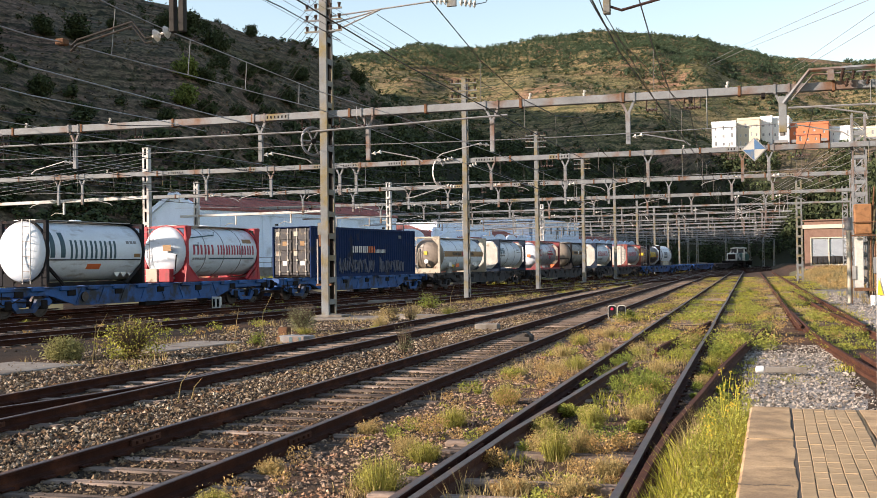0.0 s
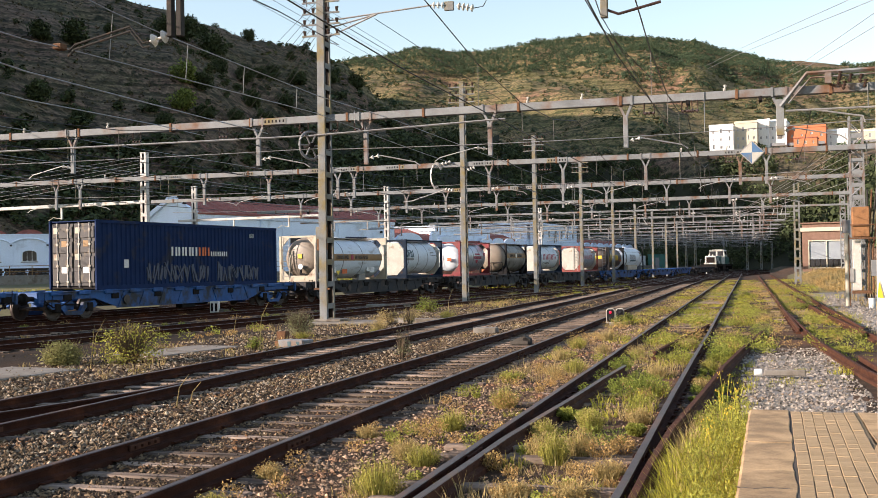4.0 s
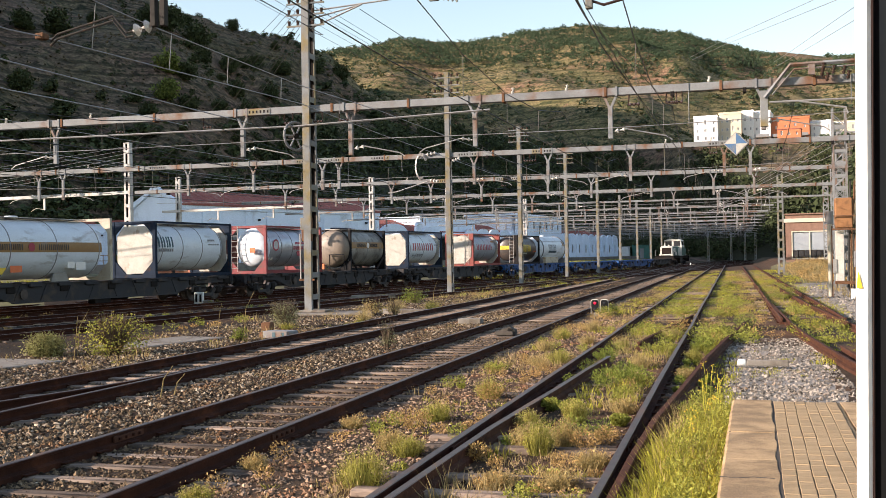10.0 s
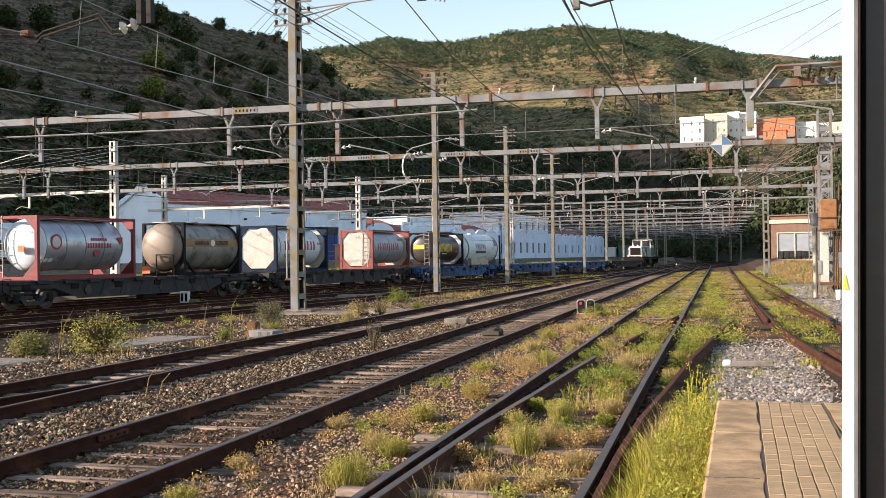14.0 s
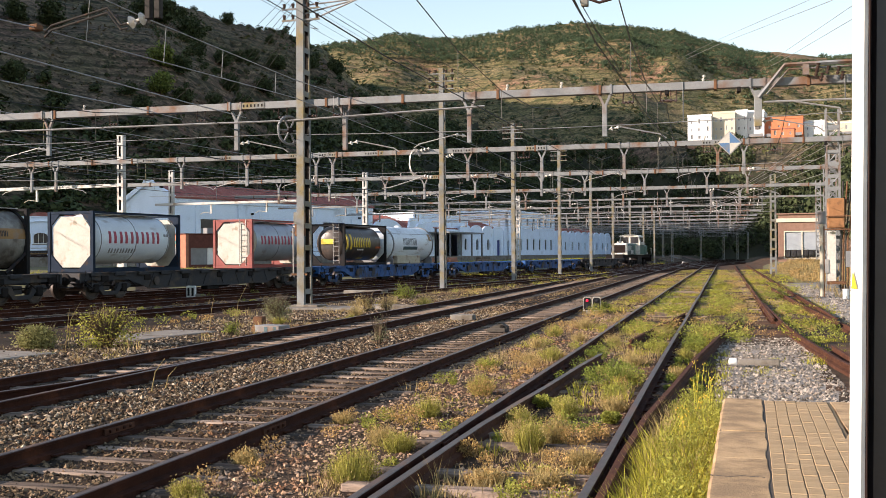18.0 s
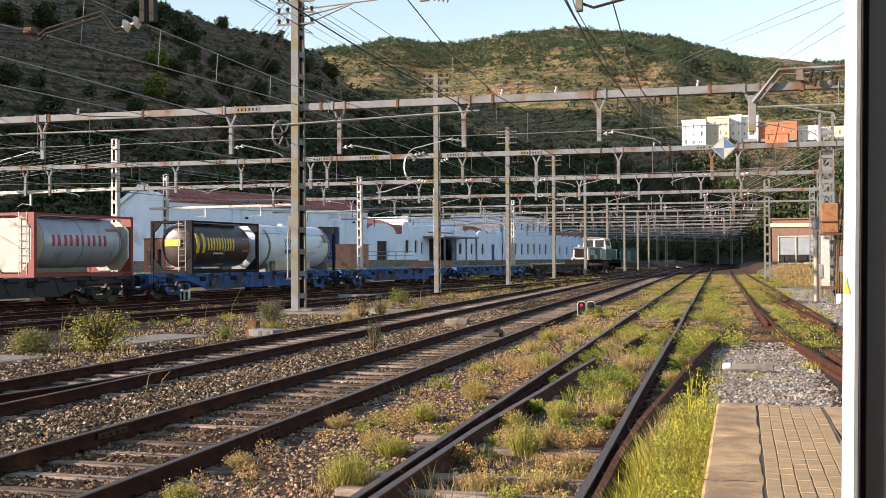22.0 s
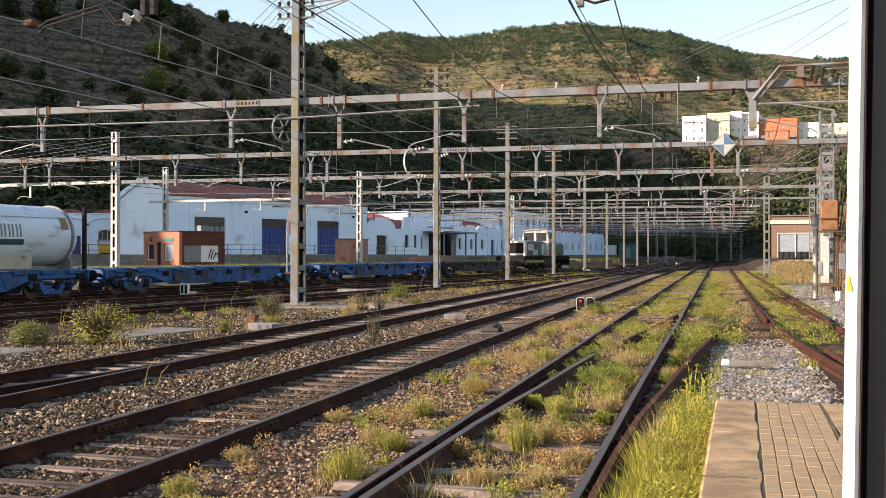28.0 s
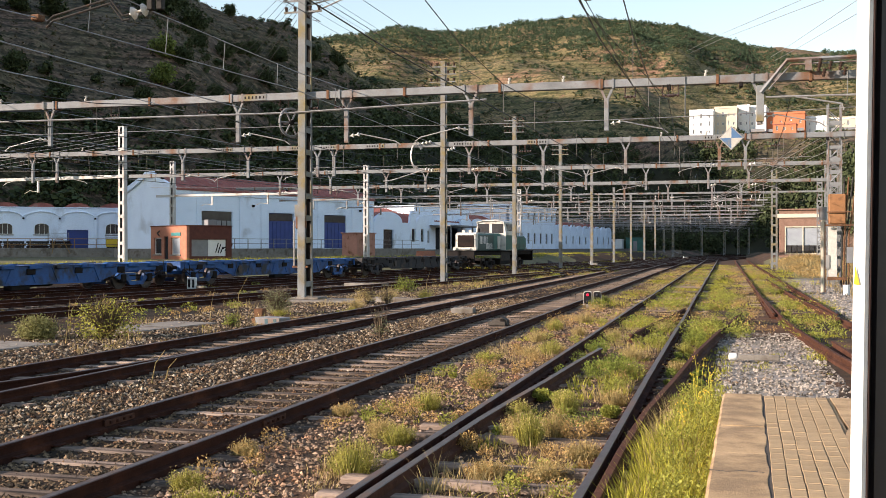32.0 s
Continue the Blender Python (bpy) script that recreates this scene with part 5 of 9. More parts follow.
wire([(-2.6, -1, 6.9), (-2.3, 18, 6.0), (-1.8, 37.5, 6.95)], 0.009)
for side in (9.2, 4.3, 0.0, -4.4):
    catenary(siding(side, -48), siding(side, 180), 11)
# feeder and return wires high along the masts
for x, z in ((-15.9, 11.9), (-15.55, 11.9), (-14.95, 11.5), (-14.6, 11.5), (-15.9, 11.1), (-14.6, 10.7)):
    wire([(x - 0.4, -8, z + 0.6), (x, 37.3, z), (x, 57, z - 0.05), (x, 76, z - 0.6), (x, 95, z - 0.7), (x, 190, z - 2.2)], 0.008)
# wires fanning from the nearest mast head to the far side of the sidings
for k in range(7):
    p = siding(-11.1 - 3 * k, 14.6 + 5 * k, 9.2 - 0.2 * k)
    wire([(-15.5, 37.3, 12.0 - 0.25 * k), tuple(p)], 0.012, sag=0.4)
for k in range(6):
    p, q = siding(-11.1, 14.6, 9.2 - 0.22 * k), siding(-24 - 3 * k, 2 + 3 * k, 6.2)
    wire([tuple(p), tuple(q)], 0.012, "wirel", 0.2)
for k, (z0, z1) in enumerate(((8.9, 7.4), (8.2, 7.0), (7.7, 6.6), (7.2, 6.4), (9.8, 8.2))):
    p, q = siding(-2 - 4 * k, -44 + 6 * k), siding(0 - 3.5 * k, 70)
    wire([(p.x, p.y, z0), (q.x, q.y, z1)], 0.014, "wirel", 0.5)
# pale cross tube and cross wires at the gantries
wire([(-46, 37.1, 7.12), (-15.6, 37.1, 7.02), (-8.2, 37.1, 7.25)], 0.035, "wirel", label="pale steel cross tube below the gantry")
for i, y in enumerate(GANTRY_Y[:9]):
    wire([(-44, y - 0.2, 6.75), (-15.2, y - 0.2, 6.55)], 0.014, "wirel", 0.1)
    wire([(-15.2, y - 0.2, 6.5), (4.5, y - 0.2, 6.6)], 0.014, "wirel", 0.15)
rng = random.Random(15)
for i, y in enumerate(GANTRY_Y):
    if i > 3:
        wire([(-38, y - 0.25, 7.05), (-14, y - 0.25, 6.95), (4.6, y - 0.25, 7.08)], 0.022, "wirel")
        wire([(-38, y - 0.25, 6.1), (4.6, y - 0.25, 6.15)], 0.018, "wirel", 0.12)
    if 3 < i < 9:
        cl = thing("insulator_string", "pale insulators and rods hung on the far gantry", "insulator", "far insulators")
        for k in range(6):
            x = rng.uniform(-34, 4)
            part("insulator", insulator(G(), (x, y - 0.28, 7.5), (x + rng.uniform(-0.2, 0.5), y - 0.28, 7.1 - rng.uniform(0, 0.4)), 0.08, 2), M["masth"], cl, smooth=True)
            part("rod", G().tube([(x + 0.3, y - 0.28, 8.3 + rng.uniform(0, 0.5)), (x + 0.3, y - 0.28, 6.2)], 0.03, 4), M["beam"], cl)
for dx, dz in ((0.0, 0.0), (0.12, -0.22)):
    wire([(-2.9 + dx, 86, 17.4 + dz), (-0.38 + dx, 60, 13.5 + dz), (2.55 + dx, 29.9, 8.8 + dz), (4.6 + dx, 9, 5.6 + dz)], 0.009, "wirel")
    wire([(2.25 + dx, 57, 11.7 + dz), (2.42 + dx, 45, 10.04 + dz), (2.70 + dx, 24.9, 7.34 + dz), (2.85 + dx, 14, 5.9 + dz)], 0.008, "wirel")
for k in range(6):
    wire([(5.9, 57.6, 8.8 - 0.5 * k), (0.5 - 0.8 * k, 90 + 9 * k, 6.8)], 0.014, "wirel", 0.1)


# ---- the train: container wagons pushed by a shunting engine ----
FLOOR = 1.155 + 0.175  # top of the wagon floor over the ground
RAIL_TOP = 0.175
TRAIN = []  # (thing, metres along the track at the start of the clip)
WHEELS = []


def on_train(ob, s):
    TRAIN.append((ob, s))
    ob.matrix_basis = Matrix.Translation(siding(0, s)) @ Matrix.Rotation(-LEAN, 4, "Z")
    return ob


def wheelset(parent, y, r=0.46):
    g = G()
    for e in (-1, 1):
        x = e * (GAUGE / 2 + 0.02)
        m = Matrix.Rotation(radians(-90), 4, "Z")
        g.lathe([(x - 0.065, r * 0.3), (x - 0.065, r * 0.98), (x + 0.02, r), (x + 0.065 * 1, r * 1.0 if e > 0 else r * 0.98), (x + 0.07, r * 0.82), (x + 0.045, r * 0.78), (x + 0.045, r * 0.3), (x + 0.10, r * 0.28), (x + 0.10, r * 0.1)], 20, m)
    g.tube([(-1.05, 0, 0), (1.05, 0, 0)], 0.08, 8)
    for k in range(4):
        a = k * math.pi / 2
        for e in (-1, 1):
            x = e * (GAUGE / 2 + 0.07)
            g.box(x - 0.006, x + 0.006, 0.2 * math.cos(a) - 0.03, 0.2 * math.cos(a) + 0.03, 0.2 * math.sin(a) - 0.03, 0.2 * math.sin(a) + 0.03)
    ob = part("wheelset", g, M["wheel"], parent, smooth=True)
    ob.location = (0, y, RAIL_TOP + r)
    WHEELS.append((ob, r, y))
    return ob


def bogie(parent, y, m="under"):
    b = part("bogie", G().box(-0.9, 0.9, y - 0.25, y + 0.25, 0.55, 0.88, 0.03), M[m], parent)
    for e in (-1, 1):
        x = e * 1.06
        g = G().prism([(y - 1.35, 0.74), (y - 1.2, 0.90), (y - 0.55, 0.86), (y - 0.35, 0.52), (y + 0.35, 0.52), (y + 0.55, 0.86), (y + 1.2, 0.90), (y + 1.35, 0.74), (y + 1.2, 0.62), (y + 0.7, 0.62), (y + 0.45, 0.36), (y - 0.45, 0.36), (y - 0.7, 0.62), (y - 1.2, 0.62)], x - 0.07, x + 0.07, "x")
        part("side_frame", g, M[m], b)
        for k in (-0.9, 0.9):
            part("axle_box", G().box(x - 0.13, x + 0.13, y + k - 0.17, y + k + 0.17, 0.48, 0.84, 0.04), M["under"], b)
            for j in (-0.28, 0.28):
                part("spring", G().lathe([(0.0, 0.07), (0.22, 0.07)], 8, Matrix.Translation((x, y + k + j, 0.60)) @ Matrix.Rotation(radians(90), 4, "X")), M["wheel"], b)
    for k in (-0.9, 0.9):
        wheelset(b, y + k)
    return b


def buffers(parent, y, e, z=1.06 + 0.0):
    for x in (-0.95, 0.95):
        part("buffer", G().lathe([(0, 0.09), (0.28, 0.09), (0.29, 0.13), (0.5, 0.12), (0.52, 0.23), (0.56, 0.24), (0.58, 0.2)], 14, Matrix.Translation((x, y, z)) @ Matrix.Rotation(0 if e > 0 else math.pi, 4, "Z")), M["under"], parent, smooth=True)
    part("coupling", G().tube([(0, y, z), (0, y + e * 0.45, z - 0.12), (0, y + e * 0.6, z - 0.35)], 0.05, 6), M["under"], parent)


def flat_wagon(s, length, paint, label):
    w = thing("container_wagon", label, "railway wagon", "wagons of the train")
    L = length - 1.15
    y0, y1 = 0.58, 0.58 + L
    zf = FLOOR - 0.02
    for e in (-1, 1):
        x = e * 1.17
        b0, b1 = y0 + 4.0, y1 - 4.0
        prof = [(y0, zf), (y1, zf), (y1, zf - 0.30), (b1 + 0.9, zf - 0.32), (b1 - 0.5, zf - 0.74), (b0 + 0.5, zf - 0.74), (b0 - 0.9, zf - 0.32), (y0, zf - 0.30)]
        sill = part("side_sill", G().prism(prof, x - 0.02, x + 0.02, "x"), M[paint], w)
        part("top_flange", G().box(x - 0.10, x + 0.10, y0, y1, zf - 0.025, zf + 0.005), M[paint], sill)
        part("bottom_flange", G().box(x - 0.09, x + 0.09, b0 + 0.5, b1 - 0.5, zf - 0.76, zf - 0.735), M[paint], sill)
        n = 8
        for i in range(n):
            y = b0 + 0.7 + (b1 - b0 - 1.4) * i / (n - 1)
            t = Matrix.Translation((x + e * 0.04, y, zf - 0.37)) @ Matrix.Rotation(radians(-28 if i < n / 2 else 28), 4, "X")
            part("rib", G().box(-0.022, 0.008, -0.02, 0.02, -0.34, 0.34, m=t), M[paint], sill)
        i = 0
        for k in range(12):
            y = y0 + 0.9 + (L - 1.8) * k / 11
            part("container_spigot", G().box(x - 0.13, x + 0.13, y - 0.34, y + 0.34, zf - 0.15, zf + 0.03, 0.03), M[paint], sill)
    for k in range(9):
        y = y0 + 0.4 + (L - 0.8) * k / 8
        part("cross_member", G().box(-1.15, 1.15, y - 0.09, y + 0.09, zf - 0.22, zf - 0.01), M[paint], w)
    part("centre_sill", G().box(-0.25, 0.25, y0, y1, zf - 0.42, zf - 0.23), M[paint], w)
    part("brake_pipe", G().tube([(0.95, y0 + 0.6, zf - 0.5), (0.9, y0 + 4.5, zf - 0.62), (0.9, y1 - 4.5, zf - 0.62), (0.95, y1 - 0.6, zf - 0.5)], 0.03, 5), M["under"], w)
    part("air_tank", G().tube([(0.7, (y0 + y1) / 2 - 2.2, zf - 0.55), (0.7, (y0 + y1) / 2 - 1.0, zf - 0.55)], 0.2, 10), M["under"], w, smooth=True)
    for k in range(7):
        y = y0 + 1.0 + (L - 2.0) * k / 6
        part("hose", G().tube([(1.1, y - 0.6, zf - 0.35), (1.16, y - 0.2, zf - 0.62), (1.14, y + 0.3, zf - 0.55), (1.08, y + 0.8, zf - 0.36)], 0.025, 5), M["under"], w)
        part("lashing_box", G().box(1.12, 1.24, y + 0.3, y + 0.75, zf - 0.36, zf - 0.12, 0.02), M["under"], w)
    part("brake_wheel", G().lathe([(-0.02, 0.2), (0.02, 0.2)], 12, Matrix.Translation((1.24, y0 + 5.0, zf - 0.42)) @ Matrix.Rotation(radians(-90), 4, "Z")), M["wheel"], w)
    for y, e in ((y0, -1), (y1, 1)):
        part("headstock", G().box(-1.25, 1.25, y - 0.06, y + 0.06, zf - 0.42, zf + 0.01, 0.02), M[paint], w)
        buffers(w, y + e * 0.06, e)
        part("handrail", G().tube([(1.22, y - e * 0.25, zf - 0.55), (1.27, y - e * 0.25, zf + 0.1), (1.27, y - e * 0.65, zf + 0.1), (1.22, y - e * 0.65, zf - 0.55)], 0.018, 5), M["under"], w)
    bogie(w, 2.55, paint)
    bogie(w, length - 2.55, paint)
    part("brake_box", G().box(0.8, 1.2, length / 2 - 0.5, length / 2 + 0.5, zf - 0.95, zf - 0.76, 0.03), M["under"], w)
    part("air_tank", G().lathe([(-0.6, 0.1), (-0.55, 0.19), (0.55, 0.19), (0.6, 0.1)], 12, Matrix.Translation((0.3, length / 2 + 2, 0.62))), M["under"], w, smooth=True)
    return on_train(w, s)


BOUND = [-9.75, 9.97, 29.85, 50.05, 69.6, 89.85, 109.15, 128.25, 147.3, 166.9]
PAINTS = ["wagblue", "wagblue", "wagdark", "wagdark", "wagdark", "wagblue", "wagblue", "wagblue", "wagdark"]
NOTES = ["bright blue container wagon carrying two tank containers", "bright blue container wagon carrying a long box container", "dark grey container wagon with dirty bogies", "dark grey container wagon with dirty bogies",
         "dark grey container wagon with dirty bogies", "dirty blue container wagon carrying two tanks", "empty bright blue container wagon", "empty dull blue container wagon", "empty dark container wagon next to the engine"]
for i in range(9):
    flat_wagon(BOUND[i], BOUND[i + 1] - BOUND[i], PAINTS[i], NOTES[i])


def word(parent, y0, y1, zc, h, n, m, x, gap=0.25, name="lettering_bar", curve_r=None, zr=None):
    """Plain upright bars where lettering stands on a side: n blocks from y0 to y1; curve_r: the radius of a tank they lie on."""
    w = (y1 - y0) / n
    steps = 6 if curve_r else 1
    for i in range(n):
        a, b = y0 + i * w, y0 + (i + 1) * w - w * gap
        k = (b - a) * 0.30
        for ya, yb in ((a, a + k), (b - k, b)) if h > 0.18 else ((a, b),):
            g = G()
            for j in range(steps):
                za, zb = zc + h * (j / steps - 0.5), zc + h * ((j + 1) / steps - 0.5)
                xa = math.sqrt(max(0.0, curve_r ** 2 - (za - zr) ** 2)) if curve_r else x
                xb = math.sqrt(max(0.0, curve_r ** 2 - (zb - zr) ** 2)) if curve_r else x
                g.add([(xa + 0.012, ya, za), (xa + 0.012, yb, za), (xb + 0.012, yb, zb), (xb + 0.012, ya, zb), (xa - 0.01, ya, za), (xa - 0.01, yb, za), (xb - 0.01, yb, zb), (xb - 0.01, ya, zb)],
                      [(0, 1, 2, 3), (7, 6, 5, 4), (0, 4, 5, 1), (3, 2, 6, 7), (0, 3, 7, 4), (1, 5, 6, 2)])
            part(name, g, M[m], parent)


def band(parent, y0, y1, z0, z1, R, zr, m, name="colour_band", lift=0.006, n=8):
    """A strip painted on the side of a tank."""
    g = G()
    vs = []
    for j in range(n + 1):
        z = z0 + (z1 - z0) * j / n
        x = math.sqrt(max(0.0, (R + lift) ** 2 - (z - zr) ** 2))
        vs += [(x, y0, z), (x, y1, z), (x - 0.02, y0, z), (x - 0.02, y1, z)]
    fs = [(4 * j, 4 * j + 1, 4 * j + 5, 4 * j + 4) for j in range(n)] + [(4 * j + 2, 4 * j, 4 * j + 4, 4 * j + 6) for j in range(n)] + [(4 * j + 1, 4 * j + 3, 4 * j + 7, 4 * j + 5) for j in range(n)]
    fs += [(0, 2, 3, 1), (4 * n, 4 * n + 1, 4 * n + 3, 4 * n + 2)]
    g.add(vs, fs)
    return part(name, g, M[m], parent)


def tank_container(s, L, H, label, tank="tankw", frame="frblack", style="full", R=1.14, ring_n=4, ladder=0, dome="tankw", bulge=0.42, walk_top=True, plate="", rails=True):
    """A tank in a frame; local y runs along the train from the near end, the side that shows is +x."""
    t = thing("tank_container", label, "tank container", "tank containers on the train")
    z0, W2 = FLOOR, 1.22
    zr = z0 + H - R - (0.12 if style == "full" else 0.02)
    inset = 0.30 if style == "full" else 0.12
    a, b = inset, L - inset
    k = 8
    # dome: from the pole at a to the shell at a + bulge
    dome_prof = [(a + bulge * (1 - math.cos(i / k * math.pi / 2)), max(0.03, R * math.sin(i / k * math.pi / 2) ** 0.75)) for i in range(k + 1)]
    shell = dome_prof + [(b - (p - a), q) for p, q in dome_prof[::-1]]
    Tz = Matrix.Translation((0, 0, zr))
    body = part("tank", G().lathe(shell, 36, Tz), M[tank], t, smooth=True)
    for i in range(ring_n):
        y = a + bulge + (b - a - 2 * bulge) * i / max(1, ring_n - 1)
        part("stiffening_ring", G().lathe([(y - 0.022, R - 0.01), (y - 0.018, R + 0.013), (y + 0.018, R + 0.013), (y + 0.022, R - 0.01)], 36, Tz), M["greyp"], body, "dark seam ring", smooth=True)
    if dome != tank:
        part("dome_cap", G().lathe([(p - 0.012, q + 0.004) for p, q in dome_prof[:-1]] + [(a + bulge - 0.012, R + 0.008), (a + bulge + 0.02, R + 0.003)], 36, Tz), M[dome], body, smooth=True)
    part("manway", G().lathe([(0, 0.25), (0.16, 0.25), (0.18, 0.20)], 16, Matrix.Translation((0, L / 2, zr + R - 0.05)) @ Matrix.Rotation(radians(90), 4, "X")), M[tank], body)
    p = 0.075
    if style == "full":
        for y in (0, L - 2 * p):
            e = part("end_frame", G().box(-W2, -W2 + 2 * p, y, y + 2 * p, z0, z0 + H, 0.01), M[frame], t)
            part("corner_post", G().box(W2 - 2 * p, W2, y, y + 2 * p, z0, z0 + H, 0.01), M[frame], e)
            part("end_rail", G().box(-W2 + 2 * p, W2 - 2 * p, y + 0.02, y + 2 * p - 0.02, z0, z0 + 0.16, 0.01), M[frame], e)
            part("end_rail", G().box(-W2 + 2 * p, W2 - 2 * p, y + 0.02, y + 2 * p - 0.02, z0 + H - 0.12, z0 + H, 0.01), M[frame], e)
            for ex in (-1, 1):
                for ez in (0, 1):
                    zz = z0 + (0.16 if not ez else H - 0.12)
                    dz = 0.62 if not ez else -0.5
                    part("corner_brace", G().prism([(ex * (W2 - 2 * p), zz), (ex * (W2 - 2 * p), zz + dz), (ex * (W2 - 2 * p - abs(dz)), zz)], y + 0.03, y + 0.11), M[frame], e)
        for ex in (-1, 1) if rails else ():
            x = ex * (W2 - 0.05)
            part("top_rail", G().box(x - 0.045, x + 0.045, 2 * p, L - 2 * p, z0 + H - 0.10, z0 + H - 0.01), M[frame], t)
            part("bottom_rail", G().box(x - 0.05, x + 0.05, 2 * p, L - 2 * p, z0 + 0.02, z0 + 0.17), M[frame], t)
    else:
        for y, e in ((a + bulge - 0.02, 1), (b - bulge - 0.10, -1)):
            rim = part("end_ring", G().lathe([(y, R * 0.97), (y, R + 0.06), (y + 0.12, R + 0.06), (y + 0.12, R * 0.97)], 36, Tz), M[frame], t, smooth=True)
            for ex in (-1, 1):
                if style == "hoop":
                    part("corner_post", G().box(ex * W2 - (0.16 if ex > 0 else 0), ex * W2 + (0 if ex > 0 else 0.16), y - 0.02, y + 0.14, z0, z0 + H, 0.01), M[frame], rim)
                    part("saddle_brace", G().tube([(ex * 1.12, y + 0.06, z0 + 0.85), (ex * 1.12, y + e * 1.0, z0 + 0.06)], 0.07, 6), M[frame], rim)
                part("saddle", G().prism([(ex * 0.5, z0), (ex * 1.18, z0), (ex * 1.18, z0 + 0.35), (ex * 0.9, zr - R * 0.62), (ex * 0.5, zr - R * 0.85)], y, y + 0.12), M[frame], rim)
            if style == "hoop":
                part("end_rail", G().box(-W2 + 0.16, W2 - 0.16, y, y + 0.10, z0 + H - 0.10, z0 + H), M[frame], rim)
        part("skid", G().box(-0.5, 0.5, a + bulge, b - bulge, z0, z0 + 0.14), M[frame], t)
    if plate:
        c = 0.98
        zc = z0 + H / 2
        for y in (0.09, L - 0.14):
            part("end_plate", G().prism([(-c, zc - 0.62), (-0.6, zc - c - 0.1), (0.6, zc - c - 0.1), (c, zc - 0.62), (c, zc + 0.62), (0.6, zc + c + 0.1), (-0.6, zc + c + 0.1), (-c, zc + 0.62)], y, y + 0.05), M[plate], t, "dirty cream octagonal end plate")
    if ladder:
        x = 0.62 if ladder == 2 else -0.78
        y = 0.02 if style == "full" else a - 0.05
        g = G()
        for dx in (-0.2, 0.2):
            g.tube([(x + dx, y, z0 + 0.12), (x + dx, y, z0 + H + 0.02)], 0.022, 6)
        for i in range(8):
            g.tube([(x - 0.2, y, z0 + 0.32 + i * 0.29), (x + 0.2, y, z0 + 0.32 + i * 0.29)], 0.016, 5)
        part("ladder", g, M["wirel"], t)
    if walk_top:
        part("walkway", G().box(-0.55, 0.55, a + 0.5, b - 0.5, zr + R + 0.03, zr + R + 0.06), M["wirel"], t)
    on_train(t, s)
    return t, zr, R


def disc_placard(parent, x, y, z, r, m, n=4, turn=0.0, name="placard"):
    g = G().prism([(y + r * math.cos(turn + 2 * math.pi * k / n), z + r * math.sin(turn + 2 * math.pi * k / n)) for k in range(n)], x - 0.004, x + 0.012, "x")
    return part(name, g, M[m], parent)


def on_skin(R, zr, z, lift=0.012):
    return math.sqrt(max(0.0, R * R - (z - zr) ** 2)) + lift


# 1: white tank in black hoops
t, zr, R = tank_container(-6.74, 6.8, 2.60, "white tank container in black hoops with dark petrol lettering", "tankw", "frblack", "hoop", 1.20, 2, 2)
word(t, 0.75, 1.75, zr + 0.25, 1.0, 1, "petrol", 0, 0.2, curve_r=R, zr=zr)
word(t, 1.85, 4.7, zr + 0.08, 0.74, 5, "petrol", 0, 0.35, curve_r=R, zr=zr)
band(t, 0.63, 6.1, zr - 0.36, zr - 0.31, R, zr, "black", "dark_line")
band(t, 2.9, 3.7, zr - 0.72, zr - 0.50, R, zr, "orangep", "orange_sticker")
band(t, 5.65, 6.05, zr - 0.22, zr - 0.08, R, zr, "gold", "ochre_plate")
word(t, 5.2, 5.9, zr + 0.4, 0.12, 3, "greyp", 0, 0.3, curve_r=R, zr=zr)
for k in range(3):
    disc_placard(t, on_skin(R, zr, zr - 0.88), 4.95 + k * 0.42, zr - 0.88, 0.19, "whitep", name="hazard_placard")
# 2: white tank, red ends
t, zr, R = tank_container(2.04, 7.0, 2.62, "white tank container with red end frames and crimson lettering", "tankw", "frbright", "hoop", 1.18, 5, 1)
word(t, 1.05, 2.75, zr + 0.08, 0.46, 3, "crimson", 0, 0.22, curve_r=R, zr=zr)
word(t, 2.98, 6.15, zr + 0.08, 0.46, 7, "crimson", 0, 0.22, curve_r=R, zr=zr)
band(t, 2.3, 6.1, zr - 0.37, zr - 0.30, R, zr, "petrol", "dark_line")
word(t, 1.05, 2.1, zr - 0.34, 0.10, 6, "greyp", 0, 0.3, curve_r=R, zr=zr)
band(t, 5.2, 5.95, zr + 0.42, zr + 0.62, R, zr, "gold", "ochre_plate")
for yy, e in ((0.5, 1), (6.5, -1)):
    for z1, z2 in ((FLOOR + 0.02, FLOOR + 0.95), (FLOOR + 2.6, FLOOR + 1.75)):
        part("gusset", G().prism([(yy - e * 0.1, z1), (yy + e * 1.0 if z1 < z2 else yy + e * 0.4, z1), (yy + e * 0.35, (z1 + z2) / 2), (yy + e * 0.05, z2)], 1.14, 1.20, "x"), M["frbright"], t, "red corner gusset")
part("sign_panel", G().box(0.25, 0.72, -0.02, 0.0, zr + 0.02, zr + 0.30), M["gold"], t, "ochre plate on the dome")
part("valve_box", G().box(-0.75, -0.1, 0.0, 0.3, FLOOR + 0.02, FLOOR + 0.62, 0.02), M["frtan"], t)
part("valve_box", G().box(0.0, 0.62, 0.0, 0.3, FLOOR + 0.02, FLOOR + 0.62, 0.02), M["frbright"], t)
part("hose", G().tube([(1.19, 1.4, zr + 0.42), (1.2, 1.4, zr + 0.3), (0.95, 0.55, zr + 0.28), (0.85, 0.2, zr - 0.2), (0.85, 0.1, zr - 0.9)], 0.03, 6), M["black"], t)
part("rail_line", G().tube([(1.03, 0.8, zr + 0.62), (0.9, 3.0, zr + 0.80), (0.9, 3.0, zr + 0.95)], 0.03, 6), M["petrol"], t)


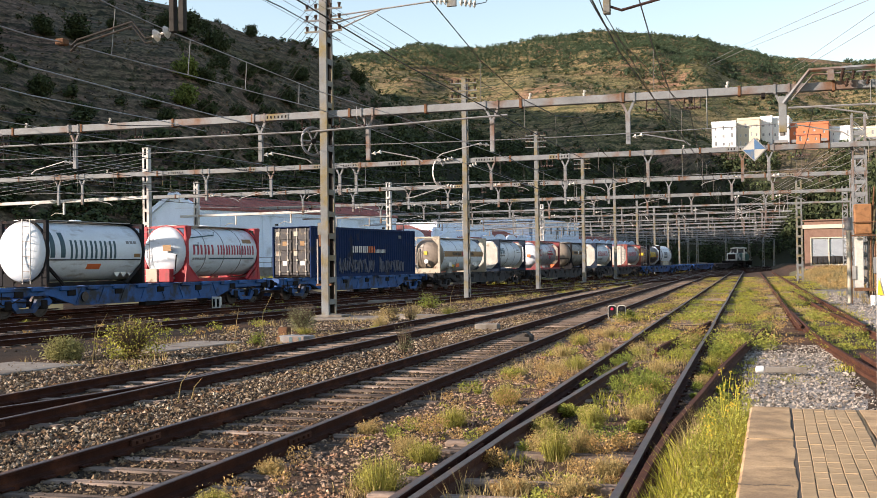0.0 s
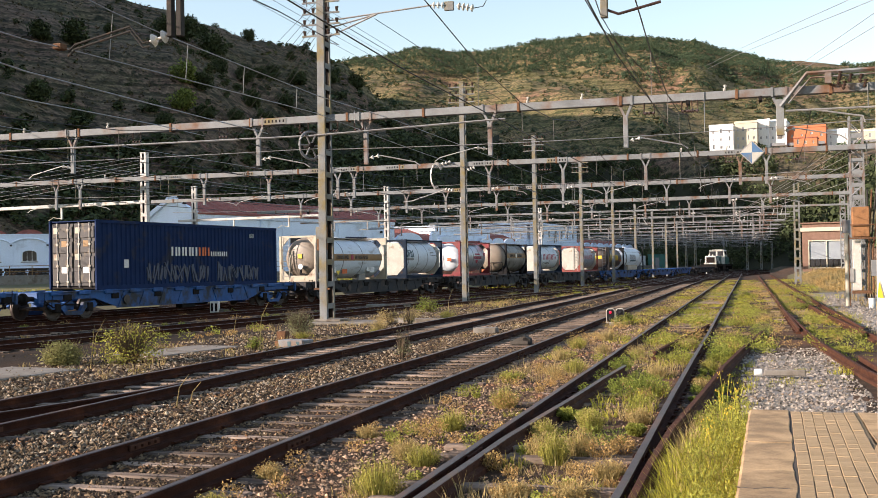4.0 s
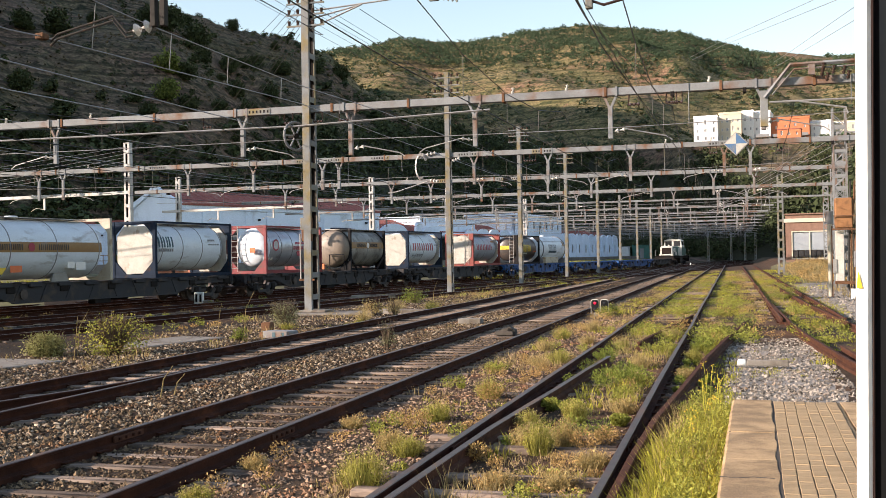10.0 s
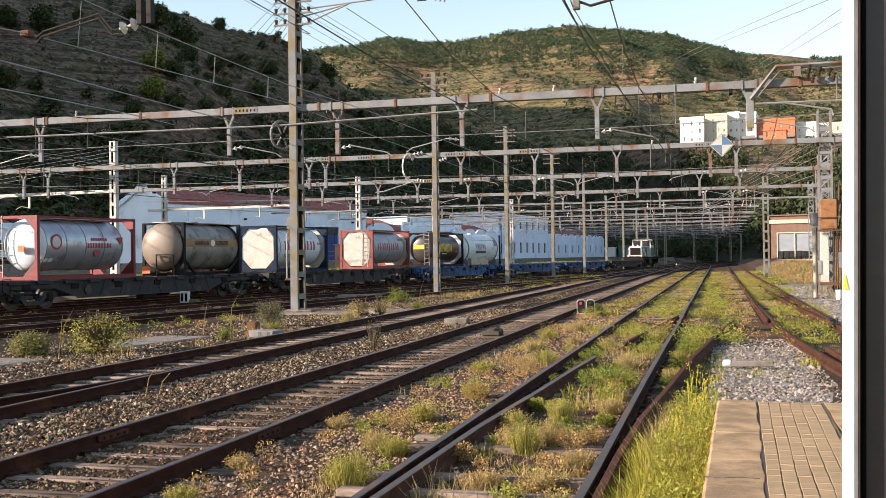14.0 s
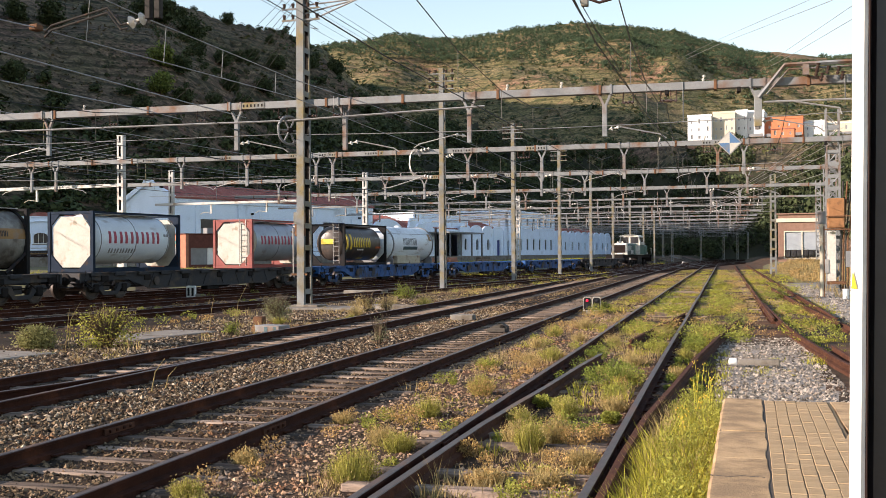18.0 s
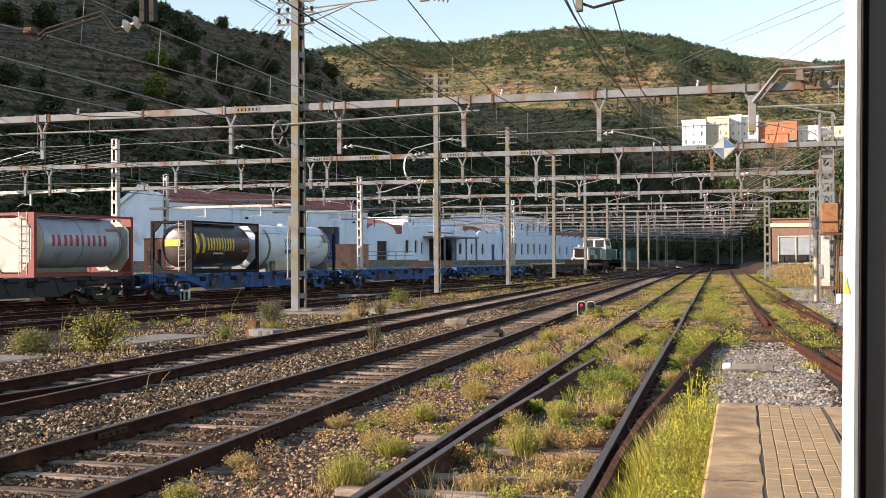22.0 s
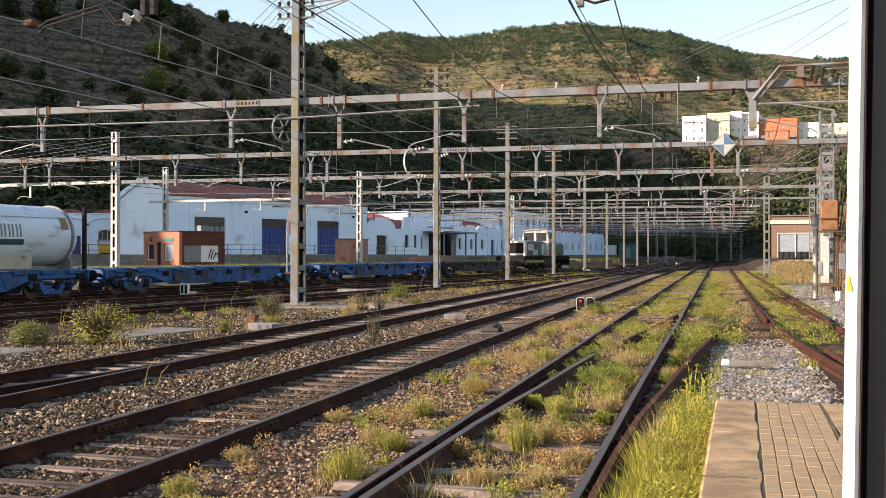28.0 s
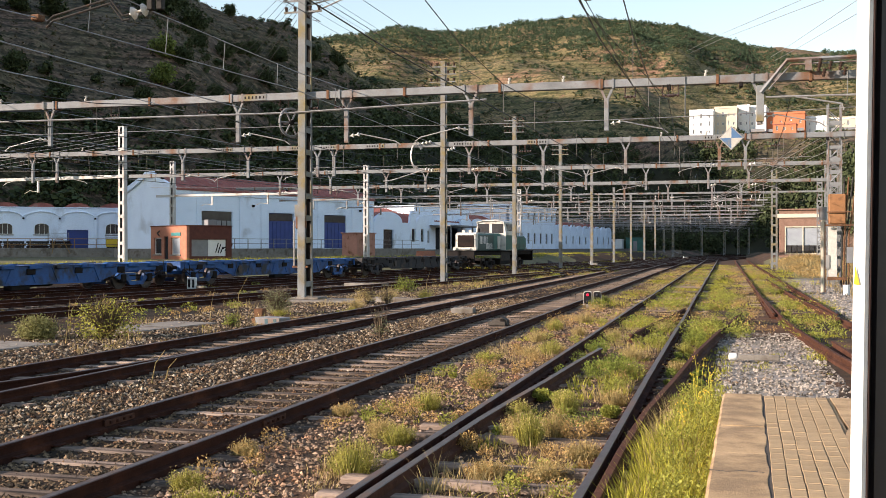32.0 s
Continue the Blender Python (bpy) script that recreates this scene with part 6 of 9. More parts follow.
# 3: long blue box container
def box_container(s, L, H):
    t = thing("box_container", "long dark blue corrugated box container with grey graffiti", "container")
    z0, w = FLOOR, 1.225
    g = G()
    prof, y, up = [], 0.16, 0
    n = int((L - 0.32) / 0.29)
    step = (L - 0.32) / n
    for i in range(n):
        y = 0.16 + i * step
        prof += [(y, 0.0), (y + step * 0.36, 0.0), (y + step * 0.5, -0.045), (y + step * 0.86, -0.045)]
    prof.append((L - 0.16, 0.0))
    for e in (-1, 1):
        vs = [(e * (w - 0.02 + d), yy, z) for z in (z0 + 0.16, z0 + H - 0.12) for yy, d in prof]
        k = len(prof)
        part("side_panel", G().add(vs, [(i, i + 1, k + i + 1, k + i) for i in range(k - 1)]), M["boxblue"], t)
        part("top_rail", G().box(e * w - 0.06, e * w + 0.005, 0.16, L - 0.16, z0 + H - 0.13, z0 + H), M["boxblue"], t)
        part("bottom_rail", G().box(e * w - 0.06, e * w + 0.005, 0.16, L - 0.16, z0, z0 + 0.17), M["boxblue"], t)
        for y in (0, L - 0.16):
            part("corner_post", G().box(e * w - 0.08, e * w + 0.008, y, y + 0.16, z0, z0 + H, 0.01), M["boxblue"], t)
    part("roof", G().box(-w + 0.05, w - 0.05, 0.05, L - 0.05, z0 + H - 0.06, z0 + H - 0.02), M["boxblue"], t)
    part("floor_deck", G().box(-w + 0.05, w - 0.05, 0.05, L - 0.05, z0 + 0.04, z0 + 0.14), M["under"], t)
    part("end_wall", G().box(-w + 0.05, w - 0.05, L - 0.08, L - 0.04, z0 + 0.1, z0 + H - 0.1), M["boxblue"], t)
    for e in (-1, 1):
        x0, x1 = (0.02, w - 0.09) if e > 0 else (-w + 0.09, -0.02)
        d = part("door_leaf", G().box(x0, x1, 0.03, 0.08, z0 + 0.17, z0 + H - 0.13, 0.01), M["doorbrown"], t, "dirty dark door leaf")
        for k in range(4):
            part("door_rib", G().box(x0 + 0.03, x1 - 0.03, 0.0, 0.035, z0 + 0.3 + k * 0.62, z0 + 0.78 + k * 0.62, 0.012), M["doorbrown"], d)
        for q in (0.28, 0.78):
            x = x0 + (x1 - x0) * q
            part("lock_bar", G().tube([(x, -0.02, z0 + 0.12), (x, -0.02, z0 + H - 0.1)], 0.022, 6), M["wirel"], d)
            for z in (0.35, 1.0, 1.9, 2.5):
                part("bar_bracket", G().box(x - 0.06, x + 0.06, -0.035, 0.0, z0 + z - 0.04, z0 + z + 0.04), M["frtan"], d)
        for k, mm in enumerate(("frtan", "gold", "frtan", "whitep")):
            part("door_plate", G().box(x0 + 0.1 + 0.42 * (k % 2), x0 + 0.38 + 0.42 * (k % 2), -0.008, 0.0, z0 + 2.35 - k * 0.55, z0 + 2.6 - k * 0.55), M[mm], d)
    x = w + 0.004
    word(t, 4.9, 6.9, z0 + 1.62, 0.40, 4, "whitep", x, 0.18)
    word(t, 6.95, 7.85, z0 + 1.62, 0.40, 2, "orangep", x, 0.18)
    word(t, 7.9, 9.3, z0 + 1.52, 0.22, 4, "whitep", x, 0.25)
    for k in range(2):
        word(t, 11.2 + k * 0.0, 11.6, z0 + 2.45, 0.2, 2, "whitep", x, 0.3)
    part("white_plate", G().box(w, w + 0.014, 1.7, 1.98, z0 + 0.9, z0 + 1.25), M["whitep"], t)
    # graffiti: loose grey letter shapes low on the side
    rng = random.Random(3)
    y = 3.1
    while y < 11.6:
        wd, ht = rng.uniform(0.35, 0.62), rng.uniform(0.75, 1.05)
        g = G()
        for k in range(4):
            a = Vector((y + rng.uniform(0, wd), z0 + 0.18 + rng.uniform(0, 0.25)))
            b = Vector((y + rng.uniform(0, wd), z0 + 0.18 + ht - rng.uniform(0, 0.2)))
            n = Vector((-(b - a).y, (b - a).x)).normalized() * rng.uniform(0.025, 0.06)
            g.prism([tuple(a - n), tuple(a + n), tuple(b + n), tuple(b - n)], w - 0.05, w + 0.004 + 0.001 * k, "x")
        part("graffiti_shape", g, M["graffiti"], t)
        y += wd * 0.9 if not 7.2 < y < 7.9 else 1.0
    return on_train(t, s)


box_container(13.72, 13.716, 2.9)
# 4: long white tank with a gold band in a tan end frame
t, zr, R = tank_container(31.6, 8.95, 2.62, "long dirty white tank container, gold band, tan frame", "tankw", "frtan", "full", 1.19, 4, 1, "greydome", 0.5, rails=False)
band(t, 0.9, 8.3, zr - 0.13, zr + 0.27, R, zr, "gold")
word(t, 2.4, 3.9, zr + 0.07, 0.22, 7, "doorbrown", 0, 0.25, curve_r=R + 0.008, zr=zr)
word(t, 4.7, 6.4, zr + 0.07, 0.22, 8, "doorbrown", 0, 0.25, curve_r=R + 0.008, zr=zr)
disc_placard(t, on_skin(R, zr, zr - 0.75), 3.0, zr - 0.72, 0.27, "yellow", name="hazard_placard")
part("hazard_plate", G().box(1.0, on_skin(R, zr, zr - 0.7) + 0.02, 3.4, 4.0, zr - 0.90, zr - 0.55), M["orangep"], t)
part("document_box", G().box(0.9, on_skin(R, zr, zr - 0.6) + 0.03, 6.4, 6.8, zr - 0.78, zr - 0.45), M["whitep"], t)
disc_placard(t, on_skin(R, zr, zr + 0.05, 0.02), 4.3, zr + 0.07, 0.17, "crimson", 12, name="round_badge")
part("sign_panel", G().box(-0.15, 0.12, 0.24, 0.27, zr + 0.02, zr + 0.28), M["yellow"], t, "yellow plate on the end")
for y in (2.0, 6.9):
    part("placard_board", G().box(0.9, on_skin(R, zr, zr - 0.6) + 0.02, y, y + 0.55, zr - 0.85, zr - 0.38), M["whitep"], t, "white placard board")
part("valve_pipe", G().tube([(0.1, 0.5, zr - 0.35), (0.1, 0.16, zr - 0.5), (0.1, 0.14, zr - 0.85), (0.5, 0.14, zr - 0.95)], 0.08, 8), M["black"], t, smooth=True)
part("valve_pipe", G().tube([(-0.5, 0.3, zr + 0.5), (-0.62, 0.16, zr), (-0.6, 0.14, zr - 0.8)], 0.04, 6), M["frtan"], t, smooth=True)
part("valve_wheel", G().lathe([(-0.03, 0.16), (0.03, 0.16)], 12, Matrix.Translation((0.1, 0.13, zr - 0.45))), M["whitep"], t)
part("dirt_tray", G().box(-0.7, 0.8, 0.05, 0.3, FLOOR + 0.02, FLOOR + 0.35, 0.03), M["frtan"], t)
for y in (2.6, 6.2):
    part("saddle_leg", G().prism([(y - 0.5, FLOOR), (y + 0.5, FLOOR), (y + 0.35, zr - R * 0.8), (y - 0.35, zr - R * 0.8)], 0.75, 0.85, "x"), M["tankd"], t)
# 5: white tank in a navy frame
t, zr, R = tank_container(43.43, 6.058, 2.591, "white tank container in a navy blue frame", "tankw", "frnavy", "full", 1.08, 4, 0, plate="endplate")
word(t, 0.45, 1.6, zr + 0.25, 0.50, 3, "petrol", 0, 0.2, curve_r=R, zr=zr)
word(t, 0.45, 1.55, zr - 0.12, 0.14, 7, "greyp", 0, 0.3, curve_r=R, zr=zr)
word(t, 4.3, 4.9, zr + 0.35, 0.09, 4, "greyp", 0, 0.3, curve_r=R, zr=zr)
word(t, 4.3, 5.2, zr + 0.15, 0.07, 5, "greyp", 0, 0.3, curve_r=R, zr=zr)
# 6: silver tank in a red frame
t, zr, R = tank_container(52.75, 6.058, 2.591, "silver tank container in a red frame with red emblems", "tanks", "frred", "full", 1.05, 5, 1, "tankw")
disc_placard(t, on_skin(R, zr, zr + 0.12), 1.25, zr + 0.12, 0.32, "crimson", 14, name="round_emblem")
disc_placard(t, on_skin(R, zr, zr + 0.12) + 0.003, 1.25, zr + 0.12, 0.24, "tanks", 14, name="emblem_centre")
word(t, 3.05, 4.65, zr - 0.02, 0.2, 8, "crimson", 0, 0.25, curve_r=R, zr=zr)
word(t, 3.35, 4.4, zr + 0.24, 0.12, 7, "crimson", 0, 0.25, curve_r=R, zr=zr)
disc_placard(t, on_skin(R, zr, zr - 0.3), 3.7, zr - 0.28, 0.22, "crimson", 6, name="emblem")
disc_placard(t, on_skin(R, zr, zr + 0.2), 5.2, zr + 0.22, 0.24, "crimson", 3, -math.pi / 2, name="triangle_emblem")
word(t, 0.4, 1.3, zr - 0.62, 0.14, 3, "whitep", 0, 0.3, curve_r=R, zr=zr)
part("sign_panel", G().box(0.1, 0.42, 0.14, 0.17, zr - 0.28, zr - 0.02), M["orangep"], t, "orange plate on the dome")
# 7: dirty grey tank with a gold band
t, zr, R = tank_container(61.75, 6.3, 2.55, "dirty grey tank container with a gold band and pale dome", "tankd", "frblack", "hoop", 1.14, 3, 0, "greydome", 0.6)
band(t, 0.75, 5.5, zr - 0.02, zr + 0.38, R, zr, "gold")
word(t, 1.7, 2.9, zr + 0.18, 0.22, 7, "doorbrown", 0, 0.25, curve_r=R + 0.008, zr=zr)
word(t, 3.5, 4.6, zr + 0.18, 0.22, 7, "doorbrown", 0, 0.25, curve_r=R + 0.008, zr=zr)
disc_placard(t, on_skin(R, zr, zr + 0.18, 0.02), 3.2, zr + 0.18, 0.17, "whitep", 12, name="round_badge")
part("sign_panel", G().box(-0.75, -0.3, 0.05, 0.09, FLOOR + 0.12, FLOOR + 0.45), M["orangep"], t, "orange plate on the end")
part("end_guard", G().tube([(0.1, 0.05, FLOOR + 0.05), (0.1, 0.02, FLOOR + 1.0), (1.1, 0.02, FLOOR + 1.0), (1.1, 0.05, FLOOR + 0.05)], 0.04, 6), M["frblack"], t)
# 8: white tank, dark teal frame, crimson lettering
t, zr, R = tank_container(70.97, 6.05, 2.60, "white tank container in a dark blue frame with crimson lettering", "tankw", "frnavy", "full", 1.06, 3, 0, "tankw", plate="endplate")
word(t, 1.2, 4.9, zr + 0.08, 0.52, 5, "crimson", 0, 0.34, curve_r=R, zr=zr)
word(t, 1.3, 3.2, zr - 0.5, 0.2, 5, "greyp", 0, 0.35, curve_r=R, zr=zr)
word(t, 5.0, 5.6, zr + 0.2, 0.12, 3, "greyp", 0, 0.3, curve_r=R, zr=zr)
# 9: grey-blue tank, red frame
t, zr, R = tank_container(83.24, 6.058, 2.591, "grey-blue tank container in a faded red frame, crimson lettering", "tankg", "frredf", "full", 1.05, 3, 2, "frtan", plate="endplate")
word(t, 1.2, 4.7, zr + 0.08, 0.46, 5, "crimson", 0, 0.34, curve_r=R, zr=zr)
band(t, 4.6, 5.3, zr + 0.48, zr + 0.62, R, zr, "gold", "ochre_plate")
# 10: black tank with yellow lettering
t, zr, R = tank_container(93.72, 6.058, 2.591, "black tank container in a black frame with yellow lettering", "tankb", "frblack", "full", 1.08, 3, 2, "tankb")
word(t, 0.6, 1.5, zr + 0.1, 0.95, 1, "yellow", 0, 0.2, curve_r=R, zr=zr)
word(t, 1.55, 4.0, zr + 0.06, 0.62, 5, "yellow", 0, 0.25, curve_r=R, zr=zr)
word(t, 2.1, 3.0, zr - 0.40, 0.08, 4, "whitep", 0, 0.2, curve_r=R, zr=zr)
word(t, 4.7, 5.3, zr + 0.35, 0.10, 3, "greyp", 0, 0.3, curve_r=R, zr=zr)
word(t, 4.7, 5.5, zr - 0.25, 0.12, 4, "orangep", 0, 0.3, curve_r=R, zr=zr)
band(t, 2.9, 3.7, zr - 0.98, zr - 0.90, R, zr, "yellow", "yellow_plate")
band(t, 5.1, 5.5, zr - 0.98, zr - 0.90, R, zr, "yellow", "yellow_plate")
part("dome_lettering", G().box(-0.55, 0.35, 0.24, 0.29, zr - 0.05, zr + 0.28), M["yellow"], t, "yellow lettering block on the dome")
# 11: long white powder tank
t, zr, R = tank_container(99.95, 8.6, 2.62, "long plain white tank container with grey lettering", "tankw", "greyp", "bare", 1.22, 2, 0, "tankw", 0.75, False)
word(t, 2.6, 5.0, zr + 0.18, 0.50, 6, "greyp", 0, 0.35, curve_r=R, zr=zr)
band(t, 2.6, 5.0, zr - 0.38, zr - 0.16, R, zr, "petrol", "dark_panel")
band(t, 0.5, 7.6, zr + 0.70, zr + 0.73, R, zr, "greyp", "hand_rail_line")
band(t, 7.1, 7.5, zr + 0.25, zr + 0.75, R, zr, "gold", "ochre_plate")
part("pipe_box", G().box(0.9, 1.24, 1.5, 5.4, FLOOR + 0.05, FLOOR + 0.6, 0.03), M["frtan"], t, "cream hose tray")
part("end_post", G().box(1.1, 1.22, 8.4, 8.55, FLOOR, FLOOR + 2.6), M["frblack"], t)


def engine(s):
    t = thing("shunting_engine", "green and white diesel shunting engine with a brown grille", "locomotive")
    L = 15.6
    zf = 1.68
    part("frame", G().box(-1.25, 1.25, 0.55, L - 0.55, 1.36, zf, 0.03), M["under"], t)
    part("footplate", G().box(-1.45, 1.45, 0.4, L - 0.4, zf, zf + 0.06, 0.01), M["under"], t)
    part("frame_panel", G().box(1.25, 1.28, 6.9, 9.3, 0.85, zf - 0.05, 0.01), M["oldsteel"], t, "brown frame panel")
    hood = part("front_hood", G().box(-0.88, 0.98, 2.2, 7.8, zf + 0.06, 3.14, 0.10), M["locogreen"], t, smooth=True)
    part("hood_nose", G().box(-0.90, 1.00, 1.95, 2.4, zf + 0.06, 3.18, 0.10), M["lococream"], hood, smooth=True)
    gr = part("grille", G().box(-0.66, 0.76, 1.90, 1.96, zf + 0.34, 3.0, 0.01), M["grille"], hood, "brown radiator grille")
    for i in range(10):
        part("grille_slat", G().box(-0.64, 0.74, 1.885, 1.90, zf + 0.40 + i * 0.095, zf + 0.44 + i * 0.095), M["under"], gr)
    part("hood_flank", G().box(0.982, 0.992, 2.38, 5.9, zf + 0.08, 3.04), M["locodark"], hood, "dark teal flank with white marks")
    part("hood_roof", G().box(-0.78, 0.88, 2.1, 7.7, 3.145, 3.22, 0.02), M["lococream"], hood)
    for x in (-0.25, 0.35):
        part("top_lamp", G().lathe([(0, 0.10), (0.12, 0.14), (0.14, 0.13)], 12, Matrix.Translation((x, 2.3, 3.32)) @ Matrix.Rotation(math.pi, 4, "Z")), M["insul"], hood, "pale round headlight", smooth=True)
    part("exhaust", G().lathe([(0, 0.12), (0.4, 0.12)], 10, Matrix.Translation((0, 5.0, 3.2)) @ Matrix.Rotation(radians(90), 4, "X")), M["under"], hood)
    for k in range(2):
        part("louvre_door", G().box(0.992, 1.002, 5.95 + k * 0.92, 6.75 + k * 0.92, zf + 0.2, 2.95), M["lococream" if k else "locogreen"], hood)
    cab = part("cab", G().prism([(-1.40, zf + 0.06), (1.40, zf + 0.06), (1.40, 3.3), (1.22, 4.18), (0.6, 4.30), (-0.6, 4.30), (-1.22, 4.18), (-1.40, 3.3)], 7.8, 10.4), M["lococream"], t)
    part("cab_side_panel", G().box(1.40, 1.415, 7.9, 10.3, zf + 0.1, 3.05), M["locogreen"], cab)
    part("cab_window", G().add([(1.375, 8.3, 3.42), (1.375, 9.9, 3.42), (1.27, 9.9, 4.02), (1.27, 8.3, 4.02), (1.40, 8.3, 3.42), (1.40, 9.9, 3.42), (1.30, 9.9, 4.02), (1.30, 8.3, 4.02)], [(0, 1, 2, 3), (7, 6, 5, 4), (0, 4, 5, 1), (1, 5, 6, 2), (2, 6, 7, 3), (3, 7, 4, 0)]), M["darkglass"], cab)
    for x0, x1 in ((-1.16, -0.14), (0.14, 1.16)):
        part("cab_window", G().box(x0, x1, 7.76, 7.80, 3.24, 4.06), M["darkglass"], cab)
    part("cab_roof", G().prism([(-1.32, 4.10), (-1.22, 4.24), (-0.6, 4.37), (0.6, 4.37), (1.22, 4.24), (1.32, 4.10), (1.26, 4.10), (1.2, 4.19), (0.6, 4.305), (-0.6, 4.305), (-1.2, 4.19), (-1.26, 4.10)], 7.65, 10.5), M["lococream"], cab)
    rear = part("rear_hood", G().box(-0.95, 0.95, 10.4, L - 1.3, zf + 0.06, 3.05, 0.10), M["locogreen"], t, smooth=True)
    for k in range(4):
        part("louvre_door", G().box(0.952, 0.965, 10.7 + k * 1.0, 11.5 + k * 1.0, zf + 0.2, 2.85), M["locogreen"], rear)
    for y, e in ((0.5, -1), (L - 0.5, 1)):
        part("headstock", G().box(-1.4, 1.4, y - 0.08, y + 0.08, 0.8, zf, 0.02), M["under"], t)
        buffers(t, y + e * 0.05, e, 1.1)
        for x in (-0.9, 0.9):
            part("headlight", G().lathe([(0, 0.10), (0.10, 0.15), (0.12, 0.14)], 12, Matrix.Translation((x, (1.9 if e < 0 else L - 1.25), zf + 0.22)) @ Matrix.Rotation(0 if e > 0 else math.pi, 4, "Z")), M["insul"], t, "pale round headlight", smooth=True)
        g = G()
        for x in (-1.38, 1.38):
            g.tube([(x, y, zf), (x, y, zf + 0.95), (x, y - e * 0.9, zf + 0.95)], 0.02, 5)
        part("handrail", g, M["lococream"], t)
    part("number_plate", G().box(-0.3, 0.45, 1.86, 1.90, zf + 0.16, zf + 0.28), M["whitep"], t)
    word(t, 2.7, 4.6, 2.6, 0.62, 3, "whitep", 0.995, 0.3)
    word(t, 4.2, 5.7, 2.1, 0.5, 3, "whitep", 0.995, 0.3)
    part("fuel_tank", G().box(-1.25, 1.25, 6.8, 9.4, 0.55, 1.05, 0.05), M["under"], t)
    bogie(t, 4.6)
    bogie(t, L - 3.6)
    return on_train(t, s)


engine(166.9)


# ---- buildings beyond the sidings ----
def frame_at(x, y, z, x2, y2):
    """Local axes of a wall: x runs from (x, y) to (x2, y2), y into the building."""
    a = math.atan2(y2 - y, x2 - x)
    return Matrix.Translation((x, y, z)) @ Matrix.Rotation(a, 4, "Z"), math.hypot(x2 - x, y2 - y)


def holed_wall(length, h, holes, th=0.3, y=0.0, x0=0.0):
    """A wall along x with rectangular openings (xa, xb, za, zb)."""
    xs = sorted({x0, length, *[q for o in holes for q in o[:2]]})
    zs = sorted({0.0, h, *[q for o in holes for q in o[2:4] if 0 < q < h]})
    solid = {(i, k) for i in range(len(xs) - 1) for k in range(len(zs) - 1)
             if not any(o[0] <= xs[i] + 1e-6 and o[1] >= xs[i + 1] - 1e-6 and o[2] <= zs[k] + 1e-6 and o[3] >= zs[k + 1] - 1e-6 for o in holes)}
    index, verts, faces = {}, [], []

    def at(i, k, back):
        if (i, k, back) not in index:
            index[i, k, back] = len(verts)
            verts.append((xs[i], y + th if back else y, zs[k]))
        return index[i, k, back]

    for i, k in sorted(solid):
        faces.append((at(i, k, 0), at(i + 1, k, 0), at(i + 1, k + 1, 0), at(i, k + 1, 0)))
        faces.append((at(i, k + 1, 1), at(i + 1, k + 1, 1), at(i + 1, k, 1), at(i, k, 1)))
        for di, dk, (a, b), (c, d) in ((-1, 0, (0, 1), (0, 0)), (1, 0, (1, 0), (1, 1)), (0, -1, (0, 0), (1, 0)), (0, 1, (1, 1), (0, 1))):
            if (i + di, k + dk) not in solid:
                faces.append((at(i + a, k + b, 0), at(i + c, k + d, 0), at(i + c, k + d, 1), at(i + a, k + b, 1))[::-1])
    return G().add(verts, faces)


def window(parent, x0, x1, z0, z1, y=0.0, frame="whitep", pane="darkglass", sill=True):
    w = part("window", G().box(x0, x1, y + 0.17, y + 0.20, z0, z1), M[pane], parent, "dark window pane")
    g = G()
    f = 0.06
    for a, b, c, d in ((x0, x0 + f, z0, z1), (x1 - f, x1, z0, z1), (x0 + f, x1 - f, z0, z0 + f), (x0 + f, x1 - f, z1 - f, z1)):
        g.box(a, b, y + 0.13, y + 0.168, c, d)
    part("window_frame", g, M[frame], w)
    if sill:
        part("window_sill", G().box(x0 - 0.1, x1 + 0.1, y - 0.08, y + 0.1, z0 - 0.10, z0 - 0.002), M["concrete"], w)
    return w


def hip(parent, x0, x1, y0, y1, ze, zr, m="roof", over=0.4):
    """A gabled roof with its ridge along x, as a shell with thickness."""
    ym = (y0 + y1) / 2
    th = 0.18
    for e, (ya, yb) in ((-1, (y0 - over, ym)), (1, (y1 + over, ym))):
        s = (zr - ze) / (ym - y0)
        za = ze - s * over
        g = G().add([(x0 - over, ya, za), (x1 + over, ya, za), (x1 + over, yb, zr), (x0 - over, yb, zr), (x0 - over, ya, za + th), (x1 + over, ya, za + th), (x1 + over, yb, zr + th), (x0 - over, yb, zr + th)],
                    [(0, 1, 2, 3), (7, 6, 5, 4), (0, 4, 5, 1), (1, 5, 6, 2), (2, 6, 7, 3), (3, 7, 4, 0)])
        slope = part("roof_slope", g, M[m], parent)
        n = int((x1 - x0) / 0.9)
        g = G()
        for i in range(n + 1):
            x = x0 + (x1 - x0) * i / n
            g.tube([(x, ya, za + th), (x, yb, zr + th)], 0.06, 5)
        part("roof_seam", g, M[m], slope)


def shed():
    m, L = frame_at(-49.73, 90.31, 1.9, -39.82, 118.78)
    t = thing("goods_shed", "white goods shed with blue doors and a red tiled roof", "building", m=m)
    W = 6.9
    holes = [(3.3, 7.4, 0, 3.65), (12.6, 16.4, 0, 3.7), (21.4, 25.2, 0, 3.7)]
    part("front_wall", holed_wall(L, 5.6, holes, 0.35), M["white"], t)
    part("back_wall", G().box(0, L, W - 0.35, W, 0, 5.6), M["white"], t)
    for x, e in ((0, 1), (L - 0.35, 1)):
        g = G().prism([(0.352, 0), (W - 0.352, 0), (W - 0.352, 5.6), (W / 2 + 0.6, 6.85), (W / 2, 7.05), (W / 2 - 0.6, 6.85), (0.352, 5.6)], x, x + 0.35, "x")
        part("gable_wall", g, M["white"], t)
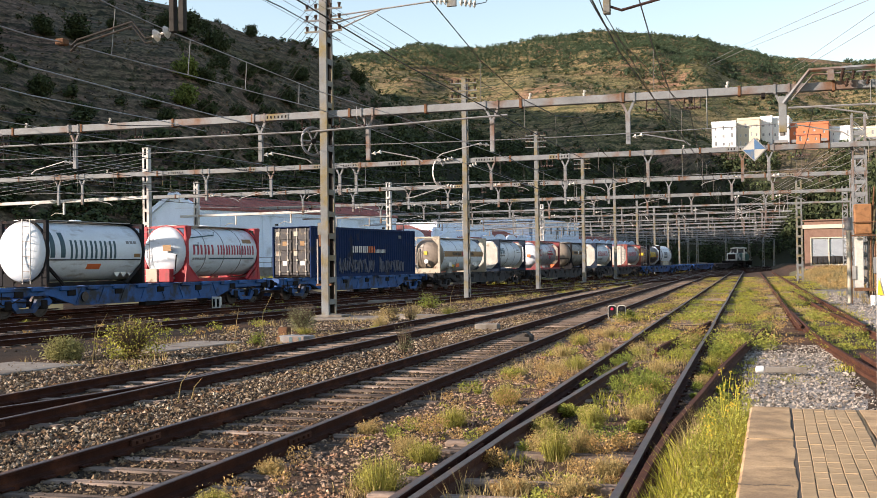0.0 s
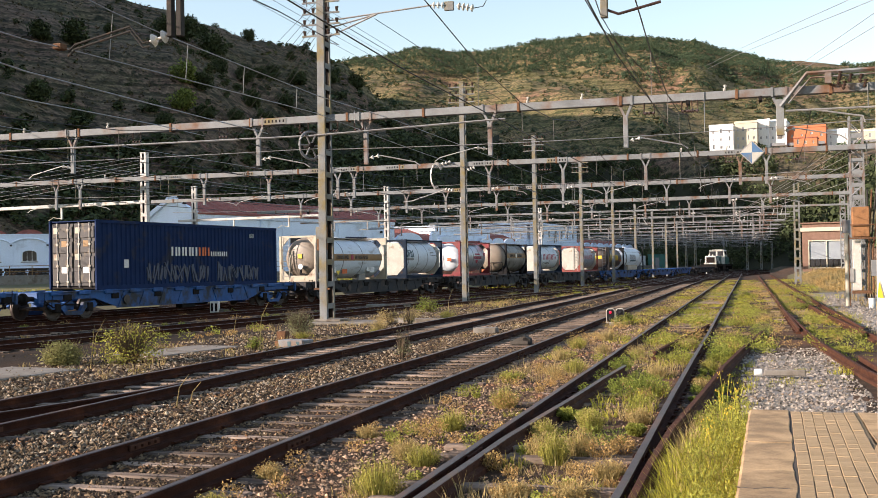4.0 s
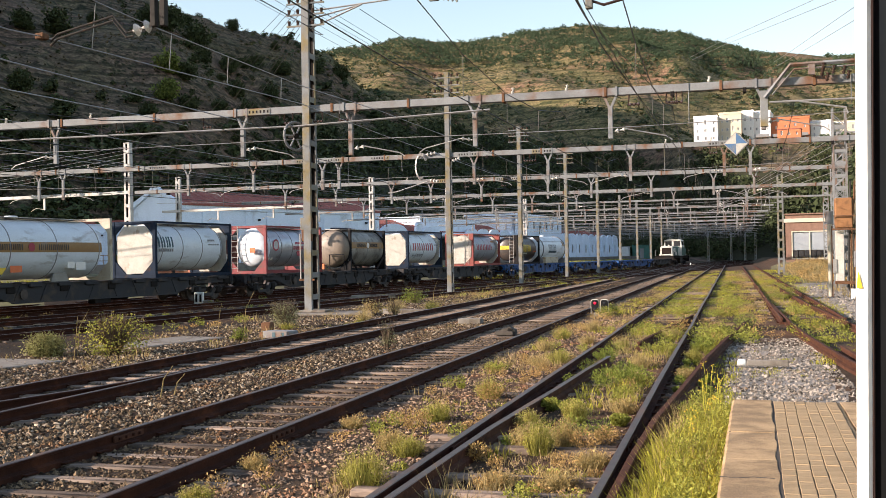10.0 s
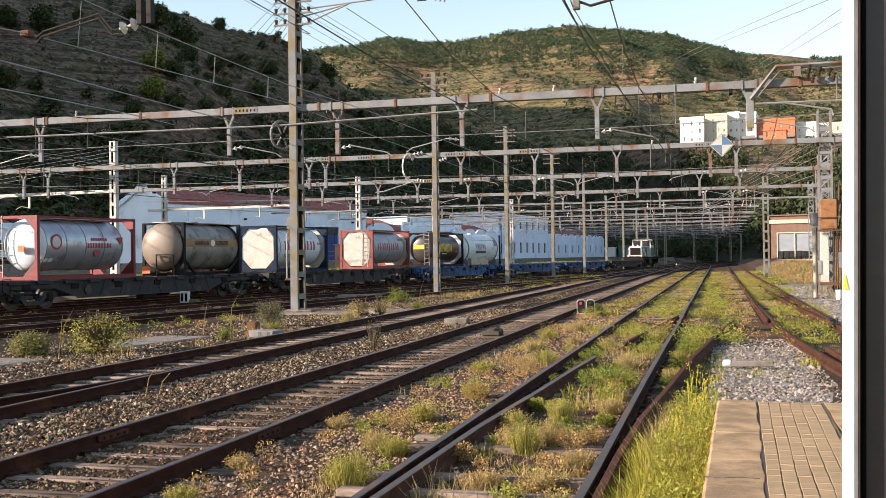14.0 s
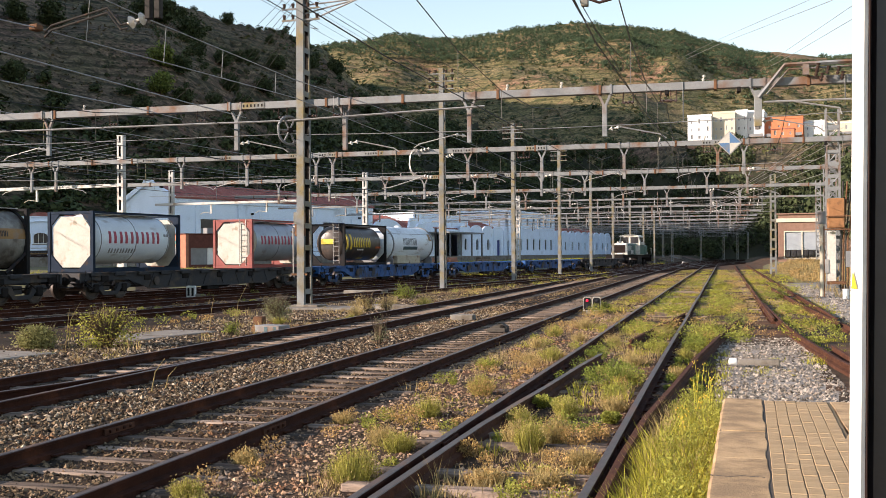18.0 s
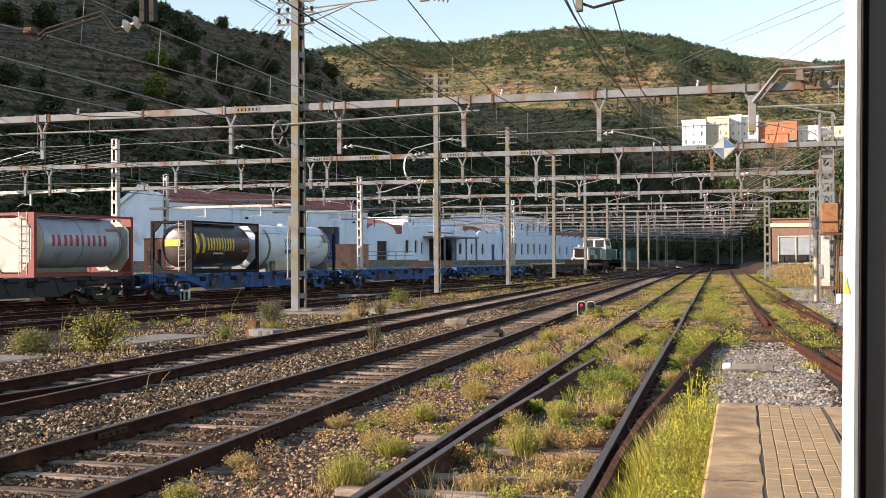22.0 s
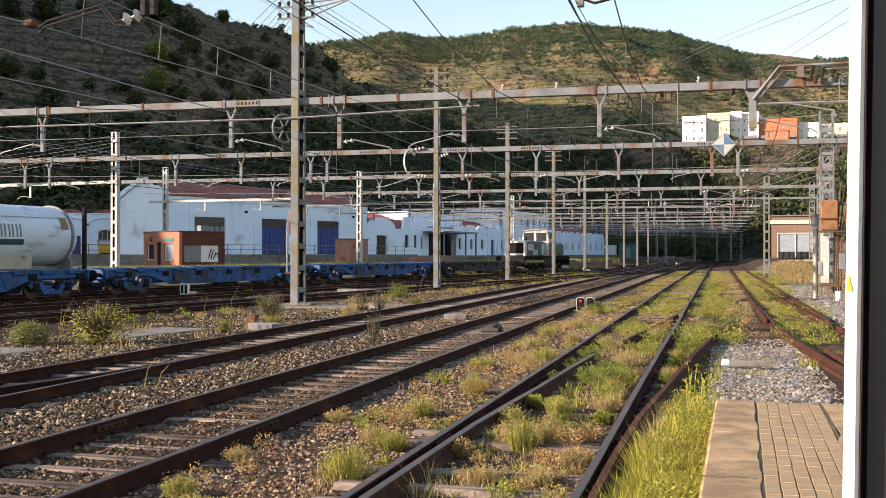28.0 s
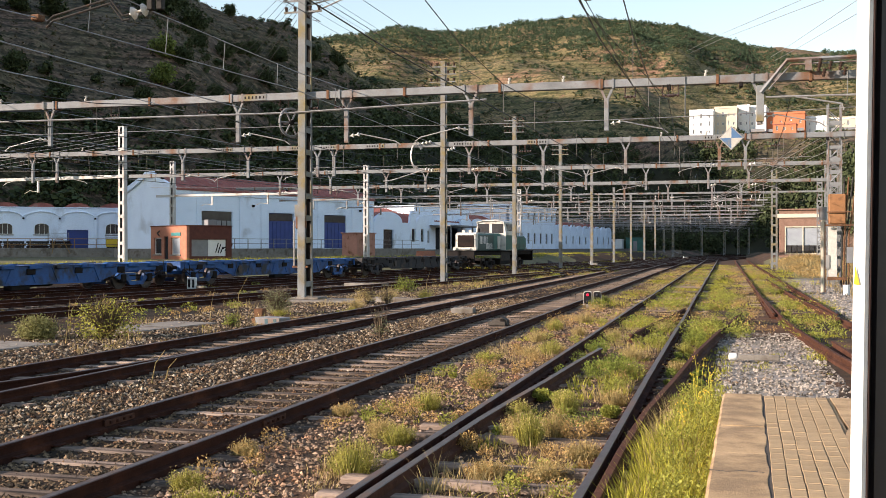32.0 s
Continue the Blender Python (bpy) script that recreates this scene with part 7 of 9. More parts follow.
    # raised parapet of the near gable
    g = G().prism([(-0.15, 5.2), (-0.15, 5.75), (W / 2 - 0.8, 7.05), (W / 2 - 0.5, 7.35), (W / 2 + 0.5, 7.35), (W / 2 + 0.8, 7.05), (W + 0.15, 5.75), (W + 0.15, 5.2), (W / 2 + 0.5, 6.8), (W / 2 - 0.5, 6.8)], -0.25, 0.12, "x")
    part("gable_coping", g, M["white"], t)
    hip(t, 0.2, L - 0.1, 0, W, 5.62, 7.0, over=0.25)
    part("cornice", G().box(-0.1, L + 0.1, -0.14, -0.002, 5.15, 5.55, 0.04), M["white"], t)
    for x in (0.0, 2.6, 8.3, 11.4, 17.5, 20.2, 26.2, L - 0.5):
        part("pilaster", G().box(x, x + 0.5, -0.08, -0.003, 0, 5.14), M["white"], t)
    for i, (a, b, c, d) in enumerate(holes):
        k = part("door", G().box(a + 0.02, b - 0.02, 0.15, 0.22, 0.02, d - 0.02), M["bluedoor" if i else "darkglass"], t, "blue sliding door" if i else "dark shutter")
        for j in range(6):
            x = a + (b - a) * (j + 0.5) / 6
            part("door_board", G().box(x - 0.26, x + 0.26, 0.12, 0.15, 0.05, d - 0.9), M["bluedoor" if i else "greyp"], k)
        part("door_light", G().box(a + 0.1, b - 0.1, 0.10, 0.148, d - 0.82, d - 0.08), M["darkglass"], k)
    for x in (10.2, 19.0, 27.6):
        part("wall_lamp", G().box(x - 0.1, x + 0.1, -0.3, 0, 4.2, 4.4, 0.03), M["black"], t)
    return t


shed()


def loading_bank():
    m, L = frame_at(-49.73, 90.31, 0.9, -39.82, 118.78)
    t = thing("loading_bank", "long concrete loading bank with a low railing", "platform", m=m)
    part("bank", G().box(-1.0, L + 6, -3.2, -0.36, 0, 0.98, 0.03), M["concrete"], t)
    part("bank_top", G().box(-1.0, L + 6, -0.35, 7.5, -0.5, 0.97), M["concrete"], t)
    for i in range(20):
        x = -0.8 + i * (L + 6) / 20
        part("railing_post", G().box(x - 0.03, x + 0.03, -3.1, -3.04, 0.98, 1.95), M["greyp"], t)
    for z in (1.45, 1.92):
        part("railing_bar", G().box(-0.8, L + 5, -3.10, -3.04, z, z + 0.05), M["greyp"], t)


loading_bank()


def arcade():
    m, L = frame_at(-86.0, 82.2, 1.9, -57.6, 102.2)
    t = thing("arcade_shed", "long low white shed with arched bays and a red vaulted roof", "building", m=m)
    n = 10
    b = L / n
    doors = {2, 7}
    holes = []
    for i in range(n):
        c = (i + 0.5) * b
        holes.append((c - 1.05, c + 1.05, 0, 1.95) if i in doors else (c - 0.72, c + 0.72, 1.45, 2.6))
    part("front_wall", holed_wall(L, 4.15, holes, 0.35), M["white"], t)
    part("back_wall", G().box(0, L, 5.65, 6.0, 0, 4.1), M["white"], t)
    for x in (0, L - 0.35):
        part("side_wall", G().box(x, x + 0.35, 0.352, 5.648, 0, 4.1), M["white"], t)
    for i in range(n):
        c = (i + 0.5) * b
        g = G()
        pts = []
        for k in range(13):
            a = math.pi * (0.12 + 0.76 * k / 12)
            pts.append((c + b * 0.47 * math.cos(a) / math.cos(math.pi * 0.12), -0.05, 3.05 + 0.75 * math.sin(a)))
        g.tube(pts, 0.10, 6)
        part("arch_moulding", g, M["white"], t)
        part("pilaster", G().box(i * b - 0.18, i * b + 0.18, -0.10, -0.003, 0, 3.35), M["white"], t)
        part("downpipe_head", G().box(i * b - 0.1, i * b + 0.1, -0.2, -0.101, 3.0, 3.18), M["black"], t)
        g = G().prism([(c + b * 0.40 * math.cos(math.pi * k / 10), 4.0 + 0.72 * math.sin(math.pi * k / 10)) for k in range(11)], 0.1, 5.8)
        part("vault_roof", g, M["roof"], t)
        if i in doors:
            part("door", G().box(c - 1.03, c + 1.03, 0.16, 0.22, 0, 1.93), M["bluedoor"], t, "blue plank door")
        else:
            w = window(t, c - 0.72, c + 0.72, 1.45, 2.6)
            for e in (-1, 1):
                part("arch_corner", G().prism([(c + e * 0.72, 2.6), (c + e * 0.72, 2.15), (c + e * 0.60, 2.38), (c + e * 0.42, 2.50), (c + e * 0.16, 2.57), (c, 2.6)][::e], 0.002, 0.128), M["white"], w)
                part("glazing_bar", G().box(c + e * 0.24 - 0.02, c + e * 0.24 + 0.02, 0.13, 0.166, 1.51, 2.54), M["whitep"], w)
    part("coping", G().box(-0.1, L + 0.1, -0.08, 0.43, 4.151, 4.26, 0.02), M["white"], t)
    return t


arcade()


bank_at = []  # pose and length of the bank before the arcade


def bank_rail():
    m, L = frame_at(-86.0, 80.0, 0.9, -56.0, 99.0)
    t = thing("loading_bank", "concrete loading bank with an olive yellow railing", "platform", m=m)
    part("bank", G().box(0, L, -1.6, 2.6, 0, 1.06, 0.03), M["concrete"], t)
    bank_at.append((m, L))
    for i in range(18):
        x = 0.3 + i * (L - 0.6) / 17
        part("railing_post", G().box(x - 0.04, x + 0.04, -1.5, -1.42, 0.98, 2.0), M["gold"], t)
    for z in (1.4, 1.95):
        part("railing_bar", G().box(0.3, L - 0.3, -1.5, -1.42, z, z + 0.06), M["gold"], t)
    part("stair_rail", G().tube([(L - 10.6, -1.8, 0.5), (L - 10.3, -1.8, 1.9), (L - 9.6, -1.8, 1.9), (L - 8.9, -1.8, 0.5)], 0.045, 6), M["gold"], t)


bank_rail()


def kiosk():
    m, L = frame_at(-45.7, 78.95, 0.95, -40.92, 76.08)
    t = thing("brick_kiosk", "small flat-roofed brick kiosk with white panels", "building", m=m)
    D, h = 4.15, 2.75
    holes = [(0.5, 1.7, 0.5, 1.85), (2.1, 2.75, 0.0, 1.95), (3.2, 4.6, 0.5, 1.85)]
    # orange brick on the sunny front, its shade-darkened copy on the other walls
    part("front_wall", holed_wall(L, h, holes, 0.25), M["brickor"], t)
    part("back_wall", G().box(0, L, D - 0.25, D, 0, h), M["brickshade"], t)
    part("side_wall", G().box(0, 0.25, 0.252, D - 0.252, 0, h), M["brickshade"], t)
    g = G()
    g.box(L - 0.25, L, 0.252, D - 0.252, 1.7, h)
    g.box(L - 0.25, L, 0.252, D - 0.252, 0, 0.35)
    g.box(L - 0.25, L, 0.252, 0.45, 0.35, 1.7)
    g.box(L - 0.25, L, D - 0.5, D - 0.252, 0.35, 1.7)
    part("side_wall", g, M["brickshade"], t)
    part("roof", G().box(0.252, L - 0.252, 0.252, D - 0.252, h - 0.25, h - 0.05), M["concrete"], t)
    part("coping", G().box(-0.06, L + 0.06, -0.06, D + 0.06, h + 0.002, h + 0.08, 0.02), M["brickshade"], t)
    window(t, 0.5, 1.7, 0.5, 1.85, pane="darkglass")
    window(t, 3.2, 4.6, 0.5, 1.85, pane="sheet")
    part("door", G().box(2.12, 2.73, 0.1, 0.16, 0.02, 1.93), M["darkglass"], t)
    part("white_panel", G().box(L - 0.16, L - 0.10, 0.46, 2.0, 0.36, 1.69), M["greyp"], t)
    part("white_panel", G().box(L - 0.16, L - 0.10, 2.02, D - 0.52, 0.36, 1.69), M["whitep"], t)
    g = G()
    rng = random.Random(8)
    for k in range(7):
        y = 2.7 + 0.22 * k
        g.tube([(L - 0.09, y, 0.55 + rng.random() * 0.4), (L - 0.09, y + 0.25, 1.0 + rng.random() * 0.45)], 0.045, 4)
    part("graffiti_stroke", g, M["black"], t, "black scrawled strokes on the panel")
    part("sign_plate", G().box(3.3, 4.7, -0.04, -0.002, 2.0, 2.25), M["teal"], t)
    part("bracket_lamp", G().tube([(1.4, 0, 2.4), (1.9, -0.5, 2.2), (2.4, -0.6, 2.0)], 0.05, 5), M["black"], t)
    part("roof_box", G().box(L - 1.0, L - 0.4, 2.2, 3.0, h + 0.082, h + 0.55, 0.02), M["greyp"], t)


kiosk()


def hut():
    m, L = frame_at(-35.6, 101.2, 1.0, -34.6, 103.9)
    t = thing("relay_hut", "faded red steel relay hut beside a mast", "hut", m=m)
    part("body", G().box(0, L, 0, 2.0, 0.1, 2.4, 0.04), M["pink"], t)
    part("roof", G().box(-0.1, L + 0.1, -0.1, 2.1, 2.401, 2.5, 0.02), M["pink"], t)
    part("door", G().box(0.5, 1.4, -0.03, -0.002, 0.15, 2.2), M["pink"], t)
    part("plinth", G().box(-0.05, L + 0.05, -0.05, 2.05, -0.2, 0.099), M["concrete"], t)


hut()


def forklift():
    t = thing("forklift", "teal forklift truck parked by the loading bank", "forklift", m=bank_at[0][0] @ Matrix.Translation((bank_at[0][1] * 0.945, 0.2, 1.062)) @ Matrix.Rotation(radians(-80), 4, "Z"))
    part("body", G().box(-0.6, 0.6, -1.0, 0.9, 0.45, 1.15, 0.08), M["teal"], t)
    part("counterweight", G().box(-0.6, 0.6, -1.4, -1.0, 0.4, 1.35, 0.12), M["teal"], t)
    for x in (-0.55, 0.55):
        for y in (-0.7, 0.7):
            part("cab_post", G().box(x - 0.05, x + 0.05, y - 0.05, y + 0.05, 1.15, 2.4), M["teal"], t)
            part("wheel", G().lathe([(-0.12, 0.38), (0.12, 0.38)], 14, Matrix.Translation((x, y, 0.38)) @ Matrix.Rotation(radians(90), 4, "Z")), M["dark"], t)
        part("lift_mast", G().box(x * 0.7 - 0.06, x * 0.7 + 0.06, 1.0, 1.15, 0.2, 3.2), M["black"], t)
        part("fork", G().box(x * 0.7 - 0.06, x * 0.7 + 0.06, 1.15, 2.3, 0.2, 0.26), M["black"], t)
    part("cab_roof", G().box(-0.65, 0.65, -0.8, 0.8, 2.4, 2.48, 0.03), M["teal"], t)
    part("carriage", G().box(-0.5, 0.5, 1.15, 1.25, 0.6, 1.1), M["black"], t)


forklift()


def long_house():
    m, L = frame_at(-42.45, 133.6, 1.7, -25.74, 251.77)
    t = thing("station_building", "very long white station building with a scalloped parapet", "building", m=m)
    n = 24
    b = L / n
    h = 4.0
    holes = []
    for i in range(n):
        c = (i + 0.5) * b
        if i == 3 or i == 4:
            continue
        if i in (8, 14, 20):
            holes.append((c - 0.8, c + 0.8, 0, 2.6))
        elif i not in (10, 11, 12, 13):
            holes.append((c - 0.55, c + 0.55, 0.9, 2.7))
    holes.append((3 * b + 0.2, 5 * b - 0.2, 0, 3.2))
    part("front_wall", holed_wall(L, h, holes, 0.4), M["white"], t)
    part("back_wall", G().box(0, L, 9.6, 10, 0, h), M["white"], t)
    for x in (0, L - 0.4):
        part("side_wall", G().box(x, x + 0.4, 0.402, 9.598, 0, h), M["white"], t)
    for i in range(n):
        c = (i + 0.5) * b
        if i in (10, 11, 12, 13, 3, 4):
            continue
        part("parapet_arch", G().prism([(c + b * 0.46 * math.cos(math.pi * k / 8), h + 0.001 + 0.85 * math.sin(math.pi * k / 8)) for k in range(9)], 0.02, 0.34), M["white"], t)
        part("pilaster", G().box(i * b - 0.22, i * b + 0.22, -0.14, -0.003, 0, h + 0.45), M["white"], t)
    for a, b_, c, d in holes:
        if b_ - a < 1.2:
            w = window(t, a, b_, c, d, sill=False)
            for e in (-1, 1):
                q = (a + b_) / 2
                part("arch_corner", G().prism([(q + e * 0.55, d), (q + e * 0.55, d - 0.55), (q + e * 0.46, d - 0.25), (q + e * 0.26, d - 0.06), (q, d)][::e], 0.002, 0.128), M["white"], w)
        elif b_ - a < 3:
            part("door", G().box(a + 0.02, b_ - 0.02, 0.2, 0.26, 0, d - 0.02), M["bluedoor"], t, "blue door")
    hip(t, 0.5, 9.4 * b, 0.6, 9.8, h - 0.1, h + 1.6, over=0.0)
    hip(t, 14.6 * b, L - 0.5, 0.6, 9.8, h - 0.1, h + 1.6, over=0.0)
    # two-storey middle
    x0, x1 = 9.4 * b, 14.6 * b
    up = part("upper_storey", holed_wall(x1, 7.4, [(x0 + 1.5 + k * 3.6, x0 + 2.7 + k * 3.6, 5.2, 6.6) for k in range(7)] + [(x0 + 1.5 + k * 3.6, x0 + 2.7 + k * 3.6, 0.9, 2.9) for k in range(7)], 0.4, -0.55, x0), M["white"], t)
    for k in range(7):
        window(t, x0 + 1.5 + k * 3.6, x0 + 2.7 + k * 3.6, 5.2, 6.6, -0.55, sill=False)
        window(t, x0 + 1.5 + k * 3.6, x0 + 2.7 + k * 3.6, 0.9, 2.9, -0.55, sill=False)
    part("upper_block", G().box(x0, x1, 0.402, 9.0, h, 7.3), M["white"], t)
    part("cornice", G().box(x0 - 0.2, x1 + 0.2, -0.75, 9.2, 7.402, 7.75, 0.05), M["white"], t)
    # canopy
    part("canopy", G().box(2.6 * b, 5.4 * b, -3.2, -0.02, 3.3, 3.5), M["greyp"], t)
    for k in range(4):
        x = 2.8 * b + k * 0.85 * b
        part("canopy_post", G().box(x - 0.1, x + 0.1, -3.0, -2.8, 0, 3.3), M["greyp"], t)
    # dark sheet stands in for the shade behind the canopy opening
    part("dark_interior", G().box(3 * b + 0.1, 5 * b - 0.1, 2.0, 2.1, 0, 3.2), M["darkglass"], t)
    part("link_block", G().box(2.0 * b, 6.2 * b, 1.0, 9, h, 6.2), M["white"], t)
    part("base_bank", G().box(-4, L + 3, -4.5, -0.2, -1.2, 0.0), M["concrete"], t)
    return t


long_house()


def ramp_house():
    """A low white house with a curved gable between the shed and the long building."""
    m, L = frame_at(-40.6, 121.5, 1.8, -37.6, 134.5)
    t = thing("curved_gable_house", "low white house with a curved gable and red roof", "building", m=m)
    part("front_wall", holed_wall(L, 3.3, [(2.2, 4.6, 0, 2.4), (9.2, 10.2, 0.9, 2.6), (11.6, 12.4, 0.9, 2.6)], 0.35), M["white"], t)
    part("back_wall", G().box(0, L, 5.6, 6.0, 0, 3.3), M["white"], t)
    part("gable_curve", G().prism([(0.2 + 6.6 * (1 - math.cos(math.pi * k / 12)) / 2, 3.302 + 1.25 * math.sin(math.pi * k / 12)) for k in range(13)], 0.02, 0.33), M["white"], t)
    part("gable_curve", G().prism([(8.8 + 1.6 * (1 - math.cos(math.pi * k / 10)) / 2, 3.302 + 1.6 * math.sin(math.pi * k / 10)) for k in range(11)], 0.0, 0.33), M["white"], t)
    part("gable_curve", G().prism([(10.6 + 2.4 * (1 - math.cos(math.pi * k / 10)) / 2, 3.302 + 0.9 * math.sin(math.pi * k / 10)) for k in range(11)], 0.02, 0.33), M["white"], t)
    part("door", G().box(2.22, 4.58, 0.2, 0.26, 0, 2.38), M["darkglass"], t, "dark open doorway")
    window(t, 9.2, 10.2, 0.9, 2.6, sill=False)
    window(t, 11.6, 12.4, 0.9, 2.6, sill=False)
    hip(t, 0.3, L, 0.4, 5.8, 3.2, 4.45, over=0.0)


ramp_house()


def brick_house():
    m, L = frame_at(5.75, 124.3, 0.85, 10.5, 123.7)
    t = thing("brick_building", "flat-roofed brown brick building with a large sheeted window", "building", m=m)
    h, D = 5.25, 9.0
    part("front_wall", holed_wall(L, h, [(0.6, 4.45, 0.35, 3.45)], 0.3), M["brickbr"], t)
    part("back_wall", G().box(0, L, D - 0.3, D, 0, h), M["brickbr"], t)
    for x in (0, L - 0.3):
        part("side_wall", G().box(x, x + 0.3, 0.302, D - 0.302, 0, h), M["brickbr"], t)
    part("roof", G().box(0.302, L - 0.302, 0.302, D - 0.302, h - 0.3, h - 0.1), M["concrete"], t)
    part("eaves_band", G().box(-0.15, L + 0.15, -0.16, D, h - 0.85, h - 0.42, 0.02), M["cream"], t, "cream concrete band")
    part("coping", G().box(-0.2, L + 0.2, -0.2, D, h + 0.002, h + 0.14, 0.02), M["brickbr"], t)
    w = part("window", G().box(0.62, 4.43, 0.16, 0.19, 1.35, 3.43), M["sheet"], t, "window screened with pale sheets")
    g = G()
    for a, b, c, d in ((0.6, 0.72, 0.35, 3.45), (4.33, 4.45, 0.35, 3.45), (0.72, 4.33, 3.33, 3.45), (0.72, 4.33, 0.35, 0.47), (2.48, 2.58, 0.47, 3.33)):
        g.box(a, b, 0.02, 0.158, c, d)
    part("window_frame", g, M["cream"], w)
    for k in range(6):
        a = 0.74 + k * 0.6 + (0.06 if k > 2 else 0)
        part("pane", G().box(a, a + 0.52, 0.12, 0.15, 0.52, 1.32), M["darkglass"], w)
    return t


brick_house()


def hill_house(x, y, w, d, h, m, label, turn, rows, cols, roof_m="roof", balcony=False):
    z = height(8, 361) - 3.6
    t = thing("hill_house", label, "house", "houses on the hill", m=Matrix.Translation((x, y, z)) @ Matrix.Rotation(radians(turn), 4, "Z"))
    H = h + 2.6
    holes = []
    for r in range(rows):
        for c in range(cols):
            cx = w * (c + 0.5) / cols
            zz = 3.4 + r * (h - 0.6) / rows
            holes.append((cx - 0.3 + 0.1 * math.sin(7 * r + 3 * c + w), cx + 0.3 + 0.1 * math.sin(5 * r + c + x), zz, zz + (0.95 if (r + c) % 3 else 1.5)))
    part("wall", holed_wall(w, H, holes, 0.3), M[m], t)
    part("wall", G().box(0, w, d - 0.3, d, 0, H), M[m], t)
    for xx in (0, w - 0.3):
        part("wall", G().box(xx, xx + 0.3, 0.302, d - 0.302, 0, H), M[m], t)
    for o in holes:
        window(t, *o, sill=False, pane="hillpane")
    part("roof", G().box(-0.15, w + 0.15, -0.15, d + 0.15, H + 0.002, H + 0.22), M[roof_m], t)
    part("parapet", G().box(-0.1, w + 0.1, -0.1, 0.15, H + 0.222, H + 0.7), M[m], t)
    part("chimney", G().box(w * 0.7, w * 0.7 + 0.7, d * 0.5, d * 0.5 + 0.7, H + 0.222, H + 1.3), M[m], t)
    part("plinth_wall", G().box(-0.05, w + 0.05, -0.12, -0.002, 0, 2.5), M["brickbr"], t, "brown stone plinth")
    if balcony:
        part("balcony", G().box(0.3, w - 0.3, -1.1, -0.02, 3.9, 4.05), M["concrete"], t)
        part("balcony_rail", G().box(0.3, w - 0.3, -1.1, -1.05, 4.05, 4.9), M["greyp"], t)
    return t


hill_house(-11.3, 357, 7.6, 9, 8.0, "whitep", "tall white house on the hillside", -8, 3, 3, "white")
hill_house(-3.3, 359, 7.0, 9, 9.0, "cream", "cream house with small windows on the hillside", -8, 3, 4, "cream")
hill_house(3.9, 361, 3.6, 8, 9.6, "whitep", "narrow white house on the hillside", -8, 3, 2, "white")
hill_house(7.6, 362, 5.2, 9, 9.4, "whitep", "white house with balconies on the hillside", -8, 3, 3, "white", True)
hill_house(13.0, 363, 11.8, 9, 7.0, "orange", "orange red terraced house on the hillside", -8, 2, 4, "orange", True)
hill_house(25.2, 364, 6.6, 8, 5.6, "whitep", "low white house with shutters on the hillside", -8, 2, 3, "white")
hill_house(32.2, 365, 9.5, 8, 5.2, "cream", "low pale house with a terrace on the hillside", -8, 2, 4, "white", True)
hill_house(43.2, 367, 8.0, 8, 5.0, "whitep", "low white house at the end of the row", -8, 1, 4, "white")
hill_house(14.5, 353, 7.0, 5, 2.6, "orange", "low red outbuilding below the houses", -8, 1, 3, "roof")


def tunnel():
    t = tagged(new("tunnel_portal"), "dark stone tunnel portal at the end of the yard", "tunnel", kind="structure")
    t.matrix_basis = Matrix.Translation((11.5, 323, 0)) @ Matrix.Rotation(radians(-8), 4, "Z")
    g = G()
    for x in (-7, 0.4):
        g.box(x - 3.0, x - 2.6 + 0.0, 0, 6, 0, 4.0)
    outer = [(-12, 0), (-12, 9), (8, 9), (8, 0), (4.5, 0)]
    arch = [(4.5 * math.cos(math.pi * k / 12) - 2 + 2, 3.0 + 3.6 * math.sin(math.pi * k / 12)) for k in range(13)]
    poly = outer + arch + [(-4.5, 0)]
    part("portal_wall", G().prism(poly, -1.0, 0.5), M["brickbr"], t)
    # black sheet across the arch in place of the tunnel's darkness
    part("bore", G().box(-4.4, 4.4, 0.6, 0.9, 0, 6.6), M["black"], t)


tunnel()


# ---- plants ----
NR = np.random.default_rng(7)


def stuff(name, v, f, m, label, category, smooth=False):
    me = bpy.data.meshes.new(name)
    me.from_pydata(v.tolist(), [], f)
    me.materials.append(M[m])
    return tagged(new(name, me), label, category, kind="stuff")


def blades(centres, radius, count, h, w, lean=0.35):
    """Bent grass blades round many centres (x, y, z, size): vertices and faces."""
    c = np.repeat(np.asarray(centres, float), count, axis=0)
    n = len(c)
    a = NR.uniform(0, 2 * np.pi, n)
    rr = radius * np.sqrt(NR.uniform(0, 1, n)) * c[:, 3]
    base = np.stack([c[:, 0] + rr * np.cos(a), c[:, 1] + rr * np.sin(a), c[:, 2] - 0.02], 1)
    hh = h * c[:, 3] * NR.uniform(0.45, 1.15, n)
    d = a + NR.normal(0, 0.9, n)
    ln = hh * NR.uniform(0.1, lean * 2, n)
    tip = base + np.stack([np.cos(d) * ln, np.sin(d) * ln, hh], 1)
    mid = base + np.stack([np.cos(d) * ln * 0.35, np.sin(d) * ln * 0.35, hh * 0.55], 1)
    t = NR.uniform(0, 2 * np.pi, n)
    side = np.stack([np.cos(t), np.sin(t), np.zeros(n)], 1) * (w * NR.uniform(0.6, 1.3, n))[:, None]
    v = np.stack([base - side, base + side, mid + side * 0.75, mid - side * 0.75, tip], 1).reshape(-1, 3)
    f = []
    for i in range(0, 5 * n, 5):
        f += [(i, i + 1, i + 2, i + 3), (i + 3, i + 2, i + 4)]
    return v, f


TURNOUT = [(5, -0.91), (10, -0.91), (12.2, -0.86), (15.3, -0.68), (19.6, -0.46), (23.8, -0.16), (30.6, 0.40), (31, 9.0)]
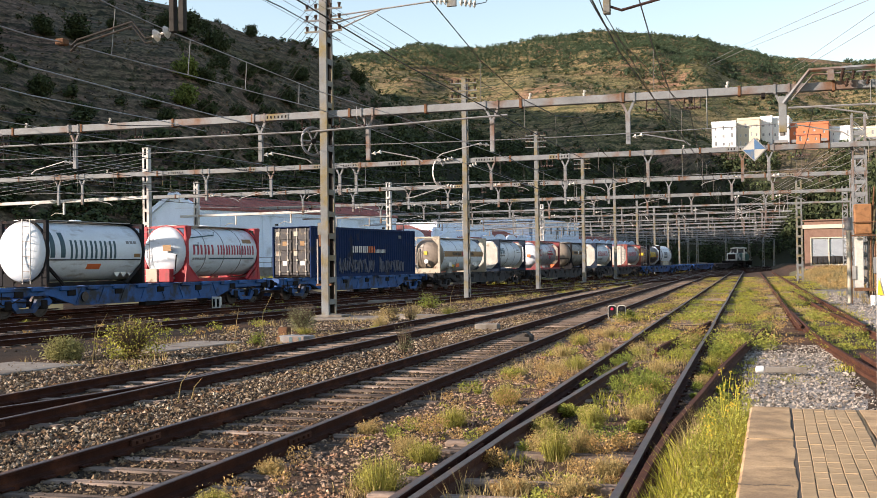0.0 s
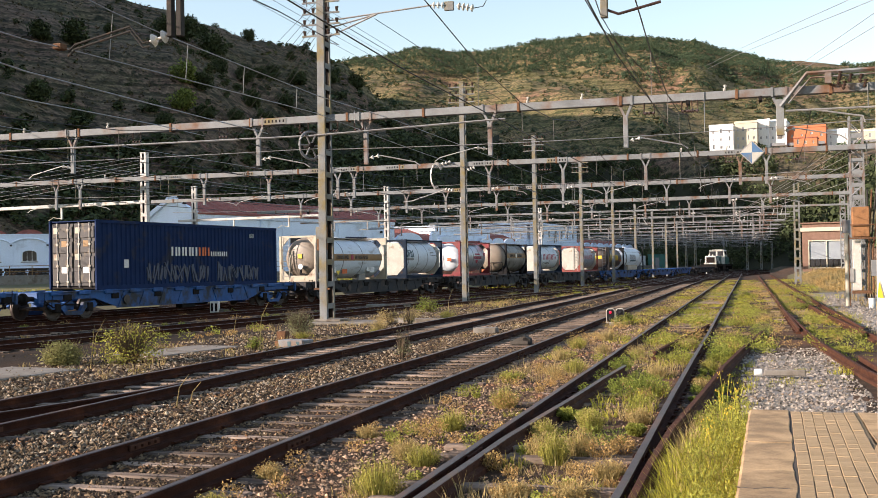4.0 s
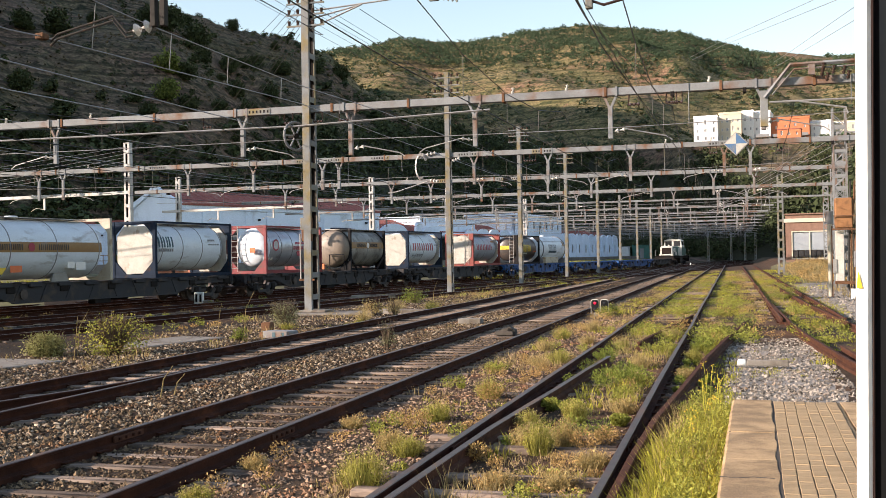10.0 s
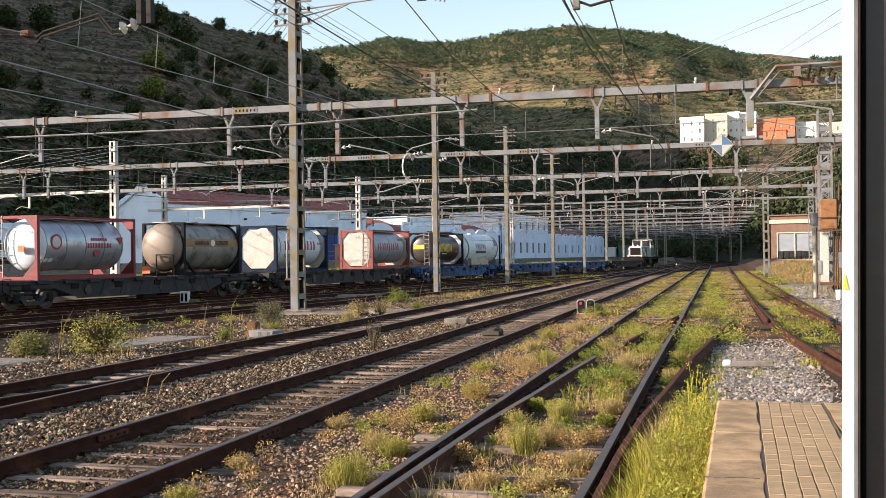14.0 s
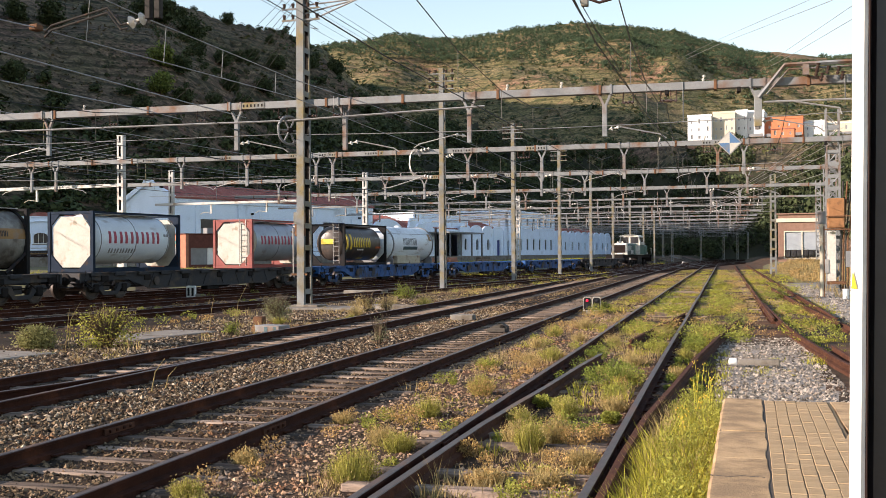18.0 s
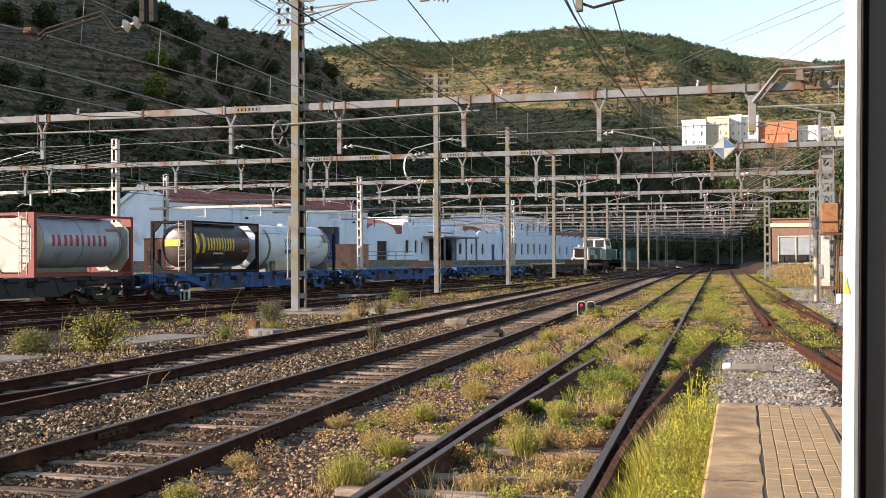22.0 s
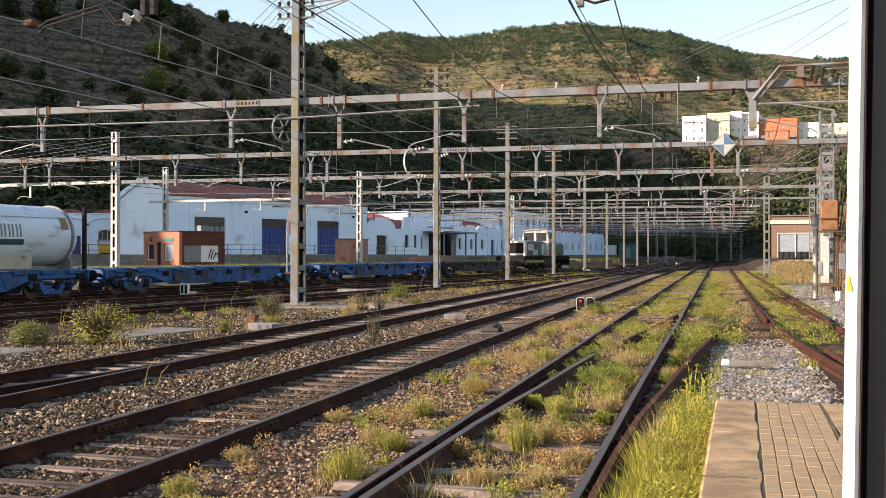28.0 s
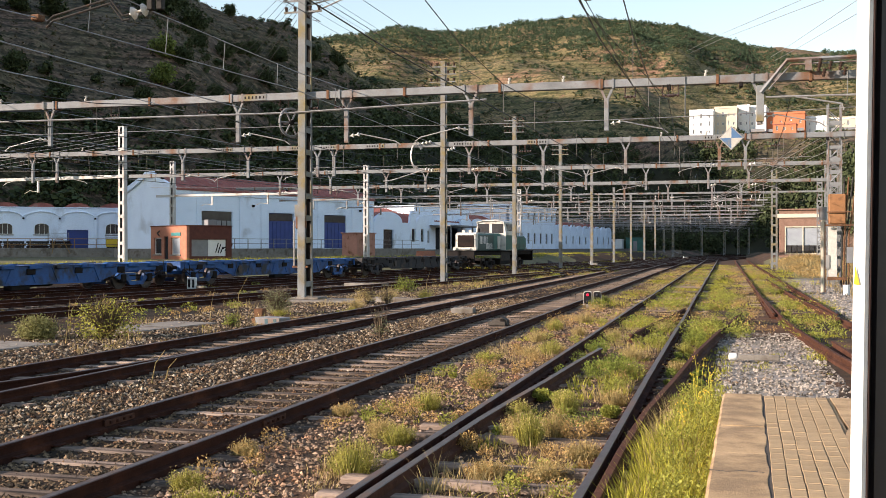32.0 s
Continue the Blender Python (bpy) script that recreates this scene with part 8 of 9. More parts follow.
RAIL_X = (-2.724, -1.056, 1.286, 2.954, -4.826, -6.494)


def patches(x0, x1, y0, y1, n, lo=0.5, hi=1.2, cover=0.0, seed=0, power=1.0):
    """Clump centres in a strip, gathered by a noise mask; power over 1 puts more of them near y0."""
    out = []
    rng = random.Random(seed)
    tries = 0
    while len(out) < n and tries < n * 30:
        tries += 1
        x, y = rng.uniform(x0, x1), y0 + (y1 - y0) * rng.random() ** power
        if y > 13 and min(abs(x - q) for q in RAIL_X) < 0.2 or abs(x - lerp_table(TURNOUT, y)) < 0.14 or y < 20 and abs(x + 2.6 - 0.004 * (y - 4) ** 1.7) < 0.12:
            continue
        k = noise.noise(Vector((x * 0.55, y * 0.28, seed * 3.7)))
        if k + 0.5 * noise.noise(Vector((x * 1.7, y * 1.1, seed))) > cover + rng.uniform(-0.12, 0.12):
            out.append((x, y, height(x, y), rng.uniform(lo, hi) * (0.75 + max(0, k))))
    return out


def join(*sets):
    v, f, k = [], [], 0
    for a, b in sets:
        v.append(a)
        f += [tuple(i + k for i in q) for q in b]
        k += len(a)
    return np.concatenate(v), f


green = [
    blades(patches(-0.76, -0.10, 6.2, 11.0, 190, 0.6, 1.15, -0.6, 1), 0.11, 34, 0.36, 0.0042, 0.34),
    blades(patches(-0.78, -0.12, 6.2, 11.4, 90, 0.7, 1.15, -0.6, 91), 0.10, 16, 0.34, 0.0085, 0.45),
    blades(patches(-4.3, 3.4, 36, 125, 620, 0.7, 1.3, -0.15, 92, 1.2), 0.42, 26, 0.11, 0.011, 0.8),
    blades(patches(-0.5, -0.08, 10.5, 13.6, 110, 0.6, 1.2, -0.6, 51), 0.13, 44, 0.34, 0.0036, 0.34),
    blades(patches(-0.4, 0.05, 13.4, 22.0, 40, 0.4, 0.8, -0.3, 2), 0.14, 20, 0.17, 0.006),
    blades(patches(-2.45, -1.3, 9.0, 40, 90, 0.5, 1.1, 0.12, 3, 1.5), 0.14, 22, 0.2, 0.006),
    blades(patches(-2.6, -1.1, 30, 90, 80, 0.7, 1.2, 0.15, 4), 0.28, 18, 0.12, 0.008),
    blades(patches(-0.85, 0.3, 27, 50, 60, 0.5, 1.1, 0.18, 5, 1.2), 0.22, 22, 0.10, 0.006),
    blades(patches(-1.0, -0.3, 17, 27, 45, 0.5, 1.0, 0.1, 55), 0.16, 20, 0.12, 0.006),
    blades(patches(-0.85, 0.2, 45, 120, 80, 0.8, 1.3, 0.1, 6), 0.36, 18, 0.12, 0.010),
    blades(patches(1.5, 3.3, 20, 60, 220, 0.4, 1.1, 0.08, 7, 1.3), 0.24, 22, 0.11, 0.007),
    blades(patches(1.5, 5.0, 60, 120, 200, 0.7, 1.4, -0.05, 8), 0.5, 18, 0.15, 0.012),
    blades(patches(-4.4, -2.95, 22, 80, 130, 0.5, 1.1, 0.12, 9), 0.22, 20, 0.14, 0.007),
    blades(patches(-16.5, -11.2, 18, 90, 60, 0.4, 0.9, 0.2, 10), 0.2, 22, 0.15, 0.006),
    blades(patches(-19, -12, 45, 110, 70, 0.6, 1.1, 0.2, 12), 0.35, 18, 0.16, 0.010),
]
green += [
    blades(patches(-2.55, -1.2, 7.5, 26, 70, 0.4, 1.0, 0.15, 61, 1.3), 0.13, 20, 0.13, 0.005, 0.7),
    blades(patches(-1.1, -0.5, 7, 30, 60, 0.4, 0.9, 0.05, 62, 1.3), 0.12, 24, 0.13, 0.0042, 0.7),
    blades(patches(-4.4, -2.9, 7, 40, 60, 0.35, 0.9, 0.2, 63, 1.4), 0.13, 26, 0.12, 0.0045, 0.7),
    blades(patches(-2.6, -1.1, 26, 110, 150, 0.6, 1.1, 0.1, 64, 1.2), 0.24, 18, 0.12, 0.008, 0.7),
    blades(patches(-0.9, 0.35, 22, 110, 130, 0.6, 1.1, 0.15, 65, 1.2), 0.24, 18, 0.10, 0.008, 0.7),
    blades(patches(1.3, 3.4, 22, 100, 180, 0.6, 1.2, 0.12, 66, 1.2), 0.26, 18, 0.12, 0.008, 0.7),
    blades(patches(0.1, 1.6, 12, 30, 70, 0.3, 0.8, 0.12, 67, 1.2), 0.12, 20, 0.10, 0.005, 0.7),
]
v, f = join(*green)
stuff("grass", v, f, "grass", "patchy green grass and weeds between the rails", "grass")
dry = [
    blades(patches(-0.74, -0.1, 6.2, 13.5, 190, 0.6, 1.2, -0.5, 20), 0.13, 20, 0.38, 0.0038, 0.34),
    blades(patches(-4.3, 3.4, 34, 125, 420, 0.7, 1.3, -0.1, 93, 1.2), 0.42, 24, 0.10, 0.011, 0.8),
    blades(patches(-4.5, -2.9, 7, 30, 60, 0.5, 1.0, 0.22, 21, 1.5), 0.2, 18, 0.2, 0.005),
    blades(patches(-2.6, -1.1, 8, 40, 70, 0.5, 1.1, 0.15, 22, 1.4), 0.14, 18, 0.24, 0.005),
    blades(patches(-4.5, -2.9, 25, 90, 240, 0.6, 1.2, -0.1, 23), 0.32, 20, 0.15, 0.008),
    blades(patches(-0.8, 1.1, 28, 120, 320, 0.6, 1.2, -0.1, 24), 0.35, 22, 0.10, 0.008),
    blades(patches(4.9, 9.5, 70, 121, 420, 0.6, 1.4, -0.35, 25), 0.5, 22, 0.42, 0.010),
    blades(patches(4.9, 6.2, 40, 62, 22, 0.7, 1.3, 0.1, 26), 0.35, 18, 0.5, 0.012),
    blades(patches(-16.5, -11, 17, 90, 170, 0.5, 1.2, 0.15, 27), 0.26, 18, 0.25, 0.008),
    blades(patches(-8.0, -7.2, 12, 60, 60, 0.4, 0.8, 0.15, 28), 0.2, 14, 0.14, 0.006),
]
dry += [
    blades(patches(-2.55, -1.2, 7.5, 26, 80, 0.4, 1.0, 0.12, 71, 1.3), 0.13, 24, 0.14, 0.004, 0.6),
    blades(patches(-4.4, -2.9, 7, 40, 60, 0.35, 0.9, 0.2, 73, 1.4), 0.13, 16, 0.12, 0.004, 0.6),
    blades(patches(-0.9, 3.4, 30, 110, 340, 0.6, 1.2, 0.0, 75, 1.2), 0.26, 18, 0.11, 0.008, 0.6),
    blades(patches(-15.5, -10.8, 18, 60, 200, 0.5, 1.0, 0.05, 76, 1.2), 0.2, 16, 0.14, 0.008, 0.6),
]
v, f = join(*dry)
stuff("dry_grass", v, f, "grassd", "dry straw-coloured grass tufts", "grass")
# strip of tall weeds beyond the train
far_c = []
rng = random.Random(31)
for i in range(420):
    p = siding(rng.uniform(-12.5, -8.2), rng.uniform(-20, 120))
    far_c.append((p.x, p.y, height(p.x, p.y), rng.uniform(0.6, 1.4)))
for i in range(420):
    p = Vector((rng.uniform(-27, -9.5), rng.uniform(85, 215), 0))
    if noise.noise(Vector((p.x * 0.16, p.y * 0.05, 8.8))) > 0.0 and min(abs(p.x - far_swing(p.y) + 9.73), abs(p.x - far_swing(p.y) + 5.66)) > 1.4:
        far_c.append((p.x, p.y, height(p.x, p.y), rng.uniform(0.7, 1.5)))
v, f = blades(far_c, 0.6, 34, 0.24, 0.012, 0.7)
stuff("weeds", v, f, "grass", "tall yellow-green weeds beyond the sidings", "weeds")


def leaf_cloud(centre, rx, ry, rz, n, size, seed, shell=0.55):
    """Small leaves in an uneven cloud of lobes round a centre."""
    r = np.random.default_rng(seed)
    lobes = r.normal(0, 1, (max(4, n // 40), 3))
    lobes /= np.linalg.norm(lobes, axis=1)[:, None] + 1e-6
    lobes *= r.uniform(0.35, 0.75, (len(lobes), 1))
    pick = lobes[r.integers(0, len(lobes), n)]
    d = r.normal(0, 1, (n, 3))
    d /= np.linalg.norm(d, axis=1)[:, None]
    p = pick + d * r.uniform(0.15, shell, (n, 1))
    p[:, 2] = np.maximum(p[:, 2], -0.75)
    p = p * np.array([rx, ry, rz]) + np.array(centre)
    a = r.normal(0, 1, (n, 3))
    a /= np.linalg.norm(a, axis=1)[:, None]
    b = np.cross(a, r.normal(0, 1, (n, 3)))
    b /= np.linalg.norm(b, axis=1)[:, None] + 1e-6
    s = (size * r.uniform(0.6, 1.4, n))[:, None]
    v = np.stack([p - a * s, p + b * s * 0.6, p + a * s, p - b * s * 0.6], 1).reshape(-1, 3)
    f = [(i, i + 1, i + 2, i + 3) for i in range(0, 4 * n, 4)]
    return v, f


def bush(x, y, r, h, m, label, seed, n=900, size=0.03, name="bush", twigs=26, cat="bush"):
    z = height(x, y)
    t = thing(name, label, cat, m=Matrix.Translation((x, y, z)))
    rng = random.Random(seed)
    g = G()
    for k in range(twigs):
        a, u = rng.uniform(0, 2 * math.pi), rng.uniform(0.2, 1.0)
        g.tube([(0.05 * math.cos(a), 0.05 * math.sin(a), -0.03), (r * 0.5 * u * math.cos(a), r * 0.5 * u * math.sin(a), h * 0.5), (r * u * 0.95 * math.cos(a), r * u * 0.95 * math.sin(a), h * rng.uniform(0.7, 1.12))], 0.012 * max(1, r), 4, r1=0.003 * max(1, r))
    part("twig", g, M["twig"], t)
    v, f = join(leaf_cloud((0, 0, h * 0.54), r, r, h * 0.5, n, size, seed), leaf_cloud((0, 0, h * 0.24), r * 0.95, r * 0.95, h * 0.28, n // 2, size, seed + 500))
    me = bpy.data.meshes.new("foliage")
    me.from_pydata(v.tolist(), [], f)
    me.materials.append(M[m])
    part("foliage", me, None, t)
    return t


bush(-14.55, 20.35, 0.5, 0.54, "bushgrey", "round grey-green bush beside the tracks", 1, 4200, 0.021)
bush(-13.25, 21.0, 0.84, 0.88, "bushmix", "tall twiggy green bush with red-brown dry stalks", 2, 1700, 0.024, twigs=150)
bush(-13.05, 29.9, 0.55, 0.78, "leafg", "grey twiggy dry bush beside the mast", 3, 1800, 0.02, twigs=110)
bush(-12.0, 24.6, 0.28, 0.36, "leafb", "small bright green weed clump", 4, 500, 0.02)
bush(-12.25, 35.8, 0.5, 0.7, "grassd", "dry tuft with straw-coloured leaves", 5, 500, 0.025)
bush(-11.6, 36.2, 0.35, 0.5, "grassd", "dry tuft with straw-coloured leaves", 6, 400, 0.025)
bush(-13.8, 46.0, 0.7, 0.8, "leafb", "leafy weed clump beside the track", 7, 600, 0.03)
bush(-7.55, 23.0, 0.25, 0.62, "leafg", "thin grey weed between the tracks", 16, 260, 0.018)
bush(-4.1, 35.9, 0.5, 0.42, "leafb", "low green weed by the ground signal", 18, 500, 0.03)


def herbs(centres, r, h, leaves, leaf, m, label, seed):
    """Low leafy herbs: narrow leaves round short stems at each centre (x, y, z, size)."""
    q = np.random.default_rng(seed)
    c = np.repeat(np.asarray(centres, float), leaves, axis=0)
    n = len(c)
    a, u, w = q.uniform(0, 2 * np.pi, n), np.sqrt(q.uniform(0, 1, n)), q.uniform(0, 1, n) ** 0.7
    rr = r * c[:, 3] * u * (0.45 + 0.55 * w)
    p = np.stack([c[:, 0] + rr * np.cos(a), c[:, 1] + rr * np.sin(a), c[:, 2] + h * c[:, 3] * w * (1.1 - 0.5 * u * u)], 1)
    d = np.stack([np.cos(a), np.sin(a), np.full(n, 0.9)], 1) + q.normal(0, 0.55, (n, 3))
    d /= np.linalg.norm(d, axis=1)[:, None]
    e = np.cross(d, q.normal(0, 1, (n, 3)))
    e /= np.linalg.norm(e, axis=1)[:, None] + 1e-6
    s = (leaf * q.uniform(0.6, 1.5, n))[:, None]
    v = np.stack([p, p + d * s + e * s * 0.44, p + d * s * 2, p + d * s - e * s * 0.44], 1).reshape(-1, 3)
    return stuff("herbs", v, np.arange(len(v)).reshape(-1, 4).tolist(), m, label, "weeds")


BIG = [(-1.75, 12.6, 0, 2.2), (-2.15, 12.9, 0, 1.7), (-2.3, 10.6, 0, 1.5), (-1.9, 9.6, 0, 1.2), (-2.2, 15.0, 0, 1.7), (-1.6, 17.5, 0, 1.9), (-2.3, 20.0, 0, 1.6), (-1.3, 21.5, 0, 1.6), (-0.6, 22.5, 0, 1.7), (-0.3, 26.0, 0, 2.0), (0.3, 29.5, 0, 2.2), (-4.0, 34.6, 0, 2.0)]
herbs([(-1.97, 13.4, 0, 1.1), (-2.3, 13.7, 0, 0.9), (-1.3, 12.6, 0, 0.8)] + BIG[7::2], 0.16, 0.17, 1300, 0.015, "bushleaf", "leafy green weed clumps between the rails", 6)
herbs([(-1.85, 16.2, 0, 1.8), (-1.45, 16.5, 0, 1.7), (-1.7, 17.3, 0, 1.6)] + BIG[6::2], 0.16, 0.17, 1100, 0.015, "leafb", "dark leafy weed clumps between the rails", 7)
herbs([(-1.48, 10.9, 0, 1.2), (-2.45, 10.2, 0, 0.9), (-1.3, 11.3, 0, 1.0), (-3.6, 11.9, 0, 1.4), (-3.3, 14.6, 0, 1.3)], 0.16, 0.19, 800, 0.012, "drybloom", "dry orange-brown weed clumps between the rails", 8)
herbs(patches(-2.6, -1.15, 7.2, 30, 26, 0.5, 1.1, 0.18, 81, 1.4) + patches(-4.3, -2.9, 7, 34, 20, 0.5, 1.0, 0.25, 84, 1.3) + patches(-1.0, -0.4, 9, 30, 26, 0.4, 0.8, 0.1, 87), 0.13, 0.19, 260, 0.013, "bushleaf", "leafy yellow-green herbs between the rails", 1)
herbs(patches(-2.6, -1.15, 11, 30, 18, 0.5, 1.2, 0.2, 82, 1.4) + patches(-0.9, -0.3, 7, 20, 40, 0.4, 0.8, -0.1, 85), 0.13, 0.2, 260, 0.013, "leafb", "dark leafy green herbs between the rails", 2)
herbs(patches(-2.6, -1.15, 7.2, 30, 24, 0.4, 1.0, 0.15, 83, 1.4) + patches(-4.4, -2.9, 7, 34, 36, 0.5, 1.0, 0.2, 86, 1.3), 0.13, 0.18, 220, 0.011, "drybloom", "dry orange-brown seeding herbs", 3)
herbs(patches(-2.6, 0.4, 24, 80, 150, 0.8, 1.5, 0.12, 88, 1.3) + patches(1.4, 3.4, 24, 80, 80, 0.8, 1.5, 0.12, 89, 1.3), 0.24, 0.2, 90, 0.024, "bushleaf", "leafy green weeds spreading over the far rails", 4)
herbs(patches(-4.4, 3.4, 24, 90, 150, 0.8, 1.5, 0.15, 90, 1.3), 0.22, 0.18, 80, 0.022, "drybloom", "dry brown weeds among the far rails", 5)


herbs([(x, y, z + 0.16, k) for x, y, z, k in patches(-0.55, -0.08, 6.4, 14.0, 110, 0.5, 1.1, -0.4, 93)], 0.13, 0.26, 70, 0.012, "bushleaf", "seeding yellow-green herbs in the tall grass", 11)


herbs(patches(4.8, 8.5, 58, 118, 150, 0.6, 1.3, -0.3, 94), 0.5, 0.42, 60, 0.045, "drybloom", "tall pinkish dry grass beside the brick kiosk", 12)


# weed strips between the sidings
strip = []
rng = random.Random(77)
for i in range(260):
    u = rng.uniform(-32, 60)
    p = siding(rng.choice((11.8, 6.75, 6.75, 2.1, 11.8)) + rng.gauss(0, 0.35), u)
    if noise.noise(Vector((p.x * 0.2, p.y * 0.2, 3.3))) > -0.05:
        strip.append((p.x, p.y, height(p.x, p.y), rng.uniform(0.5, 1.3)))
herbs(strip[::2], 0.26, 0.22, 90, 0.026, "bushleaf", "low green weeds between the sidings", 9)
herbs(strip[1::2], 0.26, 0.2, 80, 0.024, "drybloom", "low dry weeds between the sidings", 10)


def tussock(x, y, r, h, green, label, n=520):
    """A rounded tuft: a dense dome of fine stems with small leaves and seed heads at their tips."""
    q = np.random.default_rng(int(abs(x) * 1000 + y * 77))
    t = thing("tussock", label, "grass", "tussocks", m=Matrix.Translation((x, y, height(x, y))))
    a, u = q.uniform(0, 2 * np.pi, n), np.sqrt(q.uniform(0, 1, n))
    hh = h * (1.05 - 0.45 * u ** 2) * q.uniform(0.6, 1.1, n)
    ca, sa = np.cos(a), np.sin(a)
    base = np.stack([ca * u * r * 0.55, sa * u * r * 0.55, np.full(n, -0.02)], 1)
    tip = np.stack([ca * u * r * q.uniform(0.8, 1.2, n), sa * u * r * q.uniform(0.8, 1.2, n), hh], 1) + q.normal(0, 0.02, (n, 3))
    side = np.stack([-np.sin(a), np.cos(a), np.zeros(n)], 1) * q.uniform(0.0018, 0.0038, n)[:, None]
    mid = base * 0.45 + tip * 0.55 + np.array([0, 0, 0.02])
    v = np.stack([base - side, base + side, mid + side, mid - side, tip], 1).reshape(-1, 3)
    f = []
    for i in range(0, 5 * n, 5):
        f += [(i, i + 1, i + 2, i + 3), (i + 3, i + 2, i + 4)]
    for name, mm, vv, ff in (("stem", "tuft" if green else "tuftdry", v, f),):
        me = bpy.data.meshes.new(name)
        me.from_pydata(vv.tolist(), [], ff)
        me.materials.append(M[mm])
        tagged(part(name, me, None, t), kind="stuff")
    # leaves along the upper stems, seed heads at the tips
    for name, mm, k, lo, hi, size in (("leaf", "tuft" if green else "tuftdry", 3, 0.35, 0.95, 0.010), ("seed_head", "tuftdry" if green else "drybloom", 1, 0.92, 1.04, 0.008)):
        src = np.repeat(np.arange(n), k)
        w = q.uniform(lo, hi, len(src))[:, None]
        p = base[src] * (1 - w) + tip[src] * w + q.normal(0, 0.008, (len(src), 3))
        d = q.normal(0, 1, (len(src), 3)) + np.array([0, 0, 0.8])
        d /= np.linalg.norm(d, axis=1)[:, None]
        e = np.cross(d, q.normal(0, 1, (len(src), 3)))
        e /= np.linalg.norm(e, axis=1)[:, None] + 1e-6
        z = (size * q.uniform(0.6, 1.5, len(src)))[:, None]
        vv = np.stack([p, p + d * z + e * z * 0.4, p + d * z * 2, p + d * z - e * z * 0.4], 1).reshape(-1, 3)
        me = bpy.data.meshes.new(name)
        me.from_pydata(vv.tolist(), [], np.arange(len(vv)).reshape(-1, 4).tolist())
        me.materials.append(M[mm])
        tagged(part(name, me, None, t), kind="stuff")


GREEN, STRAW = "fine yellow-green tussock in the ballast", "dry straw tussock with seed heads"
for x, y, r, h, green in ((-3.17, 8.9, 0.30, 0.34, 1), (-3.22, 10.4, 0.22, 0.20, 1), (-3.50, 10.75, 0.20, 0.20, 0), (-3.54, 12.7, 0.24, 0.24, 1), (-3.36, 14.85, 0.26, 0.30, 1), (-4.06, 18.6, 0.28, 0.16, 1), (-3.15, 19.8, 0.32, 0.30, 1), (-3.45, 19.3, 0.26, 0.20, 0),
                          (-3.85, 22.4, 0.28, 0.26, 0), (-4.0, 25.6, 0.3, 0.3, 1), (-3.6, 28.4, 0.34, 0.32, 0), (-3.2, 24.2, 0.26, 0.24, 0), (-1.92, 10.7, 0.20, 0.33, 1), (-2.12, 11.0, 0.18, 0.26, 0), (-1.72, 11.1, 0.18, 0.30, 0), (-1.85, 12.8, 0.20, 0.30, 1),
                          (-2.30, 12.2, 0.18, 0.22, 1), (-1.30, 10.1, 0.22, 0.16, 0), (-1.5, 9.2, 0.24, 0.14, 0), (-2.0, 9.1, 0.2, 0.14, 0), (-1.35, 13.6, 0.2, 0.2, 0), (-2.3, 23.2, 0.3, 0.3, 0), (-1.6, 19.2, 0.3, 0.28, 0), (-1.4, 25.6, 0.3, 0.3, 0), (-0.75, 17.2, 0.2, 0.22, 0), (-0.72, 20.5, 0.22, 0.22, 1),
                          (-4.45, 9.4, 0.14, 0.14, 0), (-4.3, 8.0, 0.16, 0.16, 1), (-3.9, 7.4, 0.2, 0.16, 1), (-4.4, 12.0, 0.14, 0.12, 0), (-12.6, 29.0, 0.3, 0.2, 1), (-11.8, 33.4, 0.4, 0.4, 0), (-12.6, 39.6, 0.5, 0.45, 0), (-11.4, 40.4, 0.45, 0.4, 1), (-10.9, 30.5, 0.2, 0.22, 1)):
    tussock(x, y, r, h, green, GREEN if green else STRAW, 420 if y < 16 else 260)

# yellow flowers in the tall grass by the platform
def flowers():
    rng = random.Random(4)
    t = thing("wild_flowers", "yellow wild flowers in tall grass by the platform", "flower")
    for k in range(15):
        x, y = rng.uniform(-0.45, -0.1), rng.uniform(10.2, 14.6)
        h = rng.uniform(0.42, 0.66)
        dx, dy = rng.uniform(-0.08, 0.08), rng.uniform(-0.08, 0.08)
        st = part("stem", G().tube([(x, y, 0), (x + dx * 0.4, y + dy * 0.4, h * 0.6), (x + dx, y + dy, h)], 0.004, 3), M["grass"], t)
        for j in range(rng.randint(3, 6)):
            px, py, pz = x + dx + rng.uniform(-0.05, 0.05), y + dy + rng.uniform(-0.05, 0.05), h - rng.uniform(0, 0.12)
            part("flower_head", G().prism([(px + 0.007 * math.cos(a), py + 0.007 * math.sin(a)) for a in (0, 1.26, 2.51, 3.77, 5.03)], pz, pz + 0.012, "z"), M["flower"], st)


flowers()
# dry stalks
st = thing("dry_stalks", "pale dry plant stalks beside the rails", "plant")
rng = random.Random(9)
for x, y, h in ((-8.15, 14.1, 0.5), (-8.1, 14.4, 0.35), (-13.4, 26.2, 0.9), (-14.2, 21.0, 1.0), (-13.6, 20.0, 0.9), (-12.1, 43.0, 1.1), (-13.0, 27.0, 1.2)):
    part("stalk", G().tube([(x, y, 0), (x + 0.06, y, h * 0.6), (x + rng.uniform(0.1, 0.35), y, h)], 0.012, 4, r1=0.004), M["grassd"], st)


# ---- loose ballast stones ----
def stones(n, x0, x1, y0, y1, size, seed, power=1.6, dz=0.0):
    r = np.random.default_rng(seed)
    x = r.uniform(x0, x1, n)
    y = y0 + (y1 - y0) * r.uniform(0, 1, n) ** power
    c = np.stack([x, y, r.uniform(-0.02, 0.012, n) + dz], 1)
